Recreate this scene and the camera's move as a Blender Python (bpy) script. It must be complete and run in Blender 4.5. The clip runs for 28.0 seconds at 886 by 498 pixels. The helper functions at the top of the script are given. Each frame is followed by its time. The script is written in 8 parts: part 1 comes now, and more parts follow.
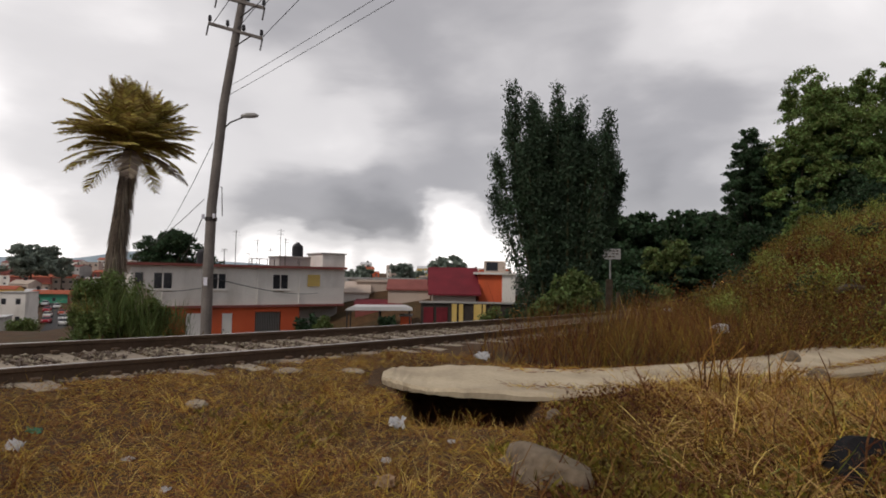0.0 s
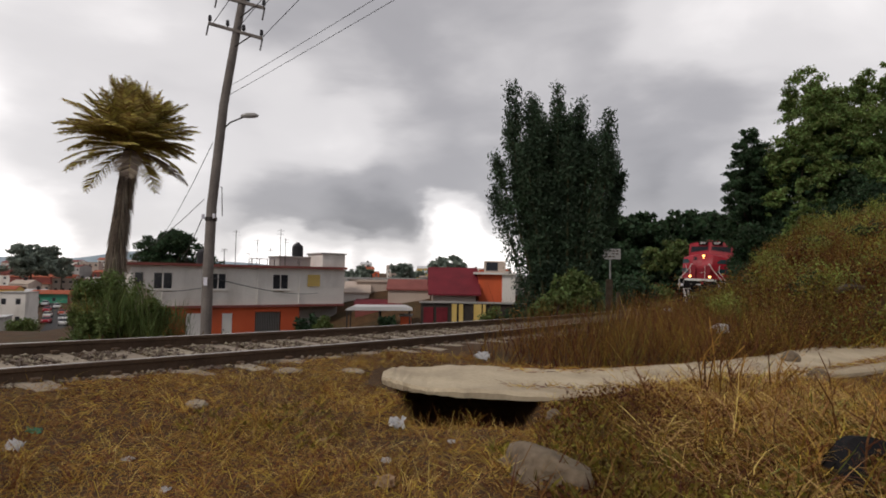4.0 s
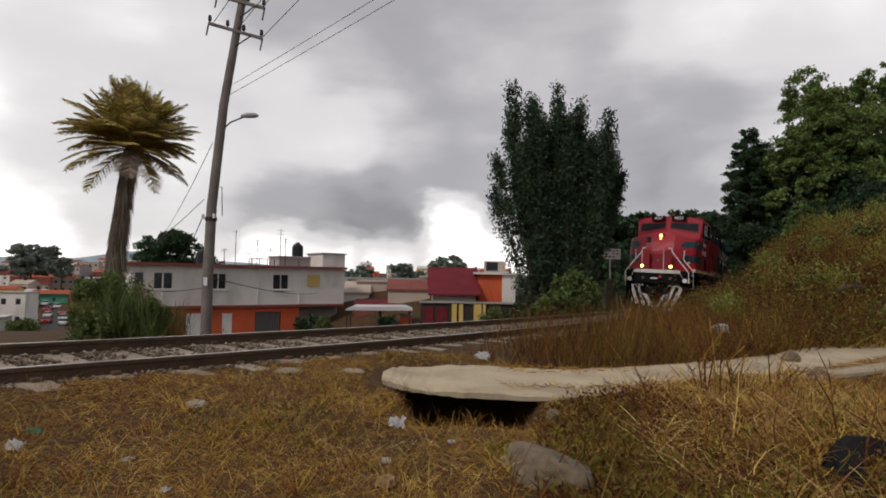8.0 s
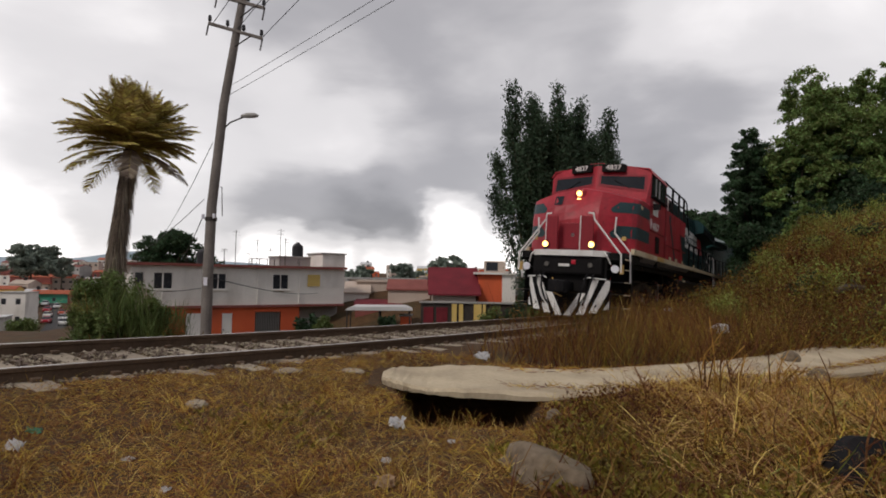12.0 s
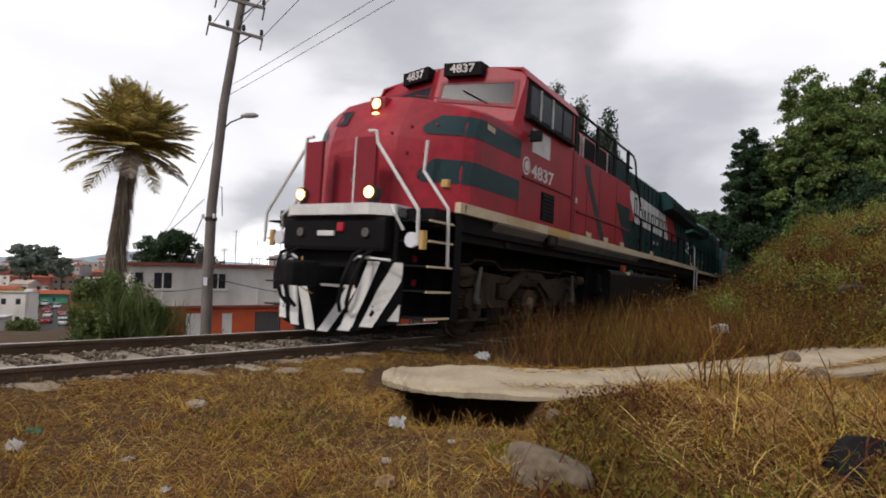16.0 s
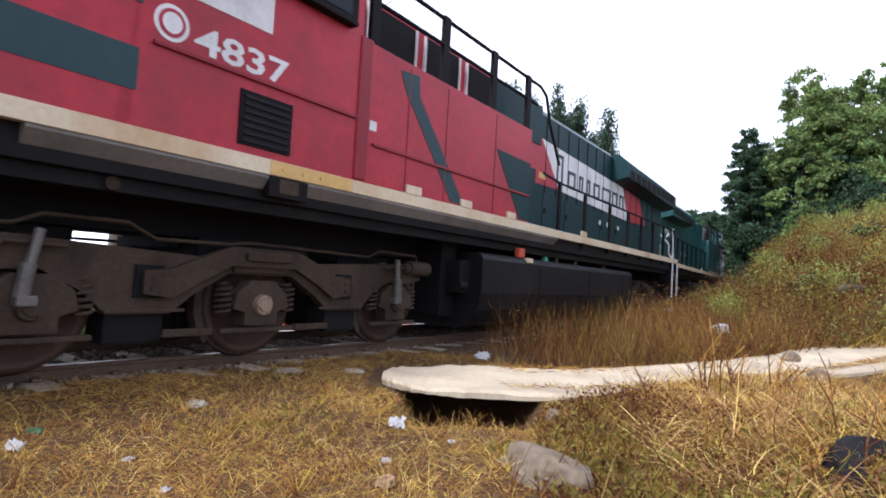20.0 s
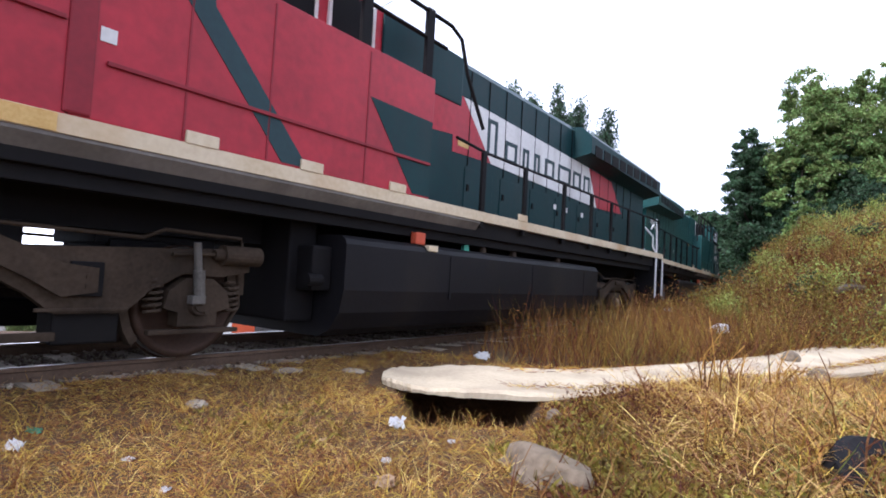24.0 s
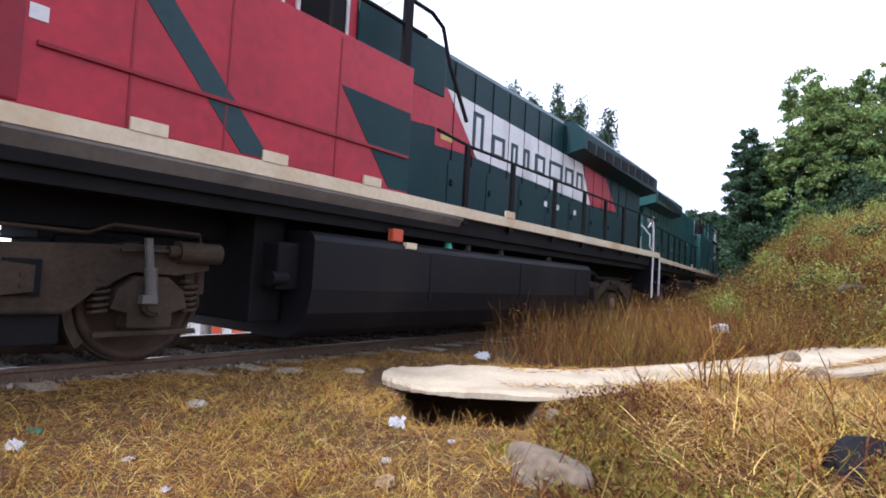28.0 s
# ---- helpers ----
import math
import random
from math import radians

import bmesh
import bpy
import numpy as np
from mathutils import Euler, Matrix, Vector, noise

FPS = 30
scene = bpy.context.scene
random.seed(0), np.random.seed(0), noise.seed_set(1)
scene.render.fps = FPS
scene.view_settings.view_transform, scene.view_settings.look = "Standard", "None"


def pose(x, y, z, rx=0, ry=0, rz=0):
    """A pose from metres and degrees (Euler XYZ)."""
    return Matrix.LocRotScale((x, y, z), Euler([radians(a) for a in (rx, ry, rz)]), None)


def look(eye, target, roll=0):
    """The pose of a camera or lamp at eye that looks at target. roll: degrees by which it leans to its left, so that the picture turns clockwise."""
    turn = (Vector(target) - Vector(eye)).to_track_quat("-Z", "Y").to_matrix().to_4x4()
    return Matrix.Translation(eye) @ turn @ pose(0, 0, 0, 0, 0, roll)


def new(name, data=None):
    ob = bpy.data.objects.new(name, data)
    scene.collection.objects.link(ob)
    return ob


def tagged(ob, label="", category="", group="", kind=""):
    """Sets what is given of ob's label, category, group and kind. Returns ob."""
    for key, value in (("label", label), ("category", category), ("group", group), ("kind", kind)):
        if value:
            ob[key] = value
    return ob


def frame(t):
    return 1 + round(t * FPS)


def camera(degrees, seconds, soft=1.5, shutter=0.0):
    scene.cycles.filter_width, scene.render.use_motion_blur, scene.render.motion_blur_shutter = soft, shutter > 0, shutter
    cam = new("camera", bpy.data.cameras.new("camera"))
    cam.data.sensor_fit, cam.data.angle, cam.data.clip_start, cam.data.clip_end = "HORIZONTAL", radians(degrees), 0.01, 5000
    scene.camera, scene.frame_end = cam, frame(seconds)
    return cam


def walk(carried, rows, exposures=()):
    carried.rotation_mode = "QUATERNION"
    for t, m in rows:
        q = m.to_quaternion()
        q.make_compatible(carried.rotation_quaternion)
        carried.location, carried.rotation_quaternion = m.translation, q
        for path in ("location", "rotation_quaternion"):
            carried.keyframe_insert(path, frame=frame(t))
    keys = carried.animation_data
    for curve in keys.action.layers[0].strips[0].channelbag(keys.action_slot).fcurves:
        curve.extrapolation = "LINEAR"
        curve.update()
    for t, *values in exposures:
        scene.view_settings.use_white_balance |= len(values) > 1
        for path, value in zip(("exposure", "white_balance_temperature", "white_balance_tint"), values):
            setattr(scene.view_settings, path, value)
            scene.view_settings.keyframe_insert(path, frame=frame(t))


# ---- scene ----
SECONDS = 28.0
EYE = Vector((0.0, 0.0, 0.926))
AIM = Vector((0.0, 10.0, 0.926 + 10 * math.tan(radians(2.783))))
cam = camera(74.5, SECONDS, soft=1.8, shutter=0.5)
HOLD = look(EYE, AIM, 1.0)
walk(cam, [(0.0, HOLD), (28.0, HOLD)],
     exposures=[(0.0, 0.06, 6720, 14), (8.0, 0.06, 6720, 14), (12.0, 0.1, 6680, 14), (14.5, 0.22, 6620, 14), (16.0, 0.47, 6500, 14), (17.0, 0.82, 6350, 14),
                (18.5, 1.43, 5950, 14), (20.0, 1.84, 5600, 17), (24.0, 1.92, 5500, 18), (28.0, 1.92, 5500, 18)])

# the line lies on a slight grade and is canted towards the camera's side
CANTED = HOLD @ look(EYE, AIM, 3.282).inverted()

# ---------------------------------------------------------------- world and sun
world = bpy.data.worlds.new("overcast")
scene.world = world
world.use_nodes = True


def overcast_sky():
    nt = world.node_tree
    nt.nodes.clear()
    n, link = nt.nodes.new, nt.links.new
    out, bg = n("ShaderNodeOutputWorld"), n("ShaderNodeBackground")
    coord = n("ShaderNodeTexCoord")
    stretch = n("ShaderNodeMapping")
    stretch.inputs["Scale"].default_value = (1.0, 1.0, 2.3)
    stretch.inputs["Location"].default_value = (3.1, 0.4, 1.7)
    link(coord.outputs["Generated"], stretch.inputs["Vector"])
    noise_node = n("ShaderNodeTexNoise")
    noise_node.inputs["Scale"].default_value = 2.6
    noise_node.inputs["Detail"].default_value = 5.0
    noise_node.inputs["Roughness"].default_value = 0.48
    noise_node.inputs["Distortion"].default_value = 0.35
    link(stretch.outputs["Vector"], noise_node.inputs["Vector"])
    # ragged edges for the breaks in the cloud
    wisps = n("ShaderNodeTexNoise")
    wisps.inputs["Scale"].default_value = 9.0
    wisps.inputs["Detail"].default_value = 5.0
    link(stretch.outputs["Vector"], wisps.inputs["Vector"])
    centred = n("ShaderNodeVectorMath")
    centred.operation = "MULTIPLY_ADD"
    link(wisps.outputs["Color"], centred.inputs[0])
    centred.inputs[1].default_value = (0.09, 0.09, 0.07)
    centred.inputs[2].default_value = (-0.045, -0.045, -0.035)
    moved = n("ShaderNodeVectorMath")
    link(coord.outputs["Generated"], moved.inputs[0])
    link(centred.outputs["Vector"], moved.inputs[1])
    ragged = n("ShaderNodeVectorMath")
    ragged.operation = "NORMALIZE"
    link(moved.outputs["Vector"], ragged.inputs[0])
    total = n("ShaderNodeMath")
    total.operation = "MULTIPLY_ADD"
    link(noise_node.outputs["Fac"], total.inputs[0])
    total.inputs[1].default_value = 0.42
    total.inputs[2].default_value = 0.25
    last = total.outputs[0]
    # brighter breaks and darker banks in the cloud cover: direction, half width (radians), weight
    banks = (((-0.565, 0.770, 0.297), 0.32, 0.55), ((-0.585, 0.807, 0.087), 0.16, -0.14), ((-0.590, 0.806, 0.040), 0.08, 0.17), ((-0.469, 0.812, 0.346), 0.22, -0.24),
             ((-0.419, 0.884, 0.209), 0.14, -0.12), ((-0.505, 0.857, 0.101), 0.10, -0.04), ((-0.538, 0.829, 0.155), 0.10, -0.03),
             ((-0.171, 0.945, 0.279), 0.13, 0.08), ((-0.288, 0.938, 0.194), 0.17, 0.09), ((-0.183, 0.965, 0.190), 0.10, 0.06), ((-0.230, 0.969, 0.091), 0.10, -0.09),
             ((-0.129, 0.987, 0.097), 0.10, -0.08), ((-0.324, 0.941, 0.093), 0.07, -0.02), ((-0.099, 0.969, 0.229), 0.10, 0.07), ((0.015, 0.961, 0.275), 0.10, -0.02),
             ((0.006, 0.983, 0.183), 0.10, 0.07), ((0.016, 0.996, 0.083), 0.07, 0.34), ((-0.004, 0.998, 0.064), 0.06, 0.04), ((0.054, 0.996, 0.064), 0.06, 0.08),
             ((-0.091, 0.995, 0.035), 0.05, 0.15), ((-0.185, 0.982, 0.044), 0.05, 0.22), ((-0.283, 0.958, 0.043), 0.06, 0.25), ((0.112, 0.993, 0.035), 0.05, 0.22),
             ((0.193, 0.903, 0.384), 0.25, 0.13), ((0.368, 0.903, 0.222), 0.14, -0.11), ((0.316, 0.934, 0.165), 0.10, -0.04), ((0.410, 0.902, 0.133), 0.07, 0.11),
             ((0.440, 0.868, 0.231), 0.14, -0.08), ((0.489, 0.803, 0.342), 0.24, 0.18), ((0.567, 0.758, 0.323), 0.24, 0.12), ((0.276, 0.960, 0.048), 0.05, 0.15))
    for way, width, weight in banks:
        dot = n("ShaderNodeVectorMath")
        dot.operation = "DOT_PRODUCT"
        link(ragged.outputs["Vector"], dot.inputs[0])
        dot.inputs[1].default_value = Vector(way).normalized()
        lobe = n("ShaderNodeMapRange")
        lobe.interpolation_type = "SMOOTHERSTEP"
        link(dot.outputs["Value"], lobe.inputs["Value"])
        lobe.inputs["From Min"].default_value = math.cos(width * 1.25)
        lobe.inputs["From Max"].default_value = 1.0
        add = n("ShaderNodeMath")
        add.operation = "MULTIPLY_ADD"
        link(lobe.outputs["Result"], add.inputs[0])
        add.inputs[1].default_value = weight
        link(last, add.inputs[2])
        last = add.outputs[0]
    # the cover thins out towards the horizon
    split = n("ShaderNodeSeparateXYZ")
    link(ragged.outputs["Vector"], split.inputs["Vector"])
    low = n("ShaderNodeMapRange")
    low.interpolation_type = "SMOOTHSTEP"
    link(split.outputs["Z"], low.inputs["Value"])
    low.inputs["From Min"].default_value, low.inputs["From Max"].default_value = 0.085, 0.0
    thin = n("ShaderNodeMath")
    thin.operation = "MULTIPLY_ADD"
    link(low.outputs["Result"], thin.inputs[0])
    thin.inputs[1].default_value = 0.3
    link(last, thin.inputs[2])
    last = thin.outputs[0]
    ramp = n("ShaderNodeValToRGB")
    ramp.color_ramp.interpolation = "EASE"
    stops = ((0.0, (0.14, 0.142, 0.155)), (0.3, (0.235, 0.238, 0.255)), (0.5, (0.40, 0.405, 0.425)), (0.7, (0.73, 0.735, 0.745)),
             (1.0, (1.4, 1.4, 1.39)))
    while len(ramp.color_ramp.elements) < len(stops):
        ramp.color_ramp.elements.new(0.5)
    for e, (at, c) in zip(ramp.color_ramp.elements, stops):
        e.position, e.color = at, (*c, 1)
    link(last, ramp.inputs["Fac"])
    sky = n("ShaderNodeTexSky")
    sky.sky_type, sky.sun_disc = "NISHITA", False
    sky.sun_elevation, sky.sun_rotation = radians(45), radians(-137)
    dim = n("ShaderNodeMix")
    dim.data_type, dim.blend_type = "RGBA", "MULTIPLY"
    dim.inputs["Factor"].default_value = 1.0
    link(sky.outputs["Color"], dim.inputs["A"])
    dim.inputs["B"].default_value = (0.1, 0.1, 0.1, 1)
    cover = n("ShaderNodeMix")
    cover.data_type = "RGBA"
    cover.inputs["Factor"].default_value = 0.93
    link(dim.outputs["Result"], cover.inputs["A"])
    link(ramp.outputs["Color"], cover.inputs["B"])
    link(cover.outputs["Result"], bg.inputs["Color"])
    bg.inputs["Strength"].default_value = 1.0
    link(bg.outputs["Background"], out.inputs["Surface"])


overcast_sky()
sun = new("sun", bpy.data.lights.new("sun", "SUN"))
sun.data.energy, sun.data.angle, sun.data.color = 1.3, radians(12), (1.0, 0.95, 0.87)
sun.matrix_world = look((-30, -32, 44), (0, 0, 0))


# ---------------------------------------------------------------- materials
def material(name, dark, light, scale=3.0, rough=0.8, metal=0.0, bump=0.15, fine=40.0, spread=0.0, island=False, dirt=None, spec=0.3, detail=5.0):
    """A surface that varies between two colours at two scales; spread: how far its pieces differ from one another."""
    m = bpy.data.materials.new(name)
    m.use_nodes = True
    nt = m.node_tree
    n, link = nt.nodes.new, nt.links.new
    bsdf = nt.nodes["Principled BSDF"]
    coord = n("ShaderNodeTexCoord")
    big, small = n("ShaderNodeTexNoise"), n("ShaderNodeTexNoise")
    for node, s in ((big, scale), (small, fine)):
        node.inputs["Scale"].default_value = s
        node.inputs["Detail"].default_value = detail
        link(coord.outputs["Object"], node.inputs["Vector"])
    ramp = n("ShaderNodeMapRange")
    ramp.inputs["From Min"].default_value, ramp.inputs["From Max"].default_value = 0.33, 0.67
    blend = n("ShaderNodeMath")
    blend.operation = "MULTIPLY_ADD"
    link(small.outputs["Fac"], blend.inputs[0])
    blend.inputs[1].default_value = 0.45
    scaled = n("ShaderNodeMath")
    scaled.operation = "MULTIPLY"
    scaled.inputs[1].default_value = 0.55
    link(big.outputs["Fac"], scaled.inputs[0])
    link(scaled.outputs[0], blend.inputs[2])
    link(blend.outputs[0], ramp.inputs["Value"])
    mix = n("ShaderNodeMix")
    mix.data_type = "RGBA"
    link(ramp.outputs["Result"], mix.inputs["Factor"])
    mix.inputs["A"].default_value, mix.inputs["B"].default_value = (*dark, 1), (*light, 1)
    colour = mix.outputs["Result"]
    if dirt:
        stain = n("ShaderNodeTexNoise")
        stain.inputs["Scale"].default_value = dirt[1]
        stain.inputs["Detail"].default_value = 6.0
        squash = n("ShaderNodeMapping")
        squash.inputs["Scale"].default_value = (1.0, 1.0, 0.35)
        link(coord.outputs["Object"], squash.inputs["Vector"])
        link(squash.outputs["Vector"], stain.inputs["Vector"])
        cut = n("ShaderNodeMapRange")
        cut.inputs["From Min"].default_value, cut.inputs["From Max"].default_value = 0.5, 0.75
        cut.inputs["To Max"].default_value = dirt[2]
        link(stain.outputs["Fac"], cut.inputs["Value"])
        over = n("ShaderNodeMix")
        over.data_type = "RGBA"
        link(cut.outputs["Result"], over.inputs["Factor"])
        link(colour, over.inputs["A"])
        over.inputs["B"].default_value = (*dirt[0], 1)
        colour = over.outputs["Result"]
    if spread:
        hsv = n("ShaderNodeHueSaturation")
        if island:
            rnd = n("ShaderNodeNewGeometry").outputs["Random Per Island"]
        else:
            rnd = n("ShaderNodeObjectInfo").outputs["Random"]
        val, hue = n("ShaderNodeMapRange"), n("ShaderNodeMapRange")
        for node, lo, hi in ((val, 1 - spread, 1 + spread), (hue, 0.5 - spread * 0.07, 0.5 + spread * 0.07)):
            node.inputs["To Min"].default_value, node.inputs["To Max"].default_value = lo, hi
            link(rnd, node.inputs["Value"])
        link(val.outputs["Result"], hsv.inputs["Value"])
        link(hue.outputs["Result"], hsv.inputs["Hue"])
        link(colour, hsv.inputs["Color"])
        colour = hsv.outputs["Color"]
    link(colour, bsdf.inputs["Base Color"])
    wear = n("ShaderNodeMapRange")
    wear.inputs["To Min"].default_value, wear.inputs["To Max"].default_value = max(rough - 0.1, 0.03), min(rough + 0.12, 1)
    link(small.outputs["Fac"], wear.inputs["Value"])
    link(wear.outputs["Result"], bsdf.inputs["Roughness"])
    bsdf.inputs["Metallic"].default_value = metal
    bsdf.inputs["Specular IOR Level"].default_value = spec
    if bump:
        relief = n("ShaderNodeBump")
        relief.inputs["Strength"].default_value = bump
        relief.inputs["Distance"].default_value = 0.02
        link(small.outputs["Fac"], relief.inputs["Height"])
        link(relief.outputs["Normal"], bsdf.inputs["Normal"])
    return m


def glowing(name, colour, strength):
    m = bpy.data.materials.new(name)
    m.use_nodes = True
    bsdf = m.node_tree.nodes["Principled BSDF"]
    bsdf.inputs["Base Color"].default_value = (*colour, 1)
    bsdf.inputs["Emission Color"].default_value = (*colour, 1)
    bsdf.inputs["Emission Strength"].default_value = strength
    return m


def leafy(name, dark, light, scale=0.9, spread=0.5):
    m = material(name, dark, light, scale=scale, fine=9.0, rough=0.6, bump=0.0, spread=spread, island=True, spec=0.25)
    nt = m.node_tree
    bsdf = nt.nodes["Principled BSDF"]
    through_light, both = nt.nodes.new("ShaderNodeBsdfTranslucent"), nt.nodes.new("ShaderNodeMixShader")
    both.inputs["Fac"].default_value = 0.3
    nt.links.new(bsdf.inputs["Base Color"].links[0].from_socket, through_light.inputs["Color"])
    nt.links.new(bsdf.outputs["BSDF"], both.inputs[1])
    nt.links.new(through_light.outputs["BSDF"], both.inputs[2])
    nt.links.new(both.outputs["Shader"], nt.nodes["Material Output"].inputs["Surface"])
    return m


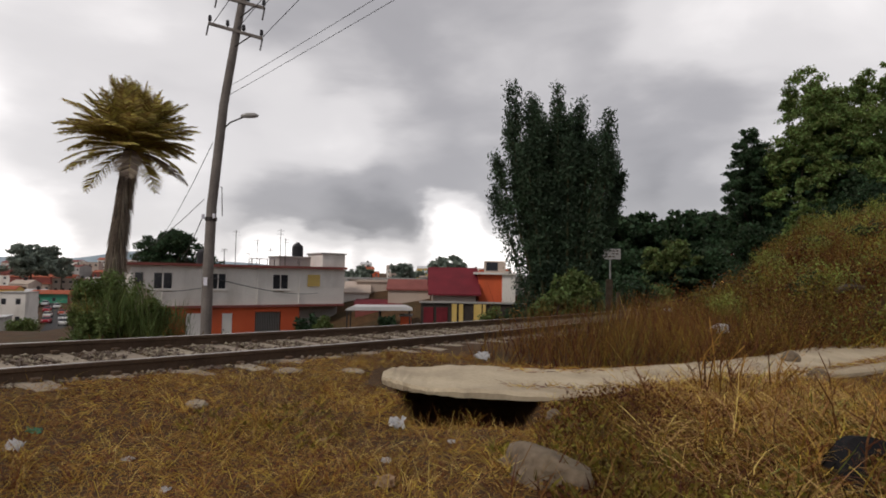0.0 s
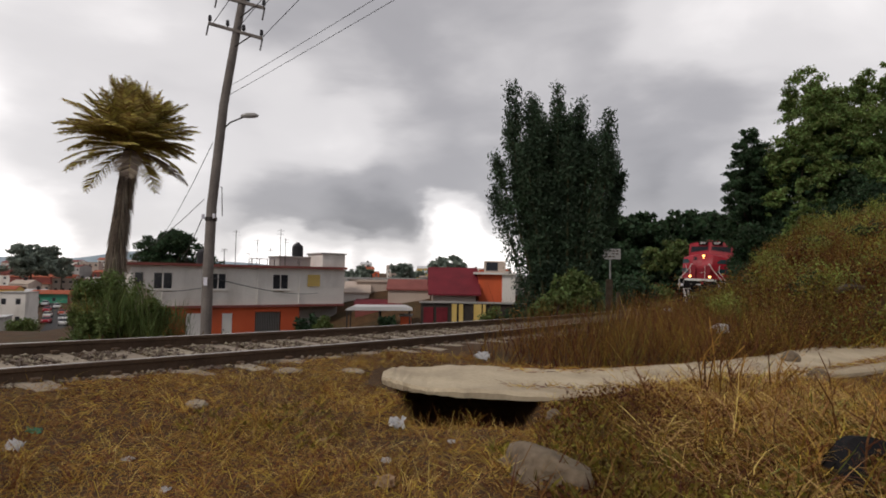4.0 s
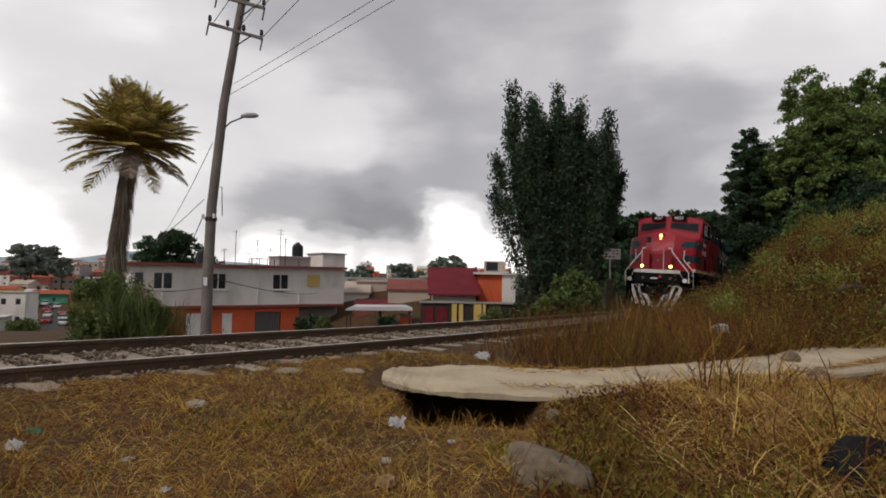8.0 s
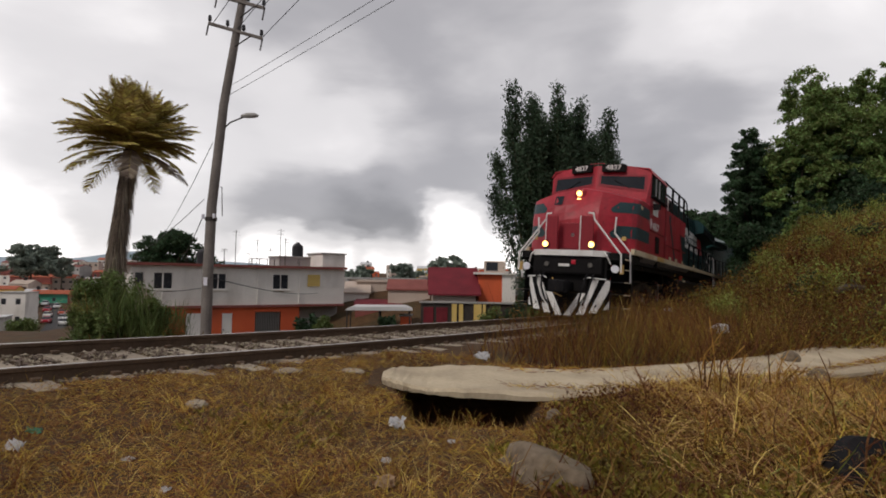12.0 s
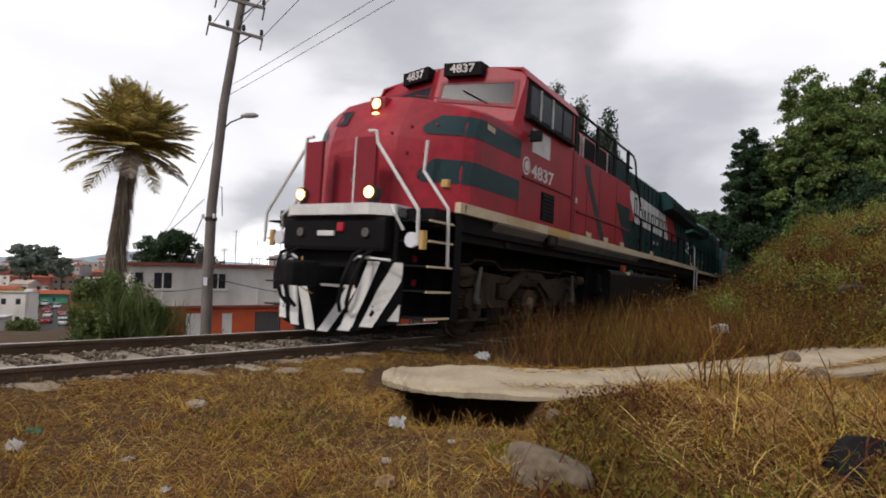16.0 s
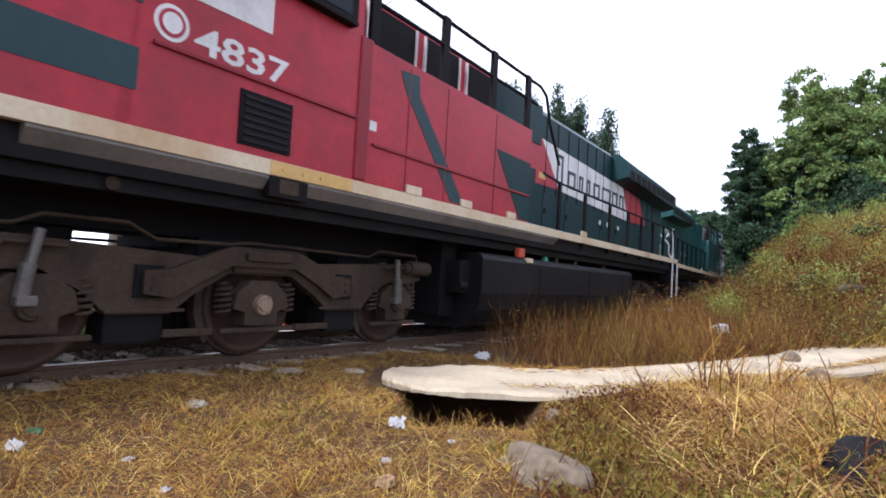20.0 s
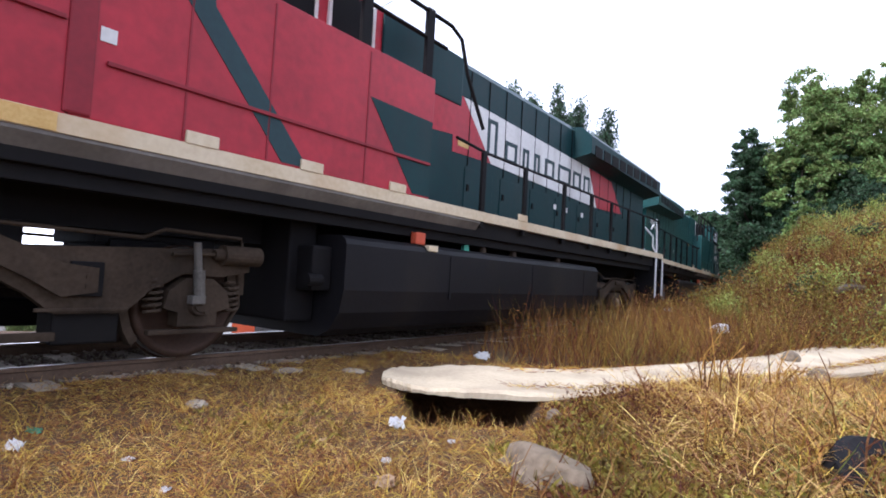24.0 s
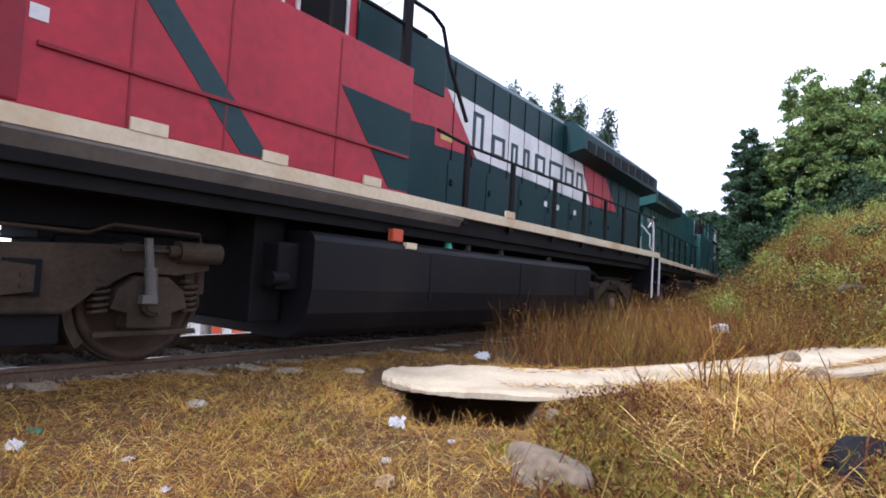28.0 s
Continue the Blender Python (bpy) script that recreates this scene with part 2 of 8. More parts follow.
MAT = dict(
    red=material("red_paint", (0.27, 0.011, 0.022), (0.47, 0.024, 0.042), 0.7, 0.45, bump=0.03, fine=9, dirt=((0.15, 0.024, 0.026), 1.1, 0.55), spec=0.35),
    # red with shade put into it for frames and recesses; maroon on the screens
    red_dark=material("shaded_maroon_red", (0.19, 0.012, 0.02), (0.27, 0.018, 0.03), 1.1, 0.5, bump=0.03, fine=14),
    orange_red=material("faded_orange_paint", (0.42, 0.07, 0.03), (0.52, 0.09, 0.04), 0.8, 0.5, bump=0.03, fine=14),
    green=material("dark_green_paint", (0.003, 0.024, 0.028), (0.006, 0.038, 0.041), 0.9, 0.5, bump=0.03, fine=14, dirt=((0.02, 0.025, 0.024), 1.6, 0.45), spec=0.2),
    green_light=material("teal_green_paint", (0.004, 0.045, 0.043), (0.008, 0.075, 0.07), 0.9, 0.42, bump=0.03, fine=14, dirt=((0.018, 0.03, 0.03), 1.3, 0.5), spec=0.4),
    beam=material("grey_side_beam", (0.13, 0.115, 0.1), (0.21, 0.19, 0.165), 1.2, 0.6, bump=0.06, fine=20, dirt=((0.03, 0.026, 0.022), 1.3, 0.6)),
    stripe=material("blue_green_paint", (0.013, 0.035, 0.042), (0.02, 0.052, 0.058), 1.0, 0.5, bump=0.03, fine=14),
    cream=material("cream_paint", (0.54, 0.43, 0.27), (0.7, 0.6, 0.43), 1.3, 0.55, bump=0.05, fine=18, dirt=((0.4, 0.2, 0.055), 0.8, 0.85)),
    white=material("white_paint", (0.6, 0.59, 0.57), (0.78, 0.77, 0.75), 1.6, 0.5, bump=0.04, fine=18, dirt=((0.33, 0.31, 0.28), 2.1, 0.45)),
    black=material("black_paint", (0.006, 0.0055, 0.006), (0.011, 0.01, 0.0105), 1.5, 0.65, bump=0.06, fine=22, dirt=((0.014, 0.012, 0.01), 1.8, 0.5), spec=0.12),
    tank=material("grey_black_paint", (0.0065, 0.0063, 0.0075), (0.0135, 0.0128, 0.0145), 0.7, 0.5, bump=0.08, fine=16, dirt=((0.026, 0.022, 0.018), 1.0, 0.6), spec=0.15),
    grime=material("grimy_steel", (0.031, 0.021, 0.0135), (0.07, 0.05, 0.034), 2.4, 0.78, bump=0.25, fine=26, dirt=((0.01, 0.008, 0.006), 2.0, 0.75), spec=0.15),
    wheel=material("wheel_steel", (0.035, 0.02, 0.014), (0.075, 0.043, 0.028), 2.5, 0.65, metal=0.3, bump=0.12, fine=30),
    steel_grey=material("grey_steel", (0.09, 0.083, 0.074), (0.17, 0.16, 0.145), 5, 0.45, metal=0.3, bump=0.05),
    tread=material("polished_steel", (0.35, 0.34, 0.33), (0.5, 0.49, 0.47), 5, 0.3, metal=0.9, bump=0.03),
    glass=material("window_glass", (0.015, 0.018, 0.022), (0.028, 0.032, 0.04), 2.0, 0.22, bump=0.0, spec=0.12),
    lamp=glowing("lit_lamp", (1.0, 0.5, 0.14), 5.0),
    lens_red=material("red_reflector", (0.4, 0.015, 0.03), (0.55, 0.02, 0.045), 8, 0.3, bump=0.0),
    lens_white=material("pale_reflector", (0.65, 0.65, 0.72), (0.8, 0.8, 0.86), 8, 0.3, bump=0.0),
    amber=material("yellow_paint", (0.5, 0.3, 0.08), (0.64, 0.43, 0.16), 5, 0.5, bump=0.02),
    bronze=material("bronze_cap", (0.2, 0.14, 0.1), (0.32, 0.24, 0.17), 6, 0.5, metal=0.4, bump=0.05),
    rail=material("rusty_rail", (0.072, 0.046, 0.03), (0.145, 0.095, 0.062), 4.0, 0.75, metal=0.2, bump=0.12, fine=34),
    railtop=material("worn_railhead", (0.3, 0.26, 0.23), (0.46, 0.41, 0.37), 3.0, 0.3, metal=0.85, bump=0.03),
    concrete=material("sleeper_concrete", (0.22, 0.18, 0.135), (0.4, 0.34, 0.265), 3.0, 0.9, bump=0.3, fine=34, spread=0.14),
    slab=material("pale_concrete", (0.4, 0.325, 0.22), (0.57, 0.48, 0.34), 1.6, 0.9, bump=0.35, fine=24, dirt=((0.27, 0.215, 0.155), 1.5, 0.6)),
    rock=material("weathered_stone", (0.1, 0.075, 0.05), (0.26, 0.2, 0.14), 3.0, 0.9, bump=0.6, fine=16, dirt=((0.07, 0.06, 0.03), 3.0, 0.8)),
    ballast=material("ballast_stone", (0.11, 0.085, 0.062), (0.33, 0.27, 0.21), 6.0, 0.9, bump=0.3, fine=30, spread=0.45, island=True),
    straw=leafy("dry_straw", (0.11, 0.041, 0.0095), (0.58, 0.285, 0.074), 0.8, 0.9),
    pale_straw=leafy("bleached_straw", (0.45, 0.26, 0.08), (0.78, 0.54, 0.22), 1.0, 0.5),
    weed=leafy("brown_weed", (0.072, 0.028, 0.0085), (0.25, 0.105, 0.03), 0.6, 0.7),
    fresh_herb=leafy("fresh_herb", (0.11, 0.145, 0.026), (0.36, 0.375, 0.09), 0.6, 0.5),
    herb=leafy("olive_herb", (0.082, 0.064, 0.011), (0.25, 0.185, 0.033), 0.7, 0.5),
    grass=leafy("yellow_grass", (0.27, 0.13, 0.027), (0.66, 0.385, 0.095), 1.2, 0.6),
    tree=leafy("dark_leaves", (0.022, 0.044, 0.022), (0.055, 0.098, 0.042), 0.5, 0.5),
    # pale green of the sapling, and the lit upper part of the bank crowns
    tree_light=leafy("pale_lit_leaves", (0.07, 0.11, 0.034), (0.25, 0.32, 0.095), 0.45, 0.6),
    # the haze of distance is put into this pale leaf colour
    far_tree=leafy("hazed_leaves", (0.15, 0.19, 0.16), (0.26, 0.31, 0.25), 0.3, 0.4),
    bamboo=leafy("bamboo_leaves", (0.028, 0.05, 0.03), (0.068, 0.108, 0.058), 0.5, 0.5),
    culm=material("bamboo_culm", (0.05, 0.05, 0.02), (0.1, 0.09, 0.04), 3, 0.6, bump=0.05),
    bush=leafy("bush_leaves", (0.065, 0.1, 0.03), (0.19, 0.23, 0.075), 0.8, 0.5),
    frond=leafy("palm_fronds", (0.22, 0.175, 0.05), (0.56, 0.42, 0.125), 0.8, 0.5),
    frond_dry=leafy("dead_fronds", (0.19, 0.145, 0.115), (0.42, 0.35, 0.28), 1.5, 0.4),
    bark=material("bark", (0.05, 0.04, 0.03), (0.12, 0.095, 0.07), 3, 0.9, bump=0.5, fine=22),
    palm_bark=material("palm_bark", (0.1, 0.085, 0.075), (0.22, 0.19, 0.17), 4, 0.9, bump=0.5, fine=18),
    pole=material("weathered_pole", (0.13, 0.115, 0.105), (0.24, 0.215, 0.195), 2, 0.85, bump=0.15, fine=20),
    wire=material("black_cable", (0.02, 0.02, 0.022), (0.035, 0.035, 0.038), 3, 0.6, bump=0),
    plaster=material("white_plaster", (0.72, 0.69, 0.64), (0.86, 0.83, 0.78), 0.5, 0.85, bump=0.1, fine=12, dirt=((0.42, 0.39, 0.35), 0.5, 0.6)),
    orange=material("orange_wall_paint", (0.6, 0.1, 0.04), (0.72, 0.145, 0.055), 0.5, 0.8, bump=0.1, fine=12, dirt=((0.3, 0.1, 0.05), 0.6, 0.5)),
    cornice=material("oxide_red_trim", (0.19, 0.06, 0.05), (0.28, 0.09, 0.075), 1, 0.8, bump=0.1),
    door=material("pale_door", (0.76, 0.74, 0.7), (0.86, 0.84, 0.8), 1, 0.7, bump=0.05),
    pane=material("dark_pane", (0.02, 0.022, 0.028), (0.05, 0.055, 0.065), 1, 0.12, bump=0, spec=0.7),
    iron=material("dark_iron", (0.03, 0.025, 0.022), (0.06, 0.05, 0.045), 4, 0.7, bump=0.1),
    rubber=material("black_rubber", (0.008, 0.008, 0.009), (0.018, 0.017, 0.018), 5, 0.8, bump=0.2, spec=0.1),
    tinaco=material("black_plastic", (0.015, 0.015, 0.018), (0.03, 0.03, 0.034), 2, 0.5, bump=0.02),
    asphalt=material("asphalt", (0.04, 0.04, 0.042), (0.07, 0.068, 0.066), 1, 0.9, bump=0.1),
    paper=material("litter_paper", (0.6, 0.6, 0.6), (0.85, 0.85, 0.86), 12, 0.7, bump=0.1),
    brown_paper=material("brown_card", (0.4, 0.27, 0.16), (0.62, 0.46, 0.32), 12, 0.8, bump=0.1),
    plastic_green=material("green_plastic", (0.04, 0.25, 0.16), (0.08, 0.4, 0.28), 6, 0.4, bump=0.02),
    maroon=material("maroon_roof", (0.11, 0.012, 0.018), (0.2, 0.02, 0.03), 0.8, 0.75, bump=0.1, fine=8),
    beige=material("beige_plaster", (0.42, 0.34, 0.28), (0.6, 0.5, 0.43), 0.4, 0.85, bump=0.1, fine=10),
    grey_wall=material("grey_block", (0.3, 0.29, 0.28), (0.44, 0.43, 0.41), 0.6, 0.85, bump=0.15, fine=12),
    hill=material("hazy_hill", (0.27, 0.34, 0.39), (0.35, 0.42, 0.47), 0.01, 1.0, bump=0, fine=0.05),
    yellow=material("yellow_wall_paint", (0.6, 0.42, 0.12), (0.72, 0.54, 0.2), 0.7, 0.8, bump=0.05),
    clay=material("clay_tiles", (0.3, 0.075, 0.04), (0.44, 0.13, 0.07), 0.8, 0.85, bump=0.3, fine=10),
    sheet=material("pale_sheet_roof", (0.5, 0.5, 0.5), (0.68, 0.68, 0.68), 0.7, 0.5, bump=0.1),
)


def ground_material():
    """Dry soil and thatch, with greener ground beyond the line."""
    m = material("dry_ground", (0.041, 0.0215, 0.0085), (0.112, 0.06, 0.025), 1.3, 0.95, bump=0.7, fine=26, dirt=((0.06, 0.055, 0.026), 0.35, 0.7))
    return m


MAT["ground"] = ground_material()


# ---------------------------------------------------------------- small builders
def part(name, bm, mat, parent=None, label="", smooth=False):
    me = bpy.data.meshes.new(name)
    bm.normal_update()
    bm.to_mesh(me)
    bm.free()
    return mesh_part(name, me, mat, parent, label, smooth)


def mesh_part(name, me, mat, parent=None, label="", smooth=False):
    me.materials.append(MAT[mat] if isinstance(mat, str) else mat)
    if smooth:
        me.polygons.foreach_set("use_smooth", [True] * len(me.polygons))
    ob = new(name, me)
    if parent:
        ob.parent = parent
    if label:
        tagged(ob, label)
    return ob


def empty(name, m, label="", category="", group="", kind=""):
    ob = new(name)
    ob.empty_display_size = 0.2
    ob.matrix_world = m
    return tagged(ob, label, category, group, kind)


def sheet(name, verts, faces, mat, parent=None, label="", smooth=False):
    me = bpy.data.meshes.new(name)
    me.from_pydata([tuple(v) for v in verts], [], faces)
    me.update()
    return mesh_part(name, me, mat, parent, label, smooth)


def box(bm, x0, x1, y0, y1, z0, z1, bevel=0.0):
    vs = [bm.verts.new(c) for c in ((x0, y0, z0), (x1, y0, z0), (x1, y1, z0), (x0, y1, z0), (x0, y0, z1), (x1, y0, z1), (x1, y1, z1), (x0, y1, z1))]
    fs = [bm.faces.new([vs[i] for i in q]) for q in ((3, 2, 1, 0), (4, 5, 6, 7), (0, 1, 5, 4), (1, 2, 6, 5), (2, 3, 7, 6), (3, 0, 4, 7))]
    if bevel:
        edges = list({e for f in fs for e in f.edges})
        bmesh.ops.bevel(bm, geom=edges, offset=bevel, segments=2, affect="EDGES", profile=0.6)


def prism(bm, outline, axis, a, b):
    """Outline (two coordinates, in the order of the other axes) drawn out from a to b along the axis."""
    def at(p, d):
        return {"x": (d, p[0], p[1]), "y": (p[0], d, p[1]), "z": (p[0], p[1], d)}[axis]
    lo = [bm.verts.new(at(p, a)) for p in outline]
    hi = [bm.verts.new(at(p, b)) for p in outline]
    k = len(outline)
    faces = [bm.faces.new(lo), bm.faces.new(hi[::-1])]
    for i in range(k):
        faces.append(bm.faces.new((lo[i], hi[i], hi[(i + 1) % k], lo[(i + 1) % k])))
    bmesh.ops.recalc_face_normals(bm, faces=faces)


def tube(bm, points, radius, sides=6, closed_ends=True):
    pts = [Vector(p) for p in points]
    radii = radius if isinstance(radius, (list, tuple)) else [radius] * len(pts)
    rings, side = [], None
    for i, p in enumerate(pts):
        d = (pts[min(i + 1, len(pts) - 1)] - pts[max(i - 1, 0)]).normalized()
        if side is None:
            side = d.orthogonal().normalized()
        side = (side - d * side.dot(d)).normalized()
        other = d.cross(side)
        rings.append([bm.verts.new(p + (side * math.cos(a) + other * math.sin(a)) * radii[i]) for a in (2 * math.pi * k / sides for k in range(sides))])
    for r0, r1 in zip(rings, rings[1:]):
        for k in range(sides):
            bm.faces.new((r0[k], r0[(k + 1) % sides], r1[(k + 1) % sides], r1[k]))
    if closed_ends:
        bm.faces.new(rings[0][::-1])
        bm.faces.new(rings[-1])


def rod(bm, p, q, r0, r1=None, sides=12):
    tube(bm, [p, q], [r0, r0 if r1 is None else r1], sides)


def one(fn, *a, **k):
    bm = bmesh.new()
    fn(bm, *a, **k)
    return bm


def lettering(name, text, size, m, mat, parent, label="", width=None):
    """Built-in letters as a thin mesh, reading along local x, standing along local y."""
    curve = bpy.data.curves.new(name, "FONT")
    curve.body, curve.size, curve.extrude, curve.resolution_u = text, size, 0.002, 2
    curve.align_x, curve.align_y, curve.offset = "CENTER", "CENTER", size * 0.02
    tmp = bpy.data.objects.new(name, curve)
    me = bpy.data.meshes.new_from_object(tmp)
    bpy.data.objects.remove(tmp)
    if width:
        xs = [v.co.x for v in me.vertices]
        me.transform(Matrix.Diagonal((width / (max(xs) - min(xs)), 1, 1, 1)))
    me.transform(m)
    me.name = name
    return mesh_part(name, me, mat, parent, label)


# ---------------------------------------------------------------- the line of the track
def line_point(s):
    """Centre of the track and its heading at s metres along it, in the plane of the rails."""
    i = min(max((s + 120.0) / 0.1, 0), len(LINE) - 2)
    k = int(i)
    f = i - k
    return tuple(LINE[k][j] * (1 - f) + LINE[k + 1][j] * f for j in range(3))


def track_line():
    s = np.arange(-120.0, 70.05, 0.1)
    c = np.clip(s, -75.0, 24.0)
    th = 4.15618 - 0.00447187 * c - 0.000246586 * c * c - 9.06957e-07 * c ** 3
    x, y = np.cumsum(np.cos(th)) * 0.1, np.cumsum(np.sin(th)) * 0.1
    i = int(np.argmin(np.abs(s)))
    return np.stack([x - x[i] + 4.49457, y - y[i] + 17.42446, th], axis=1)


LINE = track_line()
LINE_S = np.arange(-120.0, 70.05, 0.1)
UP = (CANTED.to_3x3() @ Vector((0, 0, 1)))
ROOT = CANTED @ Vector((0, 0, 0))


def rail_plane(x, y):
    """Height of the plane of the railheads over a place."""
    return ROOT.z - ((x - ROOT.x) * UP.x + (y - ROOT.y) * UP.y) / UP.z


FLAT = np.array([(CANTED @ Vector((a, b, 0)))[:2] for a, b, _ in LINE[::5]])
FLAT_TH = LINE[::5, 2]
FLAT_S = LINE_S[::5]


def along_across(x, y):
    """Distance along the line and to its camera side (negative beyond it) of places in the world."""
    x, y = np.atleast_1d(np.asarray(x, float)), np.atleast_1d(np.asarray(y, float))
    s, q = np.empty_like(x), np.empty_like(x)
    for a in range(0, len(x), 4000):
        dx, dy = x[a:a + 4000, None] - FLAT[None, :, 0], y[a:a + 4000, None] - FLAT[None, :, 1]
        k = np.argmin(dx * dx + dy * dy, axis=1)
        r = np.arange(len(k))
        th = FLAT_TH[k]
        s[a:a + 4000] = FLAT_S[k] + dx[r, k] * np.cos(th) + dy[r, k] * np.sin(th)
        q[a:a + 4000] = -dx[r, k] * np.sin(th) + dy[r, k] * np.cos(th)
    return s, q


def step01(a, b, v):
    t = np.clip((v - a) / (b - a), 0, 1)
    return t * t * (3 - 2 * t)


def bumps(x, y, size, seed):
    return (np.sin(x / size * 1.3 + seed) * np.cos(y / size * 1.1 + seed * 2.1) + np.sin((x + y) / size * 0.7 + seed * 3.3) * np.cos((x - y) / size * 0.9 - seed)) * 0.5


def TOWN(y):
    """Level of the town: it falls away from the line, then climbs slowly."""
    return -4.5 - 6.0 * step01(48.0, 92.0, y) + 13.0 * step01(125.0, 330.0, y)


def ground_height(x, y):
    """The one sheet of ground: ballast bed, verge, bank, the drop beyond the line and the town below."""
    x, y = np.atleast_1d(np.asarray(x, float)), np.atleast_1d(np.asarray(y, float))
    s, q = along_across(x, y)
    plane = rail_plane(x, y)
    h = np.full_like(x, -0.145)
    h += 0.022 * step01(0.85, 1.05, q) * step01(2.4, 1.5, q) + 0.03 * step01(0.9, 1.2, np.abs(q)) * bumps(x, y, 0.45, 9.0)
    near = step01(1.5, 2.6, q)
    h += near * (-0.03 + 0.05 * bumps(x, y, 0.9, 1.0) + 0.03 * bumps(x, y, 0.33, 4.0))
    # bank on the camera's side further along
    rise = np.clip((0.66 + 0.42 * step01(-3.0, -13.0, s)) * (q - 2.6 + 0.4 * step01(-4.0, -16.0, s)), 0, 4.3) * step01(6.0, -6.0, s)
    rise = np.where(rise > 2.9, 2.9 + (rise - 2.9) * 0.55, rise)
    h += near * rise * (1 + 0.1 * bumps(x, y, 2.3, 2.0))
    # a low mound and a hollow by the slab
    h += 0.22 * np.exp(-((x - 2.9) ** 2 + (y - 4.2) ** 2) / 1.6)
    h -= 1.15 * np.exp(-(np.abs((x - 0.27) / 0.5) ** 4 + np.abs((y - 5.72) / 1.0) ** 4))
    h += 0.07 * step01(1.4, 2.6, x) * step01(0.75, 0.15, np.abs(y - np.interp(x, (1.3, 2.2, 3.1, 4.2, 5.6, 7.4, 10.4), (5.3, 5.65, 6.1, 6.75, 7.75, 9.1, 11.3)))) * step01(12.0, 9.0, x)
    # the ground is cut away under the slab
    near_y = np.interp(x, (0.7, 1.3, 2.2, 3.1, 4.2, 5.6, 7.4, 10.4), (5.48, 5.66, 6.02, 6.5, 7.15, 8.15, 9.5, 11.7))
    far_y = np.interp(x, (0.75, 1.6, 2.6, 3.75, 5.2, 7.0, 9.6, 12.8), (6.98, 7.2, 7.7, 8.3, 9.4, 10.9, 12.6, 14.8))
    inside = step01(-0.05, 0.2, y - near_y) * step01(0.45, 0.1, y - far_y) * step01(1.2, 2.0, x) * step01(12.0, 11.0, x)
    top = -0.17 + np.interp(x, (2.4, 3.4, 4.7, 6.3, 8.5, 11.6), (0.0, 0.03, 0.06, 0.09, 0.12, 0.15)) * (0.25 + 1.25 * step01(0.0, 1.0, (y - near_y) / (far_y - near_y)))
    h = h * (1 - inside) + np.minimum(h, top) * inside
    base = plane + h
    # the drop beyond the line
    town = TOWN(y) + 0.25 * bumps(x, y, 14.0, 3.0)
    drop = step01(-1.5, -9.5, q) * step01(-26.0, -12.0, s)
    verge = np.where(q < 0, base + 0.1 * bumps(x, y, 1.2, 7.0) * step01(-1.6, -3.0, q), base)
    z = verge * (1 - drop) + town * drop
    # far away the tilt of the line's plane fades out
    far = step01(45.0, 110.0, np.hypot(x, y))
    return z * (1 - far) + np.where(x < 15, TOWN(y), 0.5) * far


def height(x, y):
    return float(ground_height(x, y)[0])


# ---------------------------------------------------------------- ground and track
def build_ground():
    k = 330
    t = np.linspace(-1, 1, k)
    gx = 1.5 + np.sinh(t * 7.3) / math.sinh(7.3) * 1500
    gy = 9.0 + np.sinh(t * 7.3) / math.sinh(7.3) * 1500
    X, Y = np.meshgrid(gx, gy)
    Z = ground_height(X.ravel(), Y.ravel())
    verts = np.stack([X.ravel(), Y.ravel(), Z], axis=1)
    a = (np.arange(k - 1)[:, None] * k + np.arange(k - 1)[None, :]).ravel()
    faces = np.stack([a, a + 1, a + k + 1, a + k], axis=1)
    return tagged(sheet("ground", verts, faces.tolist(), "ground", smooth=True), "dry brown earth with thatch beside the track", "ground", kind="structure")


ground = build_ground()
track = empty("railway_track", CANTED, "single rusty railway track on concrete sleepers in grey ballast", "track", kind="structure")
RAIL_OUTLINE = ((-0.07, -0.16), (0.07, -0.16), (0.07, -0.145), (0.012, -0.125), (0.012, -0.045), (0.036, -0.035), (0.036, -0.006), (0.028, 0.0),
                (-0.028, 0.0), (-0.036, -0.006), (-0.036, -0.035), (-0.012, -0.045), (-0.012, -0.125), (-0.07, -0.145))


def build_rail(side):
    verts, faces = [], []
    ss = np.arange(-75, 40.1, 0.5)
    k = len(RAIL_OUTLINE)
    for s in ss:
        x, y, th = line_point(s)
        for v, w in RAIL_OUTLINE:
            o = side * 0.7535 + v
            verts.append((x - o * math.sin(th), y + o * math.cos(th), w))
    for i in range(len(ss) - 1):
        for j in range(k):
            a, b = i * k + j, i * k + (j + 1) % k
            faces.append((a, a + k, b + k, b))
    ob = sheet("rail", verts, faces, "rail", track)
    ob.data.materials.append(MAT["railtop"])
    for f in ob.data.polygons:
        if f.index % k == 7:
            f.material_index = 1
    return ob


for side in (1, -1):
    build_rail(side)


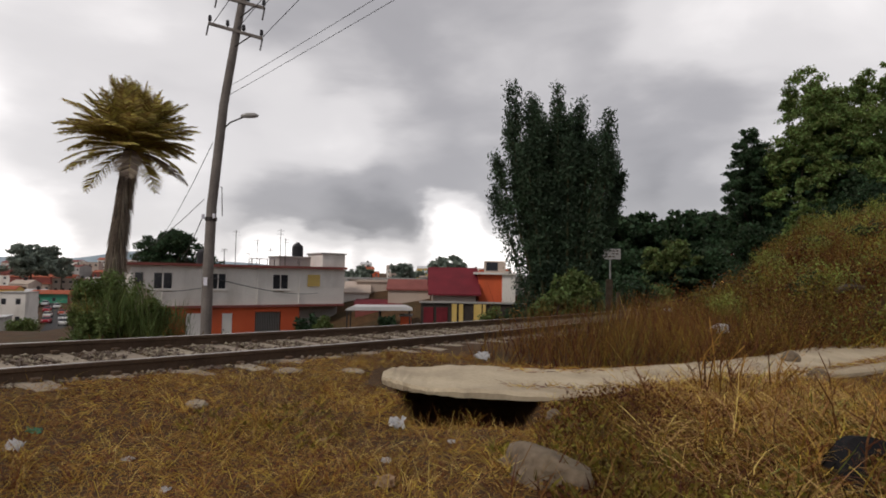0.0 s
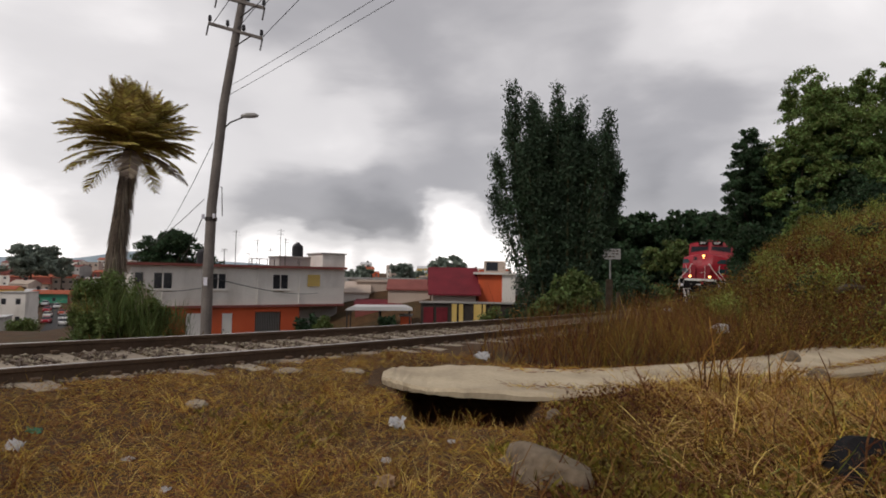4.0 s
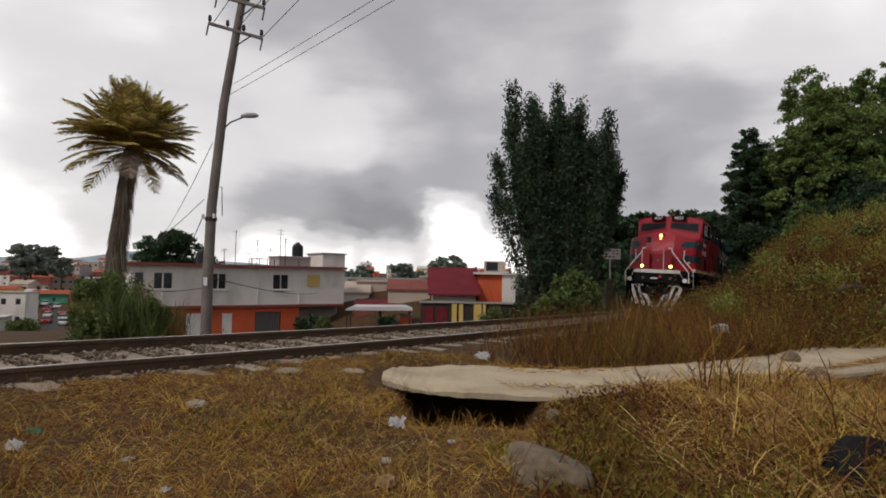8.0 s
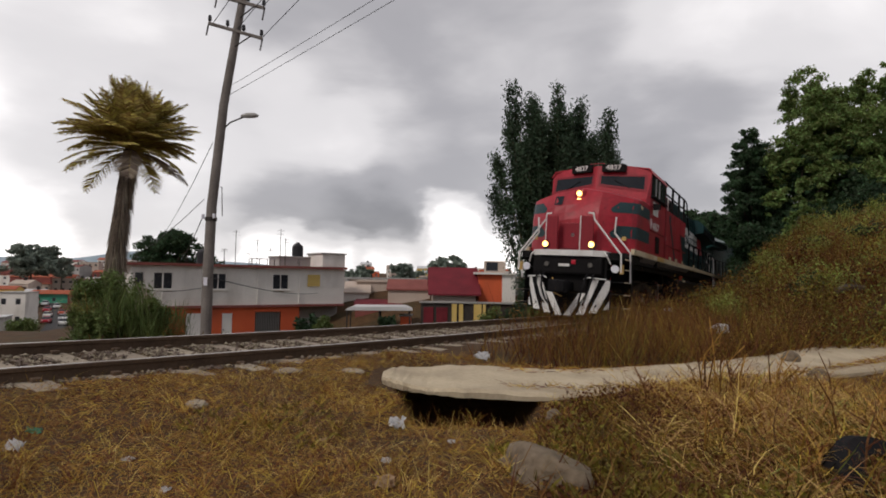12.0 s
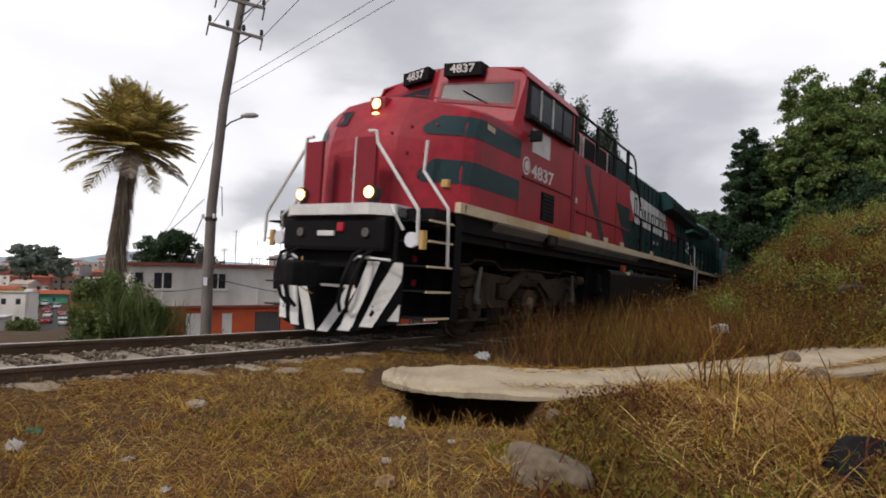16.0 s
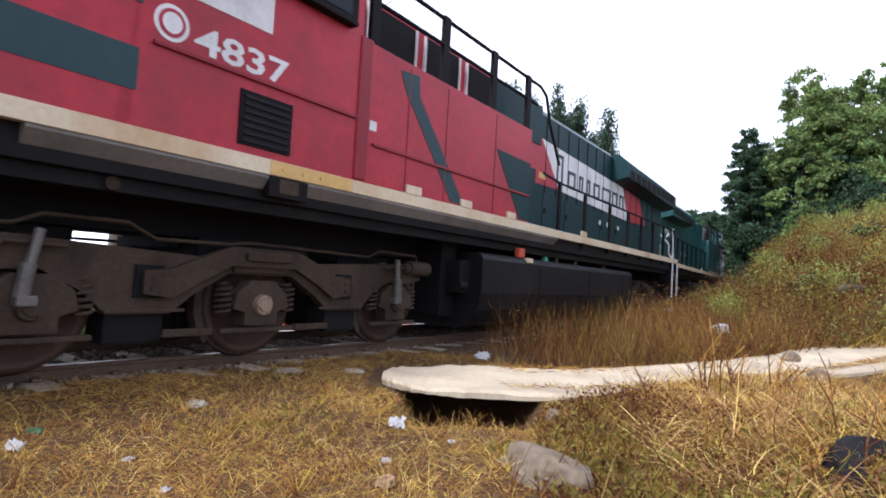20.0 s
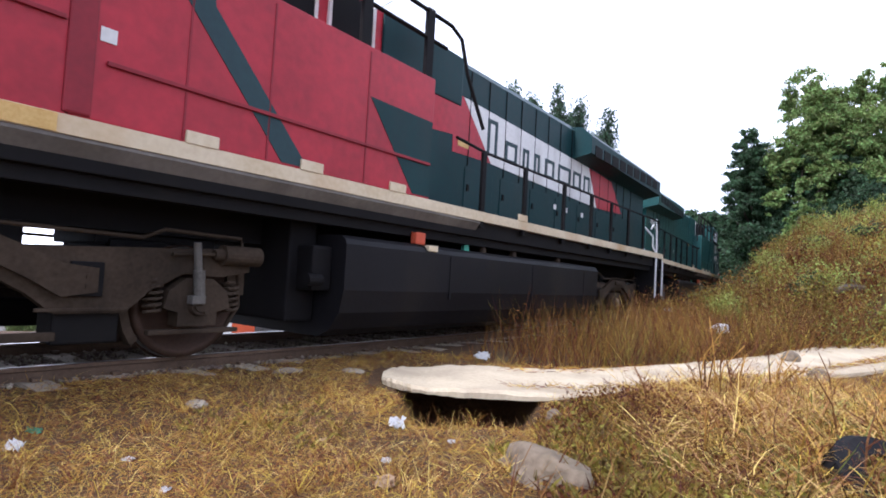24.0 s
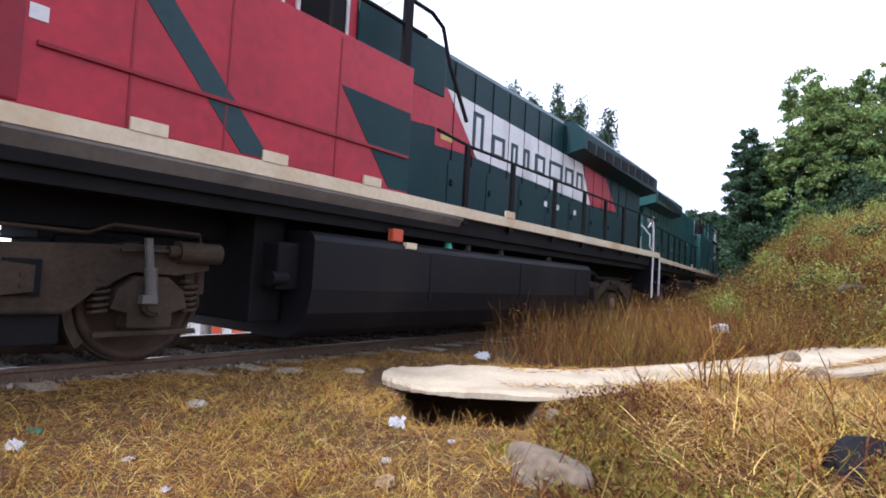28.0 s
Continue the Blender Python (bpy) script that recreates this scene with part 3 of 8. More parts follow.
def build_sleepers():
    bm = bmesh.new()
    box(bm, -0.13, 0.13, -1.3, 1.3, -0.3, -0.128, 0.018)
    for v in (-1.05, 1.05):
        box(bm, -0.11, 0.11, v - 0.2, v + 0.2, -0.13, -0.118, 0.005)
    me = bpy.data.meshes.new("sleeper")
    bm.to_mesh(me)
    bm.free()
    me.materials.append(MAT["concrete"])
    clip = bmesh.new()
    for o in (-0.86, -0.64, 0.64, 0.86):
        box(clip, -0.04, 0.04, o - 0.035, o + 0.035, -0.118, -0.085, 0.008)
    cm = bpy.data.meshes.new("rail_clip")
    clip.to_mesh(cm)
    clip.free()
    cm.materials.append(MAT["rail"])
    rnd = random.Random(5)
    for i in range(120):
        x, y, th = line_point(29 - i * 0.62)
        ob = new("sleeper", me)
        ob.parent = track
        ob.matrix_local = pose(x, y, rnd.uniform(-0.008, 0.006), 0, rnd.uniform(-0.6, 0.6), math.degrees(th) + rnd.uniform(-1, 1))
        if i < 40:
            c = new("rail_clip", cm)
            c.parent = ob


build_sleepers()


def stones(name, places, sizes, mat, parent, label, seed):
    """Many small angular stones as one mesh."""
    rnd = np.random.RandomState(seed)
    base = np.array([(1, 0, 0), (-1, 0, 0), (0, 1, 0), (0, -1, 0), (0, 0, 1), (0, 0, -1)], float)
    tri = np.array([(0, 2, 4), (2, 1, 4), (1, 3, 4), (3, 0, 4), (2, 0, 5), (1, 2, 5), (3, 1, 5), (0, 3, 5)])
    n = len(places)
    v = base[None] * rnd.uniform(0.55, 1.2, (n, 6, 1)) + rnd.uniform(-0.25, 0.25, (n, 6, 3))
    ang = rnd.uniform(0, 6.28, n)
    c, s = np.cos(ang)[:, None], np.sin(ang)[:, None]
    v = np.stack([v[..., 0] * c - v[..., 1] * s, v[..., 0] * s + v[..., 1] * c, v[..., 2] * 0.75], axis=2) * sizes[:, None, None] + places[:, None, :]
    f = (tri[None] + (np.arange(n) * 6)[:, None, None]).reshape(-1, 3)
    return tagged(sheet(name, v.reshape(-1, 3), f.tolist(), mat, parent, label), kind="stuff")


def build_ballast():
    rnd = np.random.RandomState(3)
    n = 36000
    s = 26 - 40 * rnd.rand(n) ** 1.3
    q = rnd.uniform(-0.7, 0.98, n)
    place = np.empty((n, 3))
    for i in range(n):
        x, y, th = line_point(s[i])
        place[i] = (x - q[i] * math.sin(th), y + q[i] * math.cos(th), -0.136 + rnd.uniform(0, 0.034))
    bed = np.abs(((29 - s) / 0.62 + 0.5) % 1 - 0.5) * 0.62
    keep = (np.abs(np.abs(q) - 0.7535) > 0.09) & ((bed > 0.13) | (rnd.rand(n) < 0.07) | (np.abs(q) > 1.3))
    stones("ballast", place[keep], rnd.uniform(0.012, 0.033, n)[keep], "ballast", track, "loose grey ballast stones", 4)


build_ballast()


# ---------------------------------------------------------------- locomotives
# u runs forward from the coupler, v to the left-hand side of the engine, w up from the railhead
def slab_on_side(bm, pts, v, side, thick=0.006):
    """A thin plate lying on the vertical side at v: outline in (u, w)."""
    a, b = v, v + thick
    lo = [bm.verts.new((u, side * a, w)) for u, w in pts]
    hi = [bm.verts.new((u, side * b, w)) for u, w in pts]
    k = len(pts)
    fs = [bm.faces.new(hi)]
    for i in range(k):
        fs.append(bm.faces.new((lo[i], lo[(i + 1) % k], hi[(i + 1) % k], hi[i])))
    bmesh.ops.recalc_face_normals(bm, faces=fs)


NOSE_V = (0.0, 0.3, 0.62, 0.95, 1.2, 1.38, 1.47, 1.5)
NOSE_U = (-1.56, -1.56, -1.59, -1.8, -1.98, -2.13, -2.27, -2.45)


def nose_top(v):
    """Height of the nose's upper edge: a ridge in the middle, falling to the shoulders."""
    return 3.62 - 0.22 * abs(v)


def nose_at(v, w):
    """A point of the nose's front: upright below, leaning back above."""
    lean = 0.07 * (w - 1.81) / 0.9 + (0.5 * ((w - 2.72) / 0.9) ** 1.6 if w > 2.72 else 0.0)
    return Vector((max(float(np.interp(abs(v), NOSE_V, NOSE_U)) - lean * (1 - 0.45 * abs(v) / 1.5), -3.3), v, w))


def loft(bm, rings):
    vr = [[bm.verts.new(p) for p in r] for r in rings]
    k = len(rings[0])
    fs = []
    for a, b in zip(vr, vr[1:]):
        for i in range(k):
            fs.append(bm.faces.new((a[i], a[(i + 1) % k], b[(i + 1) % k], b[i])))
    fs.append(bm.faces.new(vr[0][::-1]))
    fs.append(bm.faces.new(vr[-1]))
    bmesh.ops.recalc_face_normals(bm, faces=fs)


AXLES_FRONT, AXLES_REAR = (-3.4, -5.5, -7.7), (-17.5, -19.35, -21.2)
WHEELS = []


def wheel_mesh():
    bm = bmesh.new()
    prof = ((0.0, 0.06), (0.16, 0.06), (0.18, 0.02), (0.42, -0.005), (0.45, 0.06), (0.525, 0.065), (0.533, 0.0), (0.545, -0.05), (0.565, -0.065), (0.56, -0.085), (0.45, -0.085),
            (0.42, -0.06), (0.18, -0.05), (0.16, -0.1), (0.0, -0.1))
    k = 40
    rings = [[bm.verts.new((r * math.cos(2 * math.pi * i / k), y, r * math.sin(2 * math.pi * i / k))) for i in range(k)] for r, y in prof if r > 0]
    for a, b in zip(rings, rings[1:]):
        for i in range(k):
            bm.faces.new((a[i], a[(i + 1) % k], b[(i + 1) % k], b[i]))
    bm.faces.new(rings[0])
    bm.faces.new(rings[-1][::-1])
    bmesh.ops.recalc_face_normals(bm, faces=bm.faces[:])
    me = bpy.data.meshes.new("wheel")
    bm.to_mesh(me)
    bm.free()
    me.materials.append(MAT["wheel"])
    me.materials.append(MAT["tread"])
    for p in me.polygons:
        p.use_smooth = True
        if k * 5 <= p.index < k * 6:
            p.material_index = 1
    return me


WHEEL = wheel_mesh()


def build_truck(root, axles, flip):
    """A three-axle truck: side frames, journal boxes, springs, brake gear and six wheels."""
    mid = axles[1]
    frame_bm = bmesh.new()
    half = (axles[0] - axles[2]) / 2
    x0, x1 = half + 0.62, -half - 0.62
    out = [(x0, 1.02), (half + 0.3, 1.08), (half - 0.1, 1.06), (0.42 + (half - 2.05) / 2, 0.98), (0.3, 1.1), (-0.3, 1.1), (-0.55, 0.98), (-half + 0.1, 1.06), (-half - 0.3, 1.08), (x1, 1.02),
           (x1, 0.86), (-half - 0.3, 0.8), (-half + 0.1, 0.82), (-half + 0.4, 0.66), (-half + 0.62, 0.46), (-0.98, 0.46), (-0.78, 0.62), (-0.4, 0.84), (0.4, 0.84), (0.78, 0.62), (0.98, 0.46),
           (half - 0.62, 0.46), (half - 0.4, 0.66), (half - 0.1, 0.82), (half + 0.3, 0.8), (x0, 0.86)]
    for side in (1, -1):
        a, b = sorted((side * 0.87, side * 0.99))
        prism(frame_bm, out, "y", a, b)
        # raised rim plates and a square lifting eye
        box(frame_bm, -0.36, 0.36, *sorted((side * 0.99, side * 1.02)), 0.86, 1.0, 0.01)
        for u in (-1.2, 1.2):
            box(frame_bm, u - 0.36, u + 0.36, *sorted((side * 0.99, side * 1.005)), 0.475, 0.505, 0.006)
    for u in (half + 0.55, 1.0, -1.0, -half - 0.55):
        box(frame_bm, u - 0.1, u + 0.1, -0.87, 0.87, 0.62, 0.86)
    frame_ob = part("truck_frame", frame_bm, "grime", root, "grimy cast steel truck frame")
    frame_ob.location = (mid, 0, 0)
    part("bolster", one(box, -0.8, 0.62, -0.8, 0.8, 0.86, 1.19, 0.03), "black", frame_ob)
    for u in axles:
        d = u - mid
        part("traction_motor", one(box, d - 0.1, d + 0.62, -0.55, 0.5, 0.24, 1.12, 0.06), "black", frame_ob)
        part("air_duct", one(box, d - 0.5, d + 0.72, -0.5, 0.45, 1.06, 1.19, 0.02), "black", frame_ob)
        bm = bmesh.new()
        rod(bm, (0, -0.8, 0), (0, 0.8, 0), 0.09)
        ax = part("axle", bm, "grime", frame_ob)
        ax.location = (d, 0, 0.535)
        for side in (1, -1):
            w = new("wheel", WHEEL)
            w.parent = frame_ob
            w.matrix_local = pose(d, side * 0.755, 0.535, 0, 0, 0 if side > 0 else 180)
            WHEELS.append((w, d, side))
            bm = bmesh.new()
            y0, y1 = sorted((side * 0.85, side * 1.03))
            prism(bm, [(d - 0.34, 0.5), (d - 0.3, 0.66), (d - 0.14, 0.78), (d + 0.14, 0.78), (d + 0.3, 0.66), (d + 0.34, 0.5), (d + 0.2, 0.46), (d + 0.2, 0.33), (d - 0.2, 0.33), (d - 0.2, 0.46)], "y", y0, y1)
            jb = part("journal_box", bm, "grime", frame_ob)
            bm = bmesh.new()
            rod(bm, (d, side * 1.03, 0.535), (d, side * 1.08, 0.535), 0.115, 0.1, 20)
            rod(bm, (d, side * 1.08, 0.535), (d, side * 1.095, 0.535), 0.075, 0.07, 16)
            for i in range(3):
                a = 2.1 * i
                rod(bm, (d + 0.085 * math.cos(a), side * 1.075, 0.535 + 0.085 * math.sin(a)), (d + 0.085 * math.cos(a), side * 1.1, 0.535 + 0.085 * math.sin(a)), 0.016, None, 6)
            part("bearing_cap", bm, "bronze" if d == 0 else "grime", jb, "round bearing cap with three bolts")
            for e in (-0.4, 0.4):
                bm = bmesh.new()
                turns = [(d + e + 0.075 * math.cos(a * 0.7), side * 0.93 + 0.075 * math.sin(a * 0.7), 0.46 + 0.0062 * a) for a in range(0, 48)]
                tube(bm, turns, 0.017, 5)
                part("spring", bm, "grime", frame_ob)
            # tie bar under the box and a brake shoe against the tread
            bm = bmesh.new()
            box(bm, d - 0.46, d + 0.46, *sorted((side * 0.94, side * 1.02)), 0.255, 0.3, 0.008)
            part("tie_bar", bm, "grime", frame_ob)
            bm = bmesh.new()
            arc = [(d + 0.56 * math.cos(a), 0.535 + 0.56 * math.sin(a)) for a in (-0.65, -0.4, -0.15, 0.1, 0.35)]
            arc += [(d + 0.64 * math.cos(a), 0.535 + 0.64 * math.sin(a)) for a in (0.35, 0.1, -0.15, -0.4, -0.65)]
            prism(bm, arc, "y", *sorted((side * 0.7, side * 0.82)))
            part("brake_shoe", bm, "grime", frame_ob)
    for side in (1, -1):
        # arched equaliser over the middle axle, its ends held in dark pockets
        bm = bmesh.new()
        top = [(-1.27, 0.84), (-1.0, 0.87), (-0.78, 0.97), (-0.42, 1.11), (0.42, 1.11), (0.78, 0.97), (1.0, 0.87), (1.27, 0.84)]
        prism(bm, top + [(1.27, 0.64), (1.0, 0.6), (0.75, 0.75), (0.4, 0.92), (-0.4, 0.92), (-0.75, 0.75), (-1.0, 0.6), (-1.27, 0.64)], "y", *sorted((side * 0.99, side * 1.06)))
        for u in (-1.19, 1.19):
            for w in (0.69, 0.77):
                rod(bm, (u, side * 1.06, w), (u, side * 1.075, w), 0.022, None, 8)
        part("equaliser_beam", bm, "grime", frame_ob)
        for u in (-1.2, 1.2):
            part("end_pocket", one(box, u - 0.13, u + 0.13, *sorted((side * 0.99, side * 1.02)), 0.6, 0.89, 0.008), "black", frame_ob)
        for e in (1, -1):
            # brake rigging hanging between the wheels
            part("brake_hanger", one(box, *sorted((e * 1.0, e * 1.52)), *sorted((side * 0.62, side * 0.93)), 0.2, 0.47, 0.02), "black", frame_ob)
            part("brake_rod", one(box, *sorted((e * 0.52, e * 1.02)), *sorted((side * 0.9, side * 0.97)), 0.24, 0.31, 0.01), "grime", frame_ob)
            part("sand_pipe", one(tube, [(e * (half + 0.55), side * 0.9, 1.0), (e * (half + 0.6), side * 0.86, 0.5), (e * (half + 0.42), side * 0.78, 0.12)], 0.022, 7), "grime", frame_ob)
        part("top_clamp", one(box, -0.3, 0.26, *sorted((side * 1.06, side * 1.1)), 0.98, 1.07, 0.012), "grime", frame_ob)
        for d in (half, -half):
            bm = bmesh.new()
            lean = -0.05 if d > 0 else 0.05
            rod(bm, (d + lean, side * 1.1, 1.12), (d, side * 1.08, 0.8), 0.036, None, 10)
            rod(bm, (d, side * 1.08, 0.86), (d - lean * 0.6, side * 1.07, 0.6), 0.055, None, 12)
            box(bm, d - 0.07, d + 0.07, *sorted((side * 1.0, side * 1.12)), 0.54, 0.62, 0.012)
            part("shock_absorber", bm, "steel_grey", frame_ob)
            bm = bmesh.new()
            away = 0.34 if d > 0 else -0.34
            rod(bm, (d + away * 0.75, side * 1.04, 1.02), (d + away * 2.0, side * 1.04, 1.02), 0.1, None, 18)
            rod(bm, (d + away * 0.75, side * 1.04, 1.02), (d + away * 0.5, side * 1.04, 1.02), 0.065, 0.05, 14)
            rod(bm, (d + away * 0.5, side * 1.04, 1.02), (d - away * 0.75, side * 1.05, 1.0), 0.018, None, 8)
            part("brake_cylinder", bm, "grime", frame_ob)
        bm = bmesh.new()
        pipe = [(half + 0.5, 1.14), (half + 0.1, 1.15), (half - 0.1, 1.24), (half - 0.75, 1.24), (half - 1.0, 1.12), (0.4, 1.13), (0.2, 1.16), (-0.6, 1.15), (-half + 0.5, 1.13), (-half + 0.3, 1.22), (-half - 0.5, 1.2), (-half - 0.55, 1.02)]
        tube(bm, [(u, side * 0.98, w) for u, w in pipe], 0.018, 6)
        part("air_pipe", bm, "grime", frame_ob)
    return frame_ob


def build_loco(pal, number, lit, at, label, lettered):
    """A six-axle wide-nosed diesel; pal: body, second, stripe colours by name."""
    root = empty("locomotive", at, label, "locomotive", "locomotives of the train")
    body, second, accent, panel = pal
    glow = "lamp"

    forward = {"front_screen", "screen_edge", "front_platform", "pilot_plate", "pilot_top", "ditch_light", "lens", "socket_cover", "red_valve", "pilot_plate_mark", "coupler", "air_hose",
               "uncoupling_lever", "glad_hand_chain", "snow_plough", "white_bar", "grab_iron"}

    def P(name, bm, mat, parent=root, label="", smooth=False):
        if name in forward and not (name == "lens" and parent.name.startswith("headlight")):
            bmesh.ops.translate(bm, vec=(-0.13, 0, 0), verts=bm.verts[:])
        return part(name, bm, mat, parent, label, smooth)

    # underframe and walkway
    bm = bmesh.new()
    box(bm, -21.75, -1.5, -1.42, 1.42, 1.56, 1.81, 0.012)
    box(bm, -21.4, -1.9, -0.55, 0.55, 1.185, 1.56)
    under = P("underframe", bm, "black")
    for side in (1, -1):
        bm = bmesh.new()
        box(bm, -21.7, -1.98, *sorted((side * 1.42, side * 1.515)), 1.80, 1.945, 0.006)
        sill = P("sill", bm, "cream", root, "cream sill stripe with rust stains")
        bm = bmesh.new()
        prism(bm, [(side * 1.5, 1.8), (side * 1.505, 1.77), (side * 1.4, 1.64), (side * 1.3, 1.62), (side * 1.3, 1.8)], "x", -11.9, -3.1)
        P("side_beam", bm, "beam", root, "grey lip under the sill")
        for u, wd in ((-7.32, 0.31), (-8.56, 0.3), (-9.94, 0.3), (-13.2, 0.3)):
            bm = bmesh.new()
            box(bm, u - wd / 2, u + wd / 2, *sorted((side * 1.5, side * 1.53)), 1.94, 2.05, 0.008)
            P("jacking_tab", bm, "cream", sill)
        turn = Euler((radians(90), 0, 0 if side < 0 else radians(180))).to_matrix().to_4x4()
        lettering("end_letter", "F", 0.13, Matrix.Translation((-2.12, side * 1.517, 1.872)) @ turn, "black", sill, "black letter F")
        bm = bmesh.new()
        box(bm, -6.2, -5.1, *sorted((side * 1.5, side * 1.521)), 1.805, 1.94, 0.004)
        for u in (-5.75, -5.5, -5.25):
            rod(bm, (u, side * 1.52, 1.87), (u, side * 1.53, 1.87), 0.018, None, 8)
        P("jacking_pad", bm, "amber", sill, "ochre jacking pad with two bolts")
        bm = bmesh.new()
        box(bm, -5.58, -5.1, *sorted((side * 1.4, side * 1.512)), 1.6, 1.8, 0.006)
        slot = P("jacking_slot", bm, "black", sill)
        P("slot_block", one(box, -5.46, -5.22, *sorted((side * 1.44, side * 1.518)), 1.64, 1.78, 0.006), "grime", slot)
        bm = bmesh.new()
        box(bm, -21.6, -2.1, *sorted((side * 1.2, side * 1.34)), 1.44, 1.58, 0.008)
        P("cable_duct", bm, "black", root)
        P("pipe_end", one(rod, (-3.75, side * 1.2, 1.5), (-3.75, side * 1.38, 1.5), 0.055, None, 14), "grime", root)
    # nose
    vs = [-v for v in NOSE_V[:0:-1]] + list(NOSE_V)
    rings = []
    for f in (0.0, 0.3, 0.5, 0.62, 0.74, 0.84, 0.92, 0.97, 1.0):
        rings.append([(-3.78, -1.5, 1.81 + f * (nose_top(1.5) - 1.81))] + [tuple(nose_at(v, 1.81 + f * (nose_top(v) - 1.81))) for v in vs] + [(-3.78, 1.5, 1.81 + f * (nose_top(1.5) - 1.81))])
    # the top runs back to the cab, a little rounded at its front edge
    for back, up in ((0.12, 0.045), (0.45, 0.075), (1.0, 0.1)):
        rings.append([(-3.78, -1.5 + 0.05 * back, nose_top(1.5) + up)] + [((1 - back) * nose_at(v, nose_top(v)).x + back * -3.78, v * (1 - 0.035 * back), nose_top(v) + up) for v in vs] + [(-3.78, 1.5 - 0.05 * back, nose_top(1.5) + up)])
    bm = bmesh.new()
    loft(bm, rings)
    nose = P("nose", bm, body)
    # small window high on the nose, bolts and a grab iron
    bm = bmesh.new()
    bm.faces.new([bm.verts.new(nose_at(v, w) + Vector((0.012, 0, 0.012))) for v, w in ((-0.66, 3.1), (-0.42, 3.1), (-0.42, 3.36), (-0.66, 3.36))])
    P("nose_window", bm, "glass", nose, "small dark nose window")
    for v, w in ((0.75, 2.62), (0.95, 2.62), (0.75, 3.0), (1.05, 3.05), (0.5, 2.9), (0.9, 2.3)):
        c = nose_at(v, w)
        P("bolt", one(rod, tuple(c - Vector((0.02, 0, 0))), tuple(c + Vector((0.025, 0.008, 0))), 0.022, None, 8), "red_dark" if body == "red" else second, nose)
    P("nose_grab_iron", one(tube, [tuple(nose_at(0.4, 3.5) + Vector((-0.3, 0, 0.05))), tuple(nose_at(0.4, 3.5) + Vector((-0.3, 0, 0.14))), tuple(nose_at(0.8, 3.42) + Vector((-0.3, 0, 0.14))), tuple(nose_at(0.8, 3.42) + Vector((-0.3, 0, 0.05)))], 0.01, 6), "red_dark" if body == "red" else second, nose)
    bm = bmesh.new()
    for v in (-0.36, 0.3):
        box(bm, -1.75, -1.5, v - 0.02, v + 0.02, 1.9, 2.6)
    box(bm, -1.66, -1.5, -0.34, 0.28, 1.9, 2.58, 0.012)
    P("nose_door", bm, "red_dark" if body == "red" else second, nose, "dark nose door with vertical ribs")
    bm = bmesh.new()
    box(bm, -1.56, -1.5, -0.05, 0.05, 2.2, 2.32, 0.01)
    P("door_latch", bm, "white", nose)
    # maroon screens on the front platform
    for v0, v1 in ((0.3, 0.64), (-0.64, -0.32)):
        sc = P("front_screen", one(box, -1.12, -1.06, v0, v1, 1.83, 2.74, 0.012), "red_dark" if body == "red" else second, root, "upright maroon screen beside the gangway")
        P("screen_edge", one(box, -1.1, -1.05, v0 - 0.012, v0 + 0.012, 1.83, 2.74), "white", sc)
    # headlights
    bm = bmesh.new()
    box(bm, -2.25, -1.93, -0.15, 0.15, 3.1, 3.56, 0.05)
    P("headlight_housing", bm, body, nose)
    for w in (3.24, 3.44):
        bm = bmesh.new()
        rod(bm, (-1.96, 0, w), (-1.915, 0, w), 0.1, 0.085, 20)
        h = P("headlight", bm, "iron", nose, "round lit headlight")
        bm = bmesh.new()
        rod(bm, (-1.916, 0, w), (-1.905, 0, w), 0.075, None, 20)
        P("lens", bm, glow if lit else "glass", h, "glowing warm white lens" if lit else "")
    # cab
    prof = [(-1.5, 1.94), (-1.5, 4.3), (-1.42, 4.42), (-0.86, 4.5), (0.0, 4.53), (0.86, 4.5), (1.42, 4.42), (1.5, 4.3), (1.5, 1.94)]

    def cab_front(v, w):
        """The cab's front is swept back from its middle and leans back above the sill of the windscreen."""
        return -3.3 - 0.24 * abs(v) - max(0.0, w - 3.5) * 0.3
    bm = bmesh.new()
    front = [bm.verts.new((cab_front(v, w), v, w)) for v, w in prof]
    rear = [bm.verts.new((-6.25, v, w)) for v, w in prof]
    for k in range(9):
        bm.faces.new((front[k], front[(k + 1) % 9], rear[(k + 1) % 9], rear[k]))
    bm.faces.new(rear)
    top = {v: b for (v, w), b in zip(prof, front) if w > 4.31}
    cols = sorted(top)
    mids = {v: bm.verts.new((cab_front(v, 3.5), v, 3.5)) for v in cols}
    lows = {v: bm.verts.new((cab_front(v, 1.94), v, 1.94)) for v in cols}
    for a, b in zip(cols, cols[1:]):
        bm.faces.new((lows[a], lows[b], mids[b], mids[a]))
        bm.faces.new((mids[a], mids[b], top[b], top[a]))
    for v, e, foot in ((-1.42, front[1], front[0]), (1.42, front[7], front[8])):
        bm.faces.new((top[v], e, foot, lows[v], mids[v]))
    bmesh.ops.recalc_face_normals(bm, faces=bm.faces[:])
    cab = P("cab", bm, body, root)
    bm = bmesh.new()
    roof = [(-1.54, 4.27), (-1.45, 4.445), (-0.88, 4.53), (0.0, 4.56), (0.88, 4.53), (1.45, 4.445), (1.54, 4.27), (1.5, 4.27), (1.41, 4.415), (0.86, 4.495), (0.0, 4.525), (-0.86, 4.495), (-1.41, 4.415), (-1.5, 4.27)]
    prism(bm, roof, "x", -6.35, -3.86)
    P("cab_roof", bm, body, cab)
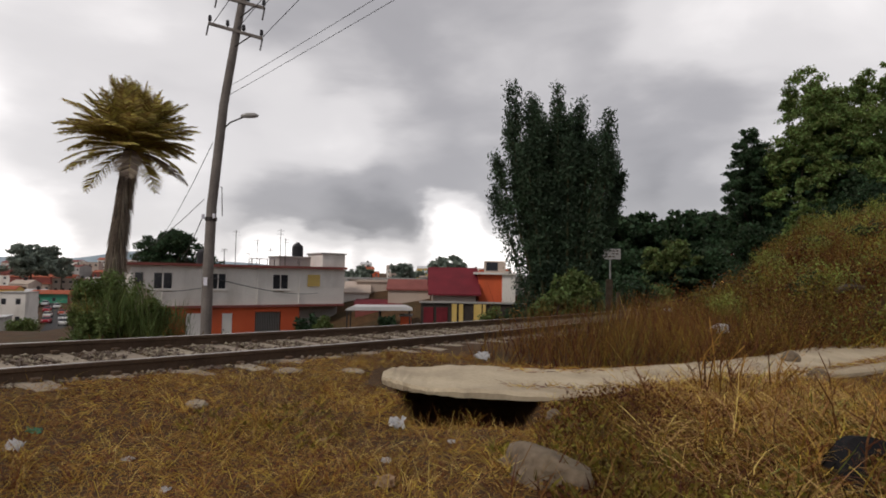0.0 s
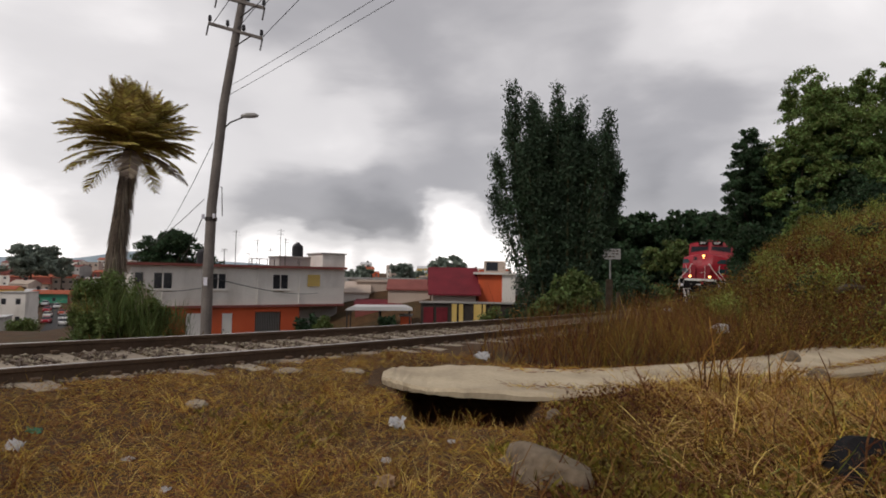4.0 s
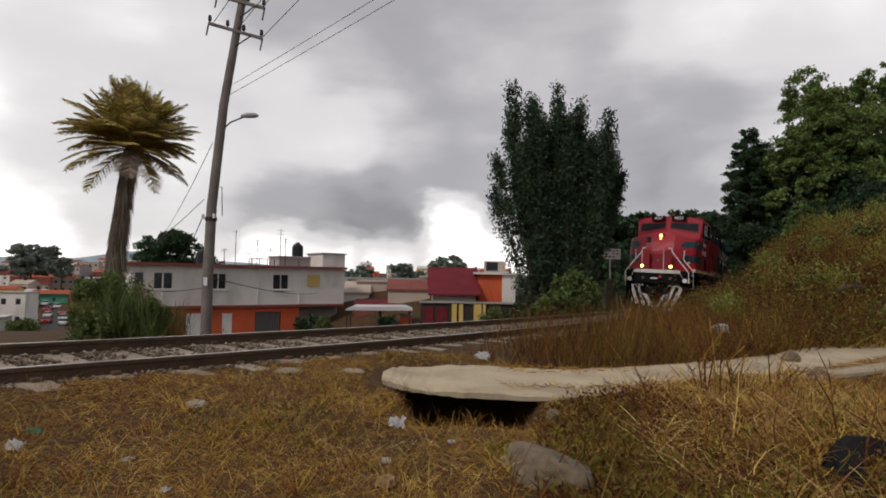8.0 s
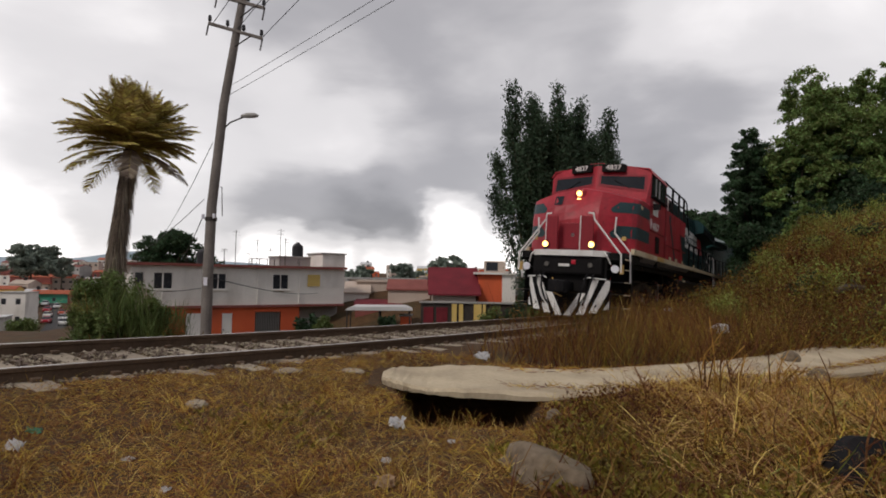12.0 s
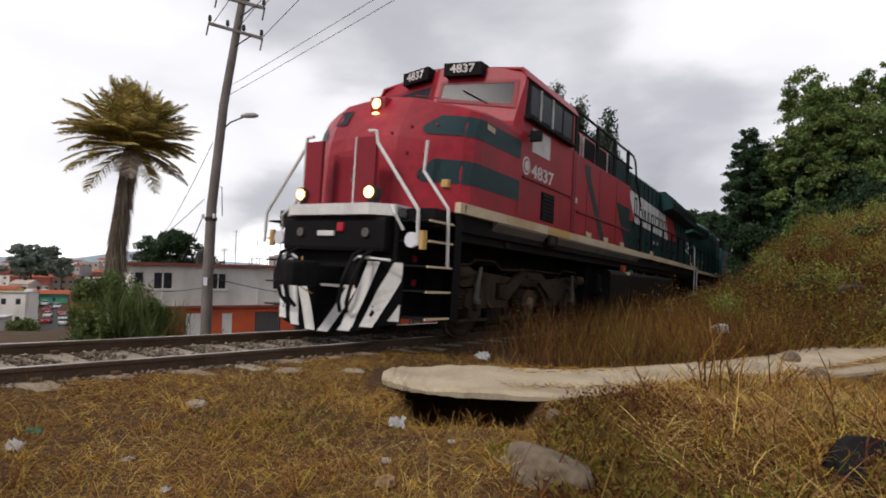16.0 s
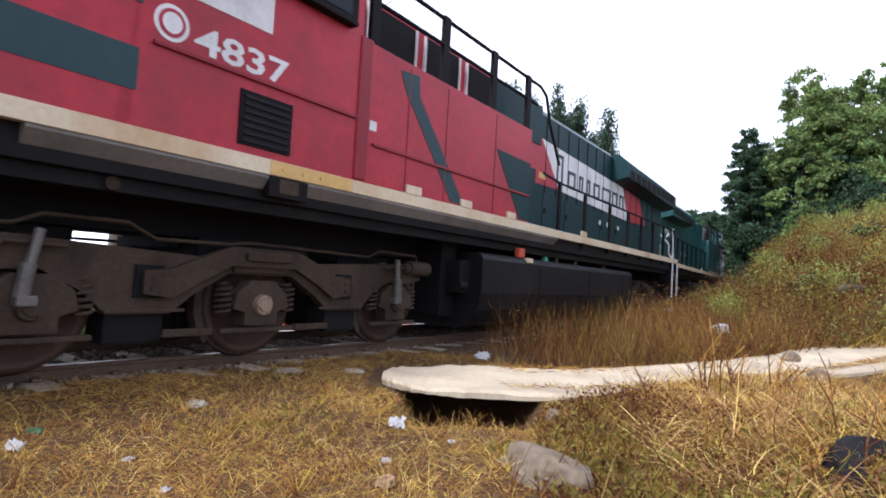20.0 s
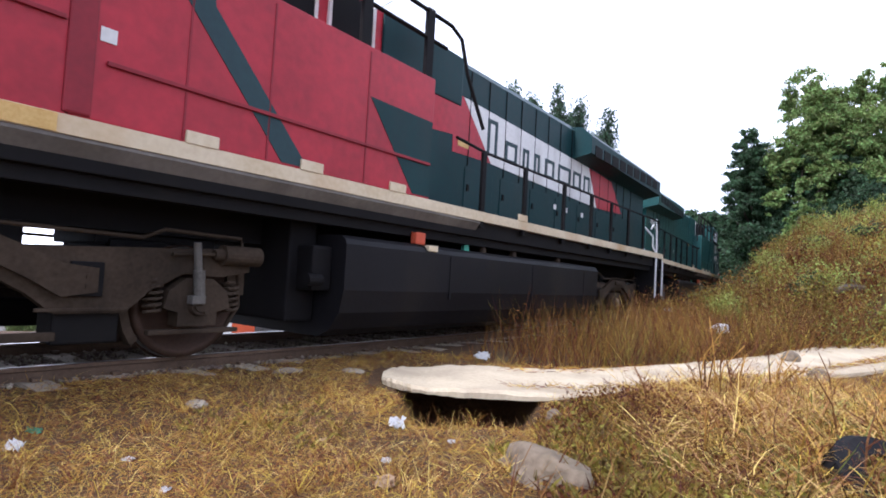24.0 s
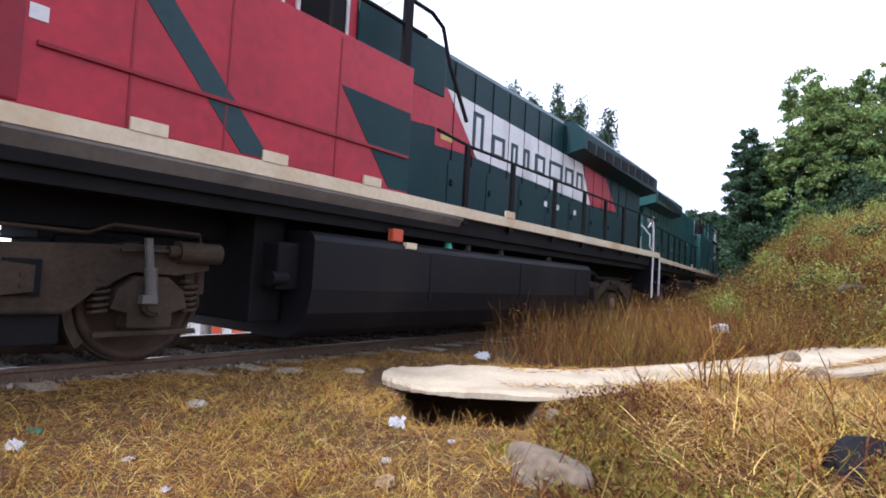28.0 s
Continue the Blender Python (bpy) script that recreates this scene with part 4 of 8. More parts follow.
    for side in (1, -1):
        # windscreen half, with frame
        if lit:
            def ws(v, w, d):
                return (cab_front(v, w) + d, side * v, w)
            bm = bmesh.new()
            fr = [bm.verts.new(ws(v, w, 0.018)) for v, w in ((0.07, 3.9), (1.42, 3.72), (1.4, 4.25), (0.07, 4.27))]
            inn = [bm.verts.new(ws(v, w, 0.018)) for v, w in ((0.13, 3.96), (1.34, 3.79), (1.33, 4.19), (0.13, 4.21))]
            for i in range(4):
                bm.faces.new((fr[i], fr[(i + 1) % 4], inn[(i + 1) % 4], inn[i]))
            # the shade of the recess round the glass is in the frame's darker red
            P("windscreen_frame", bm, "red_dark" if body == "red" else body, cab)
            bm = bmesh.new()
            bm.faces.new([bm.verts.new(ws(v, w, 0.01)) for v, w in ((0.13, 3.96), (1.34, 3.79), (1.33, 4.19), (0.13, 4.21))])
            pane = P("windscreen", bm, "glass" if lit else "pane", cab)
            bm = bmesh.new()
            tube(bm, [ws(0.95, 3.82, 0.03), ws(0.5, 4.08, 0.03)], 0.01, 5)
            P("wiper", bm, "black", pane)
        else:
            m = Matrix.Translation((cab_front(0.85, 3.9) + 0.012, side * 0.85, 3.9)) @ Euler((radians(90), 0, radians(90 + side * 13.5))).to_matrix().to_4x4()
            lettering("number", number, 0.26, m, "white", cab, "white fleet number", 0.7)
        # number board
        bm = bmesh.new()
        prism(bm, [(-3.72 - 0.24 * 0.18, side * 0.16), (-3.4 - 0.24 * 0.18, side * 0.16), (-3.4 - 0.24 * 0.8, side * 0.8), (-3.8 - 0.24 * 0.8, side * 0.8)], "z", 4.33, 4.55)
        nb = P("number_board", bm, "black", cab, "black number board with white figures")
        m = Matrix.Translation((-3.4 - 0.24 * 0.48 + 0.006, side * 0.48, 4.44)) @ Euler((radians(90), 0, radians(90 + side * 13.5))).to_matrix().to_4x4()
        lettering("number", number, 0.2, m, "white", nb, "", 0.44)
        # side windows in a dark frame
        bm = bmesh.new()
        slab_on_side(bm, [(-3.9, 3.64), (-6.14, 3.66), (-6.14, 4.26), (-3.98, 4.26)], 1.5, side, 0.012)
        sf = P("side_window_frame", bm, "black", cab)
        for a, b in ((-4.06, -4.42), (-4.5, -4.98), (-5.08, -5.5), (-5.58, -6.04)):
            bm = bmesh.new()
            slab_on_side(bm, [(a, 3.72), (b, 3.73), (b, 4.2), (a, 4.19)], 1.512, side, 0.006)
            P("side_window", bm, "glass", sf)
        bm = bmesh.new()
        box(bm, -6.05, -3.85, *sorted((side * 1.5, side * 1.62)), 3.58, 3.63, 0.01)
        P("window_ledge", bm, "black", cab)
        for u in (-5.02, -4.47):
            P("window_post", one(box, u - 0.015, u + 0.025, *sorted((side * 1.51, side * 1.54)), 3.66, 4.22), "white", cab)
        # mirror
        bm = bmesh.new()
        box(bm, -4.12, -4.02, *sorted((side * 1.54, side * 1.74)), 3.24, 3.42, 0.02)
        rod(bm, (-4.05, side * 1.5, 3.34), (-4.05, side * 1.6, 3.34), 0.015, None, 6)
        P("mirror", bm, "black", cab)
        # plates, emblem and figures on the cab side
        bm = bmesh.new()
        slab_on_side(bm, [(-4.24, 3.12), (-5.02, 3.12), (-5.02, 3.53), (-4.24, 3.53)], 1.5, side)
        P("white_plate", bm, "white", cab, "blank white plate")
        bm = bmesh.new()
        rod(bm, (-4.04, side * 1.5, 2.84), (-4.04, side * 1.508, 2.84), 0.15, None, 28)
        em = P("emblem", bm, "white", cab, "round pale emblem")
        bm = bmesh.new()
        rod(bm, (-4.04, side * 1.508, 2.84), (-4.04, side * 1.512, 2.84), 0.115, None, 24)
        ring = P("emblem_ring", bm, "red", em)
        bm = bmesh.new()
        rod(bm, (-4.04, side * 1.512, 2.84), (-4.04, side * 1.516, 2.84), 0.085, None, 20)
        P("emblem_core", bm, "white", em)
        turn = Euler((radians(90), 0, 0 if side < 0 else radians(180))).to_matrix().to_4x4()
        lettering("number", number, 0.32, Matrix.Translation((-4.74, side * 1.504, 2.79)) @ turn, "white", cab, "white fleet figures", 1.0)
        bm = bmesh.new()
        box(bm, -5.32, -4.72, *sorted((side * 1.49, side * 1.515)), 2.02, 2.52, 0.006)
        vent = P("vent", bm, "black", cab, "dark square louvred vent")
        for i in range(7):
            bm = bmesh.new()
            box(bm, -5.28, -4.76, *sorted((side * 1.512, side * 1.528)), 2.05 + i * 0.066, 2.08 + i * 0.066)
            P("louvre", bm, "tank", vent)
        # stripes round the nose and on to the cab
        for w0, w1 in ((2.9, 3.2), (2.22, 2.55)):
            bm = bmesh.new()
            slab_on_side(bm, [(nose_at(1.5, w0).x, w0), (-3.8, w0), (-3.8, w1), (nose_at(1.5, w1).x, w1)], 1.5, side, 0.006)
            P("side_stripe", bm, accent, nose)
            bm = bmesh.new()
            grid = []
            for k in range(6):
                w = w0 + (w1 - w0) * k / 5
                end = 0.86 + 0.3 * abs(k / 5 - 0.3)
                grid.append([])
                for g in (0.0, 0.25, 0.5, 0.7, 0.85, 0.94, 1.0):
                    v = end + (1.5 - end) * g
                    p_ = nose_at(v, w) + Vector((0.006, 0.0 if g < 1 else 0.006, 0.004))
                    grid[-1].append(bm.verts.new((p_.x, side * (p_.y + 0.005), p_.z)))
            for ga, gb in zip(grid, grid[1:]):
                for k in range(6):
                    q4 = (ga[k], ga[k + 1], gb[k + 1], gb[k])
                    bm.faces.new(q4 if side > 0 else q4[::-1])
            P("nose_stripe", bm, accent, nose)
        bm = bmesh.new()
        box(bm, -2.12, -1.98, *sorted((side * 1.16, side * 1.28)), 2.16, 2.27, 0.01)
        P("marker_lamp", bm, "amber", nose)
        bm = bmesh.new()
        slab_on_side(bm, [(-2.62, 3.1), (-2.86, 3.08), (-2.86, 3.16), (-2.62, 3.18)], 1.506, side)
        P("cream_plate", bm, "cream", nose)
        # cabinet behind the cab
        bm = bmesh.new()
        box(bm, -10.6, -6.27, *sorted((side * 0.7, side * 1.5)), 1.945, 3.56, 0.015)
        wing = P("equipment_cabinet", bm, body)
        bm = bmesh.new()
        slab_on_side(bm, [(-6.95, 3.42), (-7.32, 3.46), (-7.36, 3.2), (-8.52, 1.97), (-8.18, 1.97), (-7.06, 3.2)], 1.5, side)
        P("slanted_stripe", bm, accent, wing)
        bm = bmesh.new()
        slab_on_side(bm, [(-9.38, 2.98), (-10.585, 2.97), (-10.585, 1.97), (-10.24, 1.97)], 1.5, side)
        P("dark_panel", bm, second, wing)
        bm = bmesh.new()
        slab_on_side(bm, [(-6.44, 2.56), (-6.56, 2.56), (-6.56, 2.67), (-6.44, 2.67)], 1.502, side)
        P("notice_plate", bm, "white", wing)
        for u0, u1, w in ((-3.9, -6.2, 2.64), (-6.5, -10.55, 2.4)):
            bm = bmesh.new()
            box(bm, u1, u0, *sorted((side * 1.5, side * 1.53)), w - 0.018, w + 0.018, 0.006)
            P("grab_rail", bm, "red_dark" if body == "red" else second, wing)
        for u in (-7.15, -8.0, -9.35):
            bm = bmesh.new()
            box(bm, u - 0.009, u + 0.012, *sorted((side * 1.495, side * 1.506)), 1.96, 3.5)
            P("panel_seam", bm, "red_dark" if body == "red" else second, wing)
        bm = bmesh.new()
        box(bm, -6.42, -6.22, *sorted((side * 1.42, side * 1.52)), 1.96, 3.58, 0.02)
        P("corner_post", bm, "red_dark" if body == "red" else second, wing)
        # roof walkway rail
        for u in (-6.5, -7.95, -9.3, -10.5):
            bm = bmesh.new()
            box(bm, u - 0.075, u + 0.075, *sorted((side * 1.4, side * 1.46)), 3.5, 4.5, 0.01)
            P("roof_rail_post", bm, "black", root)
        for w in (4.46, 4.1):
            bm = bmesh.new()
            end = [(-11.0, side * 1.43, 4.46), (-11.25, side * 1.43, 4.36), (-11.45, side * 1.43, 3.9), (-11.9, side * 1.46, 3.2)] if w > 4.2 else [(-10.9, side * 1.43, w)]
            tube(bm, [(-6.3, side * 1.43, w)] + end, 0.028, 6)
            P("roof_rail", bm, "black", root)
        # walkway handrail
        posts = (-11.95, -13.3, -14.9, -16.3, -17.5, -18.7, -19.9, -21.2)
        for u in posts:
            bm = bmesh.new()
            box(bm, u - 0.055, u + 0.055, *sorted((side * 1.45, side * 1.5)), 1.7, 2.86, 0.012)
            P("handrail_post", bm, "black", root)
        bm = bmesh.new()
        tube(bm, [(-11.2, side * 1.475, 2.92), (-12.0, side * 1.475, 2.86), (-21.3, side * 1.475, 2.84)], 0.024, 6)
        P("handrail", bm, "black", root)
    # upper deck behind the cab: dark openings between body-coloured ribs
    bm = bmesh.new()
    box(bm, -11.8, -6.3, -1.08, 1.08, 3.5, 4.34, 0.03)
    upper = P("upper_hood", bm, body)
    for side in (1, -1):
        for i, (a, b) in enumerate(((-6.75, -7.7), (-7.95, -8.8), (-9.05, -9.75))):
            bm = bmesh.new()
            box(bm, b, a, *sorted((side * 1.07, side * 1.1)), 3.62, 4.28, 0.01)
            op = P("air_intake", bm, "black", upper, "dark meshed air intake")
            for u in (a + 0.02, b - 0.02):
                bm = bmesh.new()
                box(bm, u - 0.022, u + 0.022, *sorted((side * 1.08, side * 1.115)), 3.62, 4.28)
                P("intake_edge", bm, "white", op)
        bm = bmesh.new()
        box(bm, -11.79, -9.95, *sorted((side * 1.06, side * 1.12)), 3.57, 4.32, 0.02)
        P("dark_section", bm, second, upper)
    # hood
    bm = bmesh.new()
    hood_prof = [(-1.1, 1.94), (-1.1, 4.22), (-0.85, 4.44), (0.85, 4.44), (1.1, 4.22), (1.1, 1.94)]
    prism(bm, hood_prof, "x", -21.0, -10.5)
    hood = P("hood", bm, second)
    for side in (1, -1):
        bm = bmesh.new()
        slab_on_side(bm, [(-11.86, 3.74), (-12.75, 2.86), (-17.5, 2.74), (-16.95, 3.58)], 1.1, side, 0.008)
        wp = P("white_panel", bm, panel, hood, "white panel lettered in dark bars")
        bm = bmesh.new()
        slab_on_side(bm, [(-16.95, 3.58), (-17.5, 2.74), (-19.2, 2.8), (-18.4, 3.5)], 1.1, side, 0.007)
        P("red_panel", bm, "red" if body == "red" else second, hood)
        bm = bmesh.new()
        slab_on_side(bm, [(-10.6, 3.74), (-11.85, 3.74), (-12.74, 2.87), (-11.62, 2.84), (-11.62, 3.1), (-10.6, 3.02)], 1.1, side, 0.006)
        rp = P("front_wedge", bm, body, hood)
        bm = bmesh.new()
        slab_on_side(bm, [(-11.75, 2.96), (-12.05, 2.96), (-12.05, 3.08), (-11.75, 3.08)], 1.107, side)
        P("data_plate", bm, "amber", rp)
        for k in range(15):
            u = -12.05 - k * 0.56
            P("panel_seam", one(box, u - 0.008, u + 0.008, *sorted((side * 1.098, side * 1.113)), 2.7, 4.2), "black", hood)
        # emblem lettering as plain strokes
        marks = ((-12.75, 0.34, 0.62, 0.13), (-13.4, 0.44, 0.38, 0.11), (-13.95, 0.26, 0.38, 0.11), (-14.4, 0.26, 0.38, 0.11), (-14.95, 0.44, 0.38, 0.11), (-15.65, 0.62, 0.38, 0.11), (-16.3, 0.42, 0.38, 0.11), (-16.85, 0.36, 0.38, 0.11))
        if lettered:
            for u, wd, ht, th in marks:
                low = 2.98
                for e in (-1, 1):
                    c = u + e * (wd / 2 - 0.05)
                    P("mark", one(box, c - 0.042, c + 0.042, *sorted((side * 1.107, side * 1.114)), low, low + ht), accent, wp)
                P("mark", one(box, u - wd / 2 + 0.01, u + wd / 2 - 0.01, *sorted((side * 1.107, side * 1.1135)), low + ht - 0.07, low + ht), accent, wp)
                if wd > 0.4:
                    P("mark", one(box, u - wd / 2 + 0.01, u + wd / 2 - 0.01, *sorted((side * 1.107, side * 1.1135)), low, low + 0.07), accent, wp)
        for i, u in enumerate((-12.4, -13.5, -14.6, -15.7, -16.8, -17.9, -19.0)):
            bm = bmesh.new()
            box(bm, u - 0.42, u + 0.42, *sorted((side * 1.1, side * 1.112)), 2.0, 2.66, 0.006)
            d = P("hood_door", bm, second, hood)
            bm = bmesh.new()
            box(bm, u + 0.3, u + 0.36, *sorted((side * 1.112, side * 1.13)), 2.3, 2.4)
            P("door_handle", bm, "black", d)
        for u in (-15.2, -15.75, -16.6):
            bm = bmesh.new()
            slab_on_side(bm, [(u, 2.42), (u - 0.12, 2.42), (u - 0.12, 2.52), (u, 2.52)], 1.113, side)
            P("notice_plate", bm, "white", hood)
    # radiator wings
    bm = bmesh.new()
    rad = [(-1.0, 3.5), (-1.5, 3.62), (-1.5, 3.98), (-1.25, 4.2), (1.25, 4.2), (1.5, 3.98), (1.5, 3.62), (1.0, 3.5)]
    loft(bm, [[(-16.1, v, w + 0.1) for v, w in rad], [(-21.2, v, w - 0.06) for v, w in rad]])
    radiator = P("radiator", bm, second)
    for side in (1, -1):
        for i in range(9):
            bm = bmesh.new()
            u = -16.5 - i * 0.52
            box(bm, u - 0.2, u + 0.2, *sorted((side * 1.49, side * 1.51)), 3.68, 3.92, 0.006)
            P("radiator_grille", bm, "black", radiator)
    # engine exhaust and roof hatches
    bm = bmesh.new()
    box(bm, -14.2, -13.2, -0.3, 0.3, 4.4, 4.6, 0.03)
    P("exhaust_stack", bm, "black")
    for u in (-12.4, -14.9, -15.6):
        bm = bmesh.new()
        box(bm, u - 0.3, u + 0.3, -0.5, 0.5, 4.42, 4.49, 0.02)
        P("roof_hatch", bm, second)
    bm = bmesh.new()
    rod(bm, (-4.6, 0.3, 4.57), (-4.6, 0.3, 4.67), 0.16, 0.12, 14)
    P("antenna_dome", bm, body, cab)
    bm = bmesh.new()
    for i in range(3):
        rod(bm, (-5.4, -0.2 + 0.14 * i, 4.68), (-5.05 - 0.06 * i, -0.2 + 0.14 * i, 4.68), 0.035, 0.07, 10)
    box(bm, -5.45, -5.3, -0.3, 0.2, 4.56, 4.7, 0.01)
    P("horn", bm, "iron", cab)
    bm = bmesh.new()
    tube(bm, [(-3.9, -0.35, 4.57), (-3.9, -0.33, 4.66), (-3.9, 0.1, 4.66), (-3.9, 0.12, 4.57)], 0.012, 5)
    P("roof_grab", bm, body, cab)
    # front platform
    bm = bmesh.new()
    prism(bm, [(-0.92, -0.7), (-0.92, 0.7), (-1.12, 0.98), (-1.6, 0.98), (-1.6, -0.98), (-1.12, -0.98)], "z", 1.68, 1.83)
    plat = P("front_platform", bm, "white", root, "white-edged front platform")
    bm = bmesh.new()
    box(bm, -1.55, -1.18, -1.0, 1.0, 0.75, 1.68, 0.02)
    P("pilot_plate", bm, "black")
    bm = bmesh.new()
    box(bm, -1.6, -1.0, -0.92, 0.92, 1.2, 1.67, 0.06)
    P("pilot_top", bm, "black")
    for v in (-0.62, 0.62):
        bm = bmesh.new()
        rod(bm, (-1.15, v, 1.98), (-1.0, v, 1.98), 0.1, 0.1, 18)
        box(bm, -1.15, -1.04, v - 0.05, v + 0.05, 1.82, 1.9)
        dl = P("ditch_light", bm, "iron", root, "lit ditch lamp" if lit else "")
        bm = bmesh.new()
        rod(bm, (-1.0, v, 1.98), (-0.985, v, 1.98), 0.075, None, 18)
        P("lens", bm, glow if lit else "glass", dl, "glowing warm white lens" if lit else "")
    for v in (-0.55, 0.62):
        P("socket_cover", one(rod, (-1.0, v, 1.45), (-0.965, v, 1.45), 0.06, None, 16), "steel_grey")
    bm = bmesh.new()
    box(bm, -1.02, -0.97, 0.12, 0.24, 1.46, 1.58, 0.02)
    P("red_valve", bm, "lens_red")
    bm = bmesh.new()
    box(bm, -1.0, -0.965, -0.22, 0.08, 1.4, 1.47, 0.005)
    P("pilot_plate_mark", bm, "white")
    # coupler with knuckle
    bm = bmesh.new()
    box(bm, -1.3, -0.5, -0.14, 0.14, 0.76, 1.0, 0.03)
    box(bm, -0.62, -0.28, -0.24, 0.22, 0.72, 1.04, 0.05)
    box(bm, -0.36, -0.14, 0.06, 0.24, 0.74, 1.02, 0.05)
    P("coupler", bm, "rubber", root, "black knuckle coupler")
    bm = bmesh.new()
    box(bm, -22.0, -21.5, -0.14, 0.14, 0.76, 1.0, 0.03)
    P("rear_coupler", bm, "rubber")
    for i, v in enumerate((-0.75, -0.6, 0.55, 0.72)):
        bm = bmesh.new()
        tube(bm, [(-1.1, v, 1.25), (-0.85, v * 1.02, 1.15), (-0.72, v * 0.95, 0.85), (-0.75, v * 0.8, 0.55), (-0.85, v * 0.7, 0.42)], 0.026, 7)
        P("air_hose", bm, "rubber")
    for v in (1, -1):
        P("uncoupling_lever", one(tube, [(-0.98, v * 1.05, 1.1), (-0.9, v * 0.6, 1.13), (-0.9, v * 0.5, 1.08)], 0.018, 6), "white")
    bm = bmesh.new()
    tube(bm, [(-0.8, -0.3, 1.1), (-0.7, -0.2, 0.7), (-0.72, 0.0, 0.62)], 0.012, 5)
    P("glad_hand_chain", bm, "amber")

    # plough with slanting white bars
    def plough(v, w):
        lift = (w - 0.1) / 0.98
        return Vector((-0.84 - 0.12 * (abs(v) / 0.85) ** 2 - 0.6 * max(0, abs(v) - 0.85) - 0.2 * math.sin(lift * 1.6) * max(0.0, 1 - abs(v) / 1.3), v, w))

    def top_of(v):
        return 1.08 if abs(v) > 0.52 else 0.72

    bm = bmesh.new()
    cols = [-1.1, -1.0, -0.8, -0.64, -0.53, -0.51, -0.35, -0.18, 0, 0.18, 0.35, 0.51, 0.53, 0.64, 0.8, 1.0, 1.1]
    rows = 7
    grid = [[bm.verts.new(plough(v, (0.12 + 0.2 * (abs(v) / 1.1) ** 2) + (top_of(v) - 0.12 - 0.2 * (abs(v) / 1.1) ** 2) * r / rows)) for r in range(rows + 1)] for v in cols]
    for a, b in zip(grid, grid[1:]):
        for r in range(rows):
            bm.faces.new((a[r], b[r], b[r + 1], a[r + 1]))
    bmesh.ops.solidify(bm, geom=bm.faces[:], thickness=0.03)
    plow = P("snow_plough", bm, "black", root, "black plough blade with white slanting bars")
    for side in (1, -1):
        for v0 in (0.02, 0.34, 0.66, 0.98):
            bm = bmesh.new()
            prev = None
            for r in range(rows + 1):
                lift = r / rows
                low = 0.13 + 0.2 * (min(v0 + 0.16, 1.1) / 1.1) ** 2
                vv = [min(max(v0 + e + 0.34 * lift, 0.0), 1.09) for e in (0.0, 0.18)]
                w = low + (top_of(side * sum(vv) / 2) - low) * lift
                if vv[1] - vv[0] < 0.01:
                    break
                cur = [bm.verts.new(plough(side * v, w) + Vector((0.014, 0, 0))) for v in vv]
                if prev:
                    bm.faces.new((prev[0], prev[1], cur[1], cur[0]))
                prev = cur
            if len(bm.faces):
                P("white_bar", bm, "white", plow)
            else:
                bm.free()
    # steps at the front corners
    for side in (1, -1):
        bm = bmesh.new()
        box(bm, -1.98, -1.92, *sorted((side * 0.98, side * 1.47)), 0.36, 1.8)
        box(bm, -1.98, -1.3, *sorted((side * 0.94, side * 0.98)), 0.36, 1.8)
        box(bm, -2.1, -1.92, *sorted((side * 1.3, side * 1.49)), 0.34, 1.8, 0.01)
        well = P("step_well", bm, "black", root)
        for w in (0.4, 0.74, 1.06, 1.38, 1.64):
            bm = bmesh.new()
            box(bm, -1.92, -1.34, *sorted((side * 0.98, side * 1.47)), w - 0.02, w, 0.004)
            st = P("step", bm, "tank", well)
            bm = bmesh.new()
            box(bm, -1.9, -1.33, *sorted((side * 1.45, side * 1.475)), w - 0.025, w + 0.002)
            P("step_edge", bm, "cream", st)
            if w > 0.5:
                bm = bmesh.new()
                box(bm, -1.78, -1.52, *sorted((side * 0.975, side * 0.995)), w + 0.05, w + 0.13, 0.006)
                P("reflector", bm, "lens_red", st, "red reflector")
        bm = bmesh.new()
        rod(bm, (-1.36, side * 1.2, 1.38), (-1.31, side * 1.2, 1.38), 0.1, None, 20)
        P("round_plate", bm, "lens_white", well)
        bm = bmesh.new()
        box(bm, -1.36, -1.32, *sorted((side * 1.32, side * 1.42)), 1.26, 1.5, 0.01)
        P("yellow_plate", bm, "amber", well)
        bm = bmesh.new()
        tube(bm, [(-1.2, side * 0.5, 2.81), (-1.2, side * 0.63, 2.8), (-1.2, side * 0.66, 2.64), (-1.2, side * 1.37, 1.74), (-1.2, side * 1.38, 1.3)], 0.024, 8)
        P("front_handrail", bm, "white", root, "white front handrail")
        bm = bmesh.new()
        tube(bm, [(-1.74, side * 1.08, 2.76), (-1.74, side * 1.05, 2.34), (-1.74, side * 1.47, 1.82), (-1.74, side * 1.5, 1.05)], 0.024, 8)
        P("step_handrail", bm, "white", root, "white step handrail")
        bm = bmesh.new()
        tube(bm, [(-1.1, side * 0.92, 1.82), (-1.05, side * 1.02, 1.7), (-1.15, side * 1.1, 1.5)], 0.02, 6)
        P("grab_iron", bm, "white")
    # steps and white rails at the rear corners
    for side in (1, -1):
        bm = bmesh.new()
        box(bm, -21.75, -21.69, *sorted((side * 0.98, side * 1.47)), 0.4, 1.8)
        box(bm, -21.1, -21.04, *sorted((side * 0.98, side * 1.47)), 0.4, 1.8)
        well = P("rear_step_well", bm, "black", root)
        for w in (0.45, 0.8, 1.15, 1.5):
            st = P("step", one(box, -21.69, -21.1, *sorted((side * 1.0, side * 1.47)), w - 0.02, w, 0.004), "tank", well)
            P("step_edge", one(box, -21.68, -21.11, *sorted((side * 1.45, side * 1.475)), w - 0.025, w + 0.002), "tank", st)
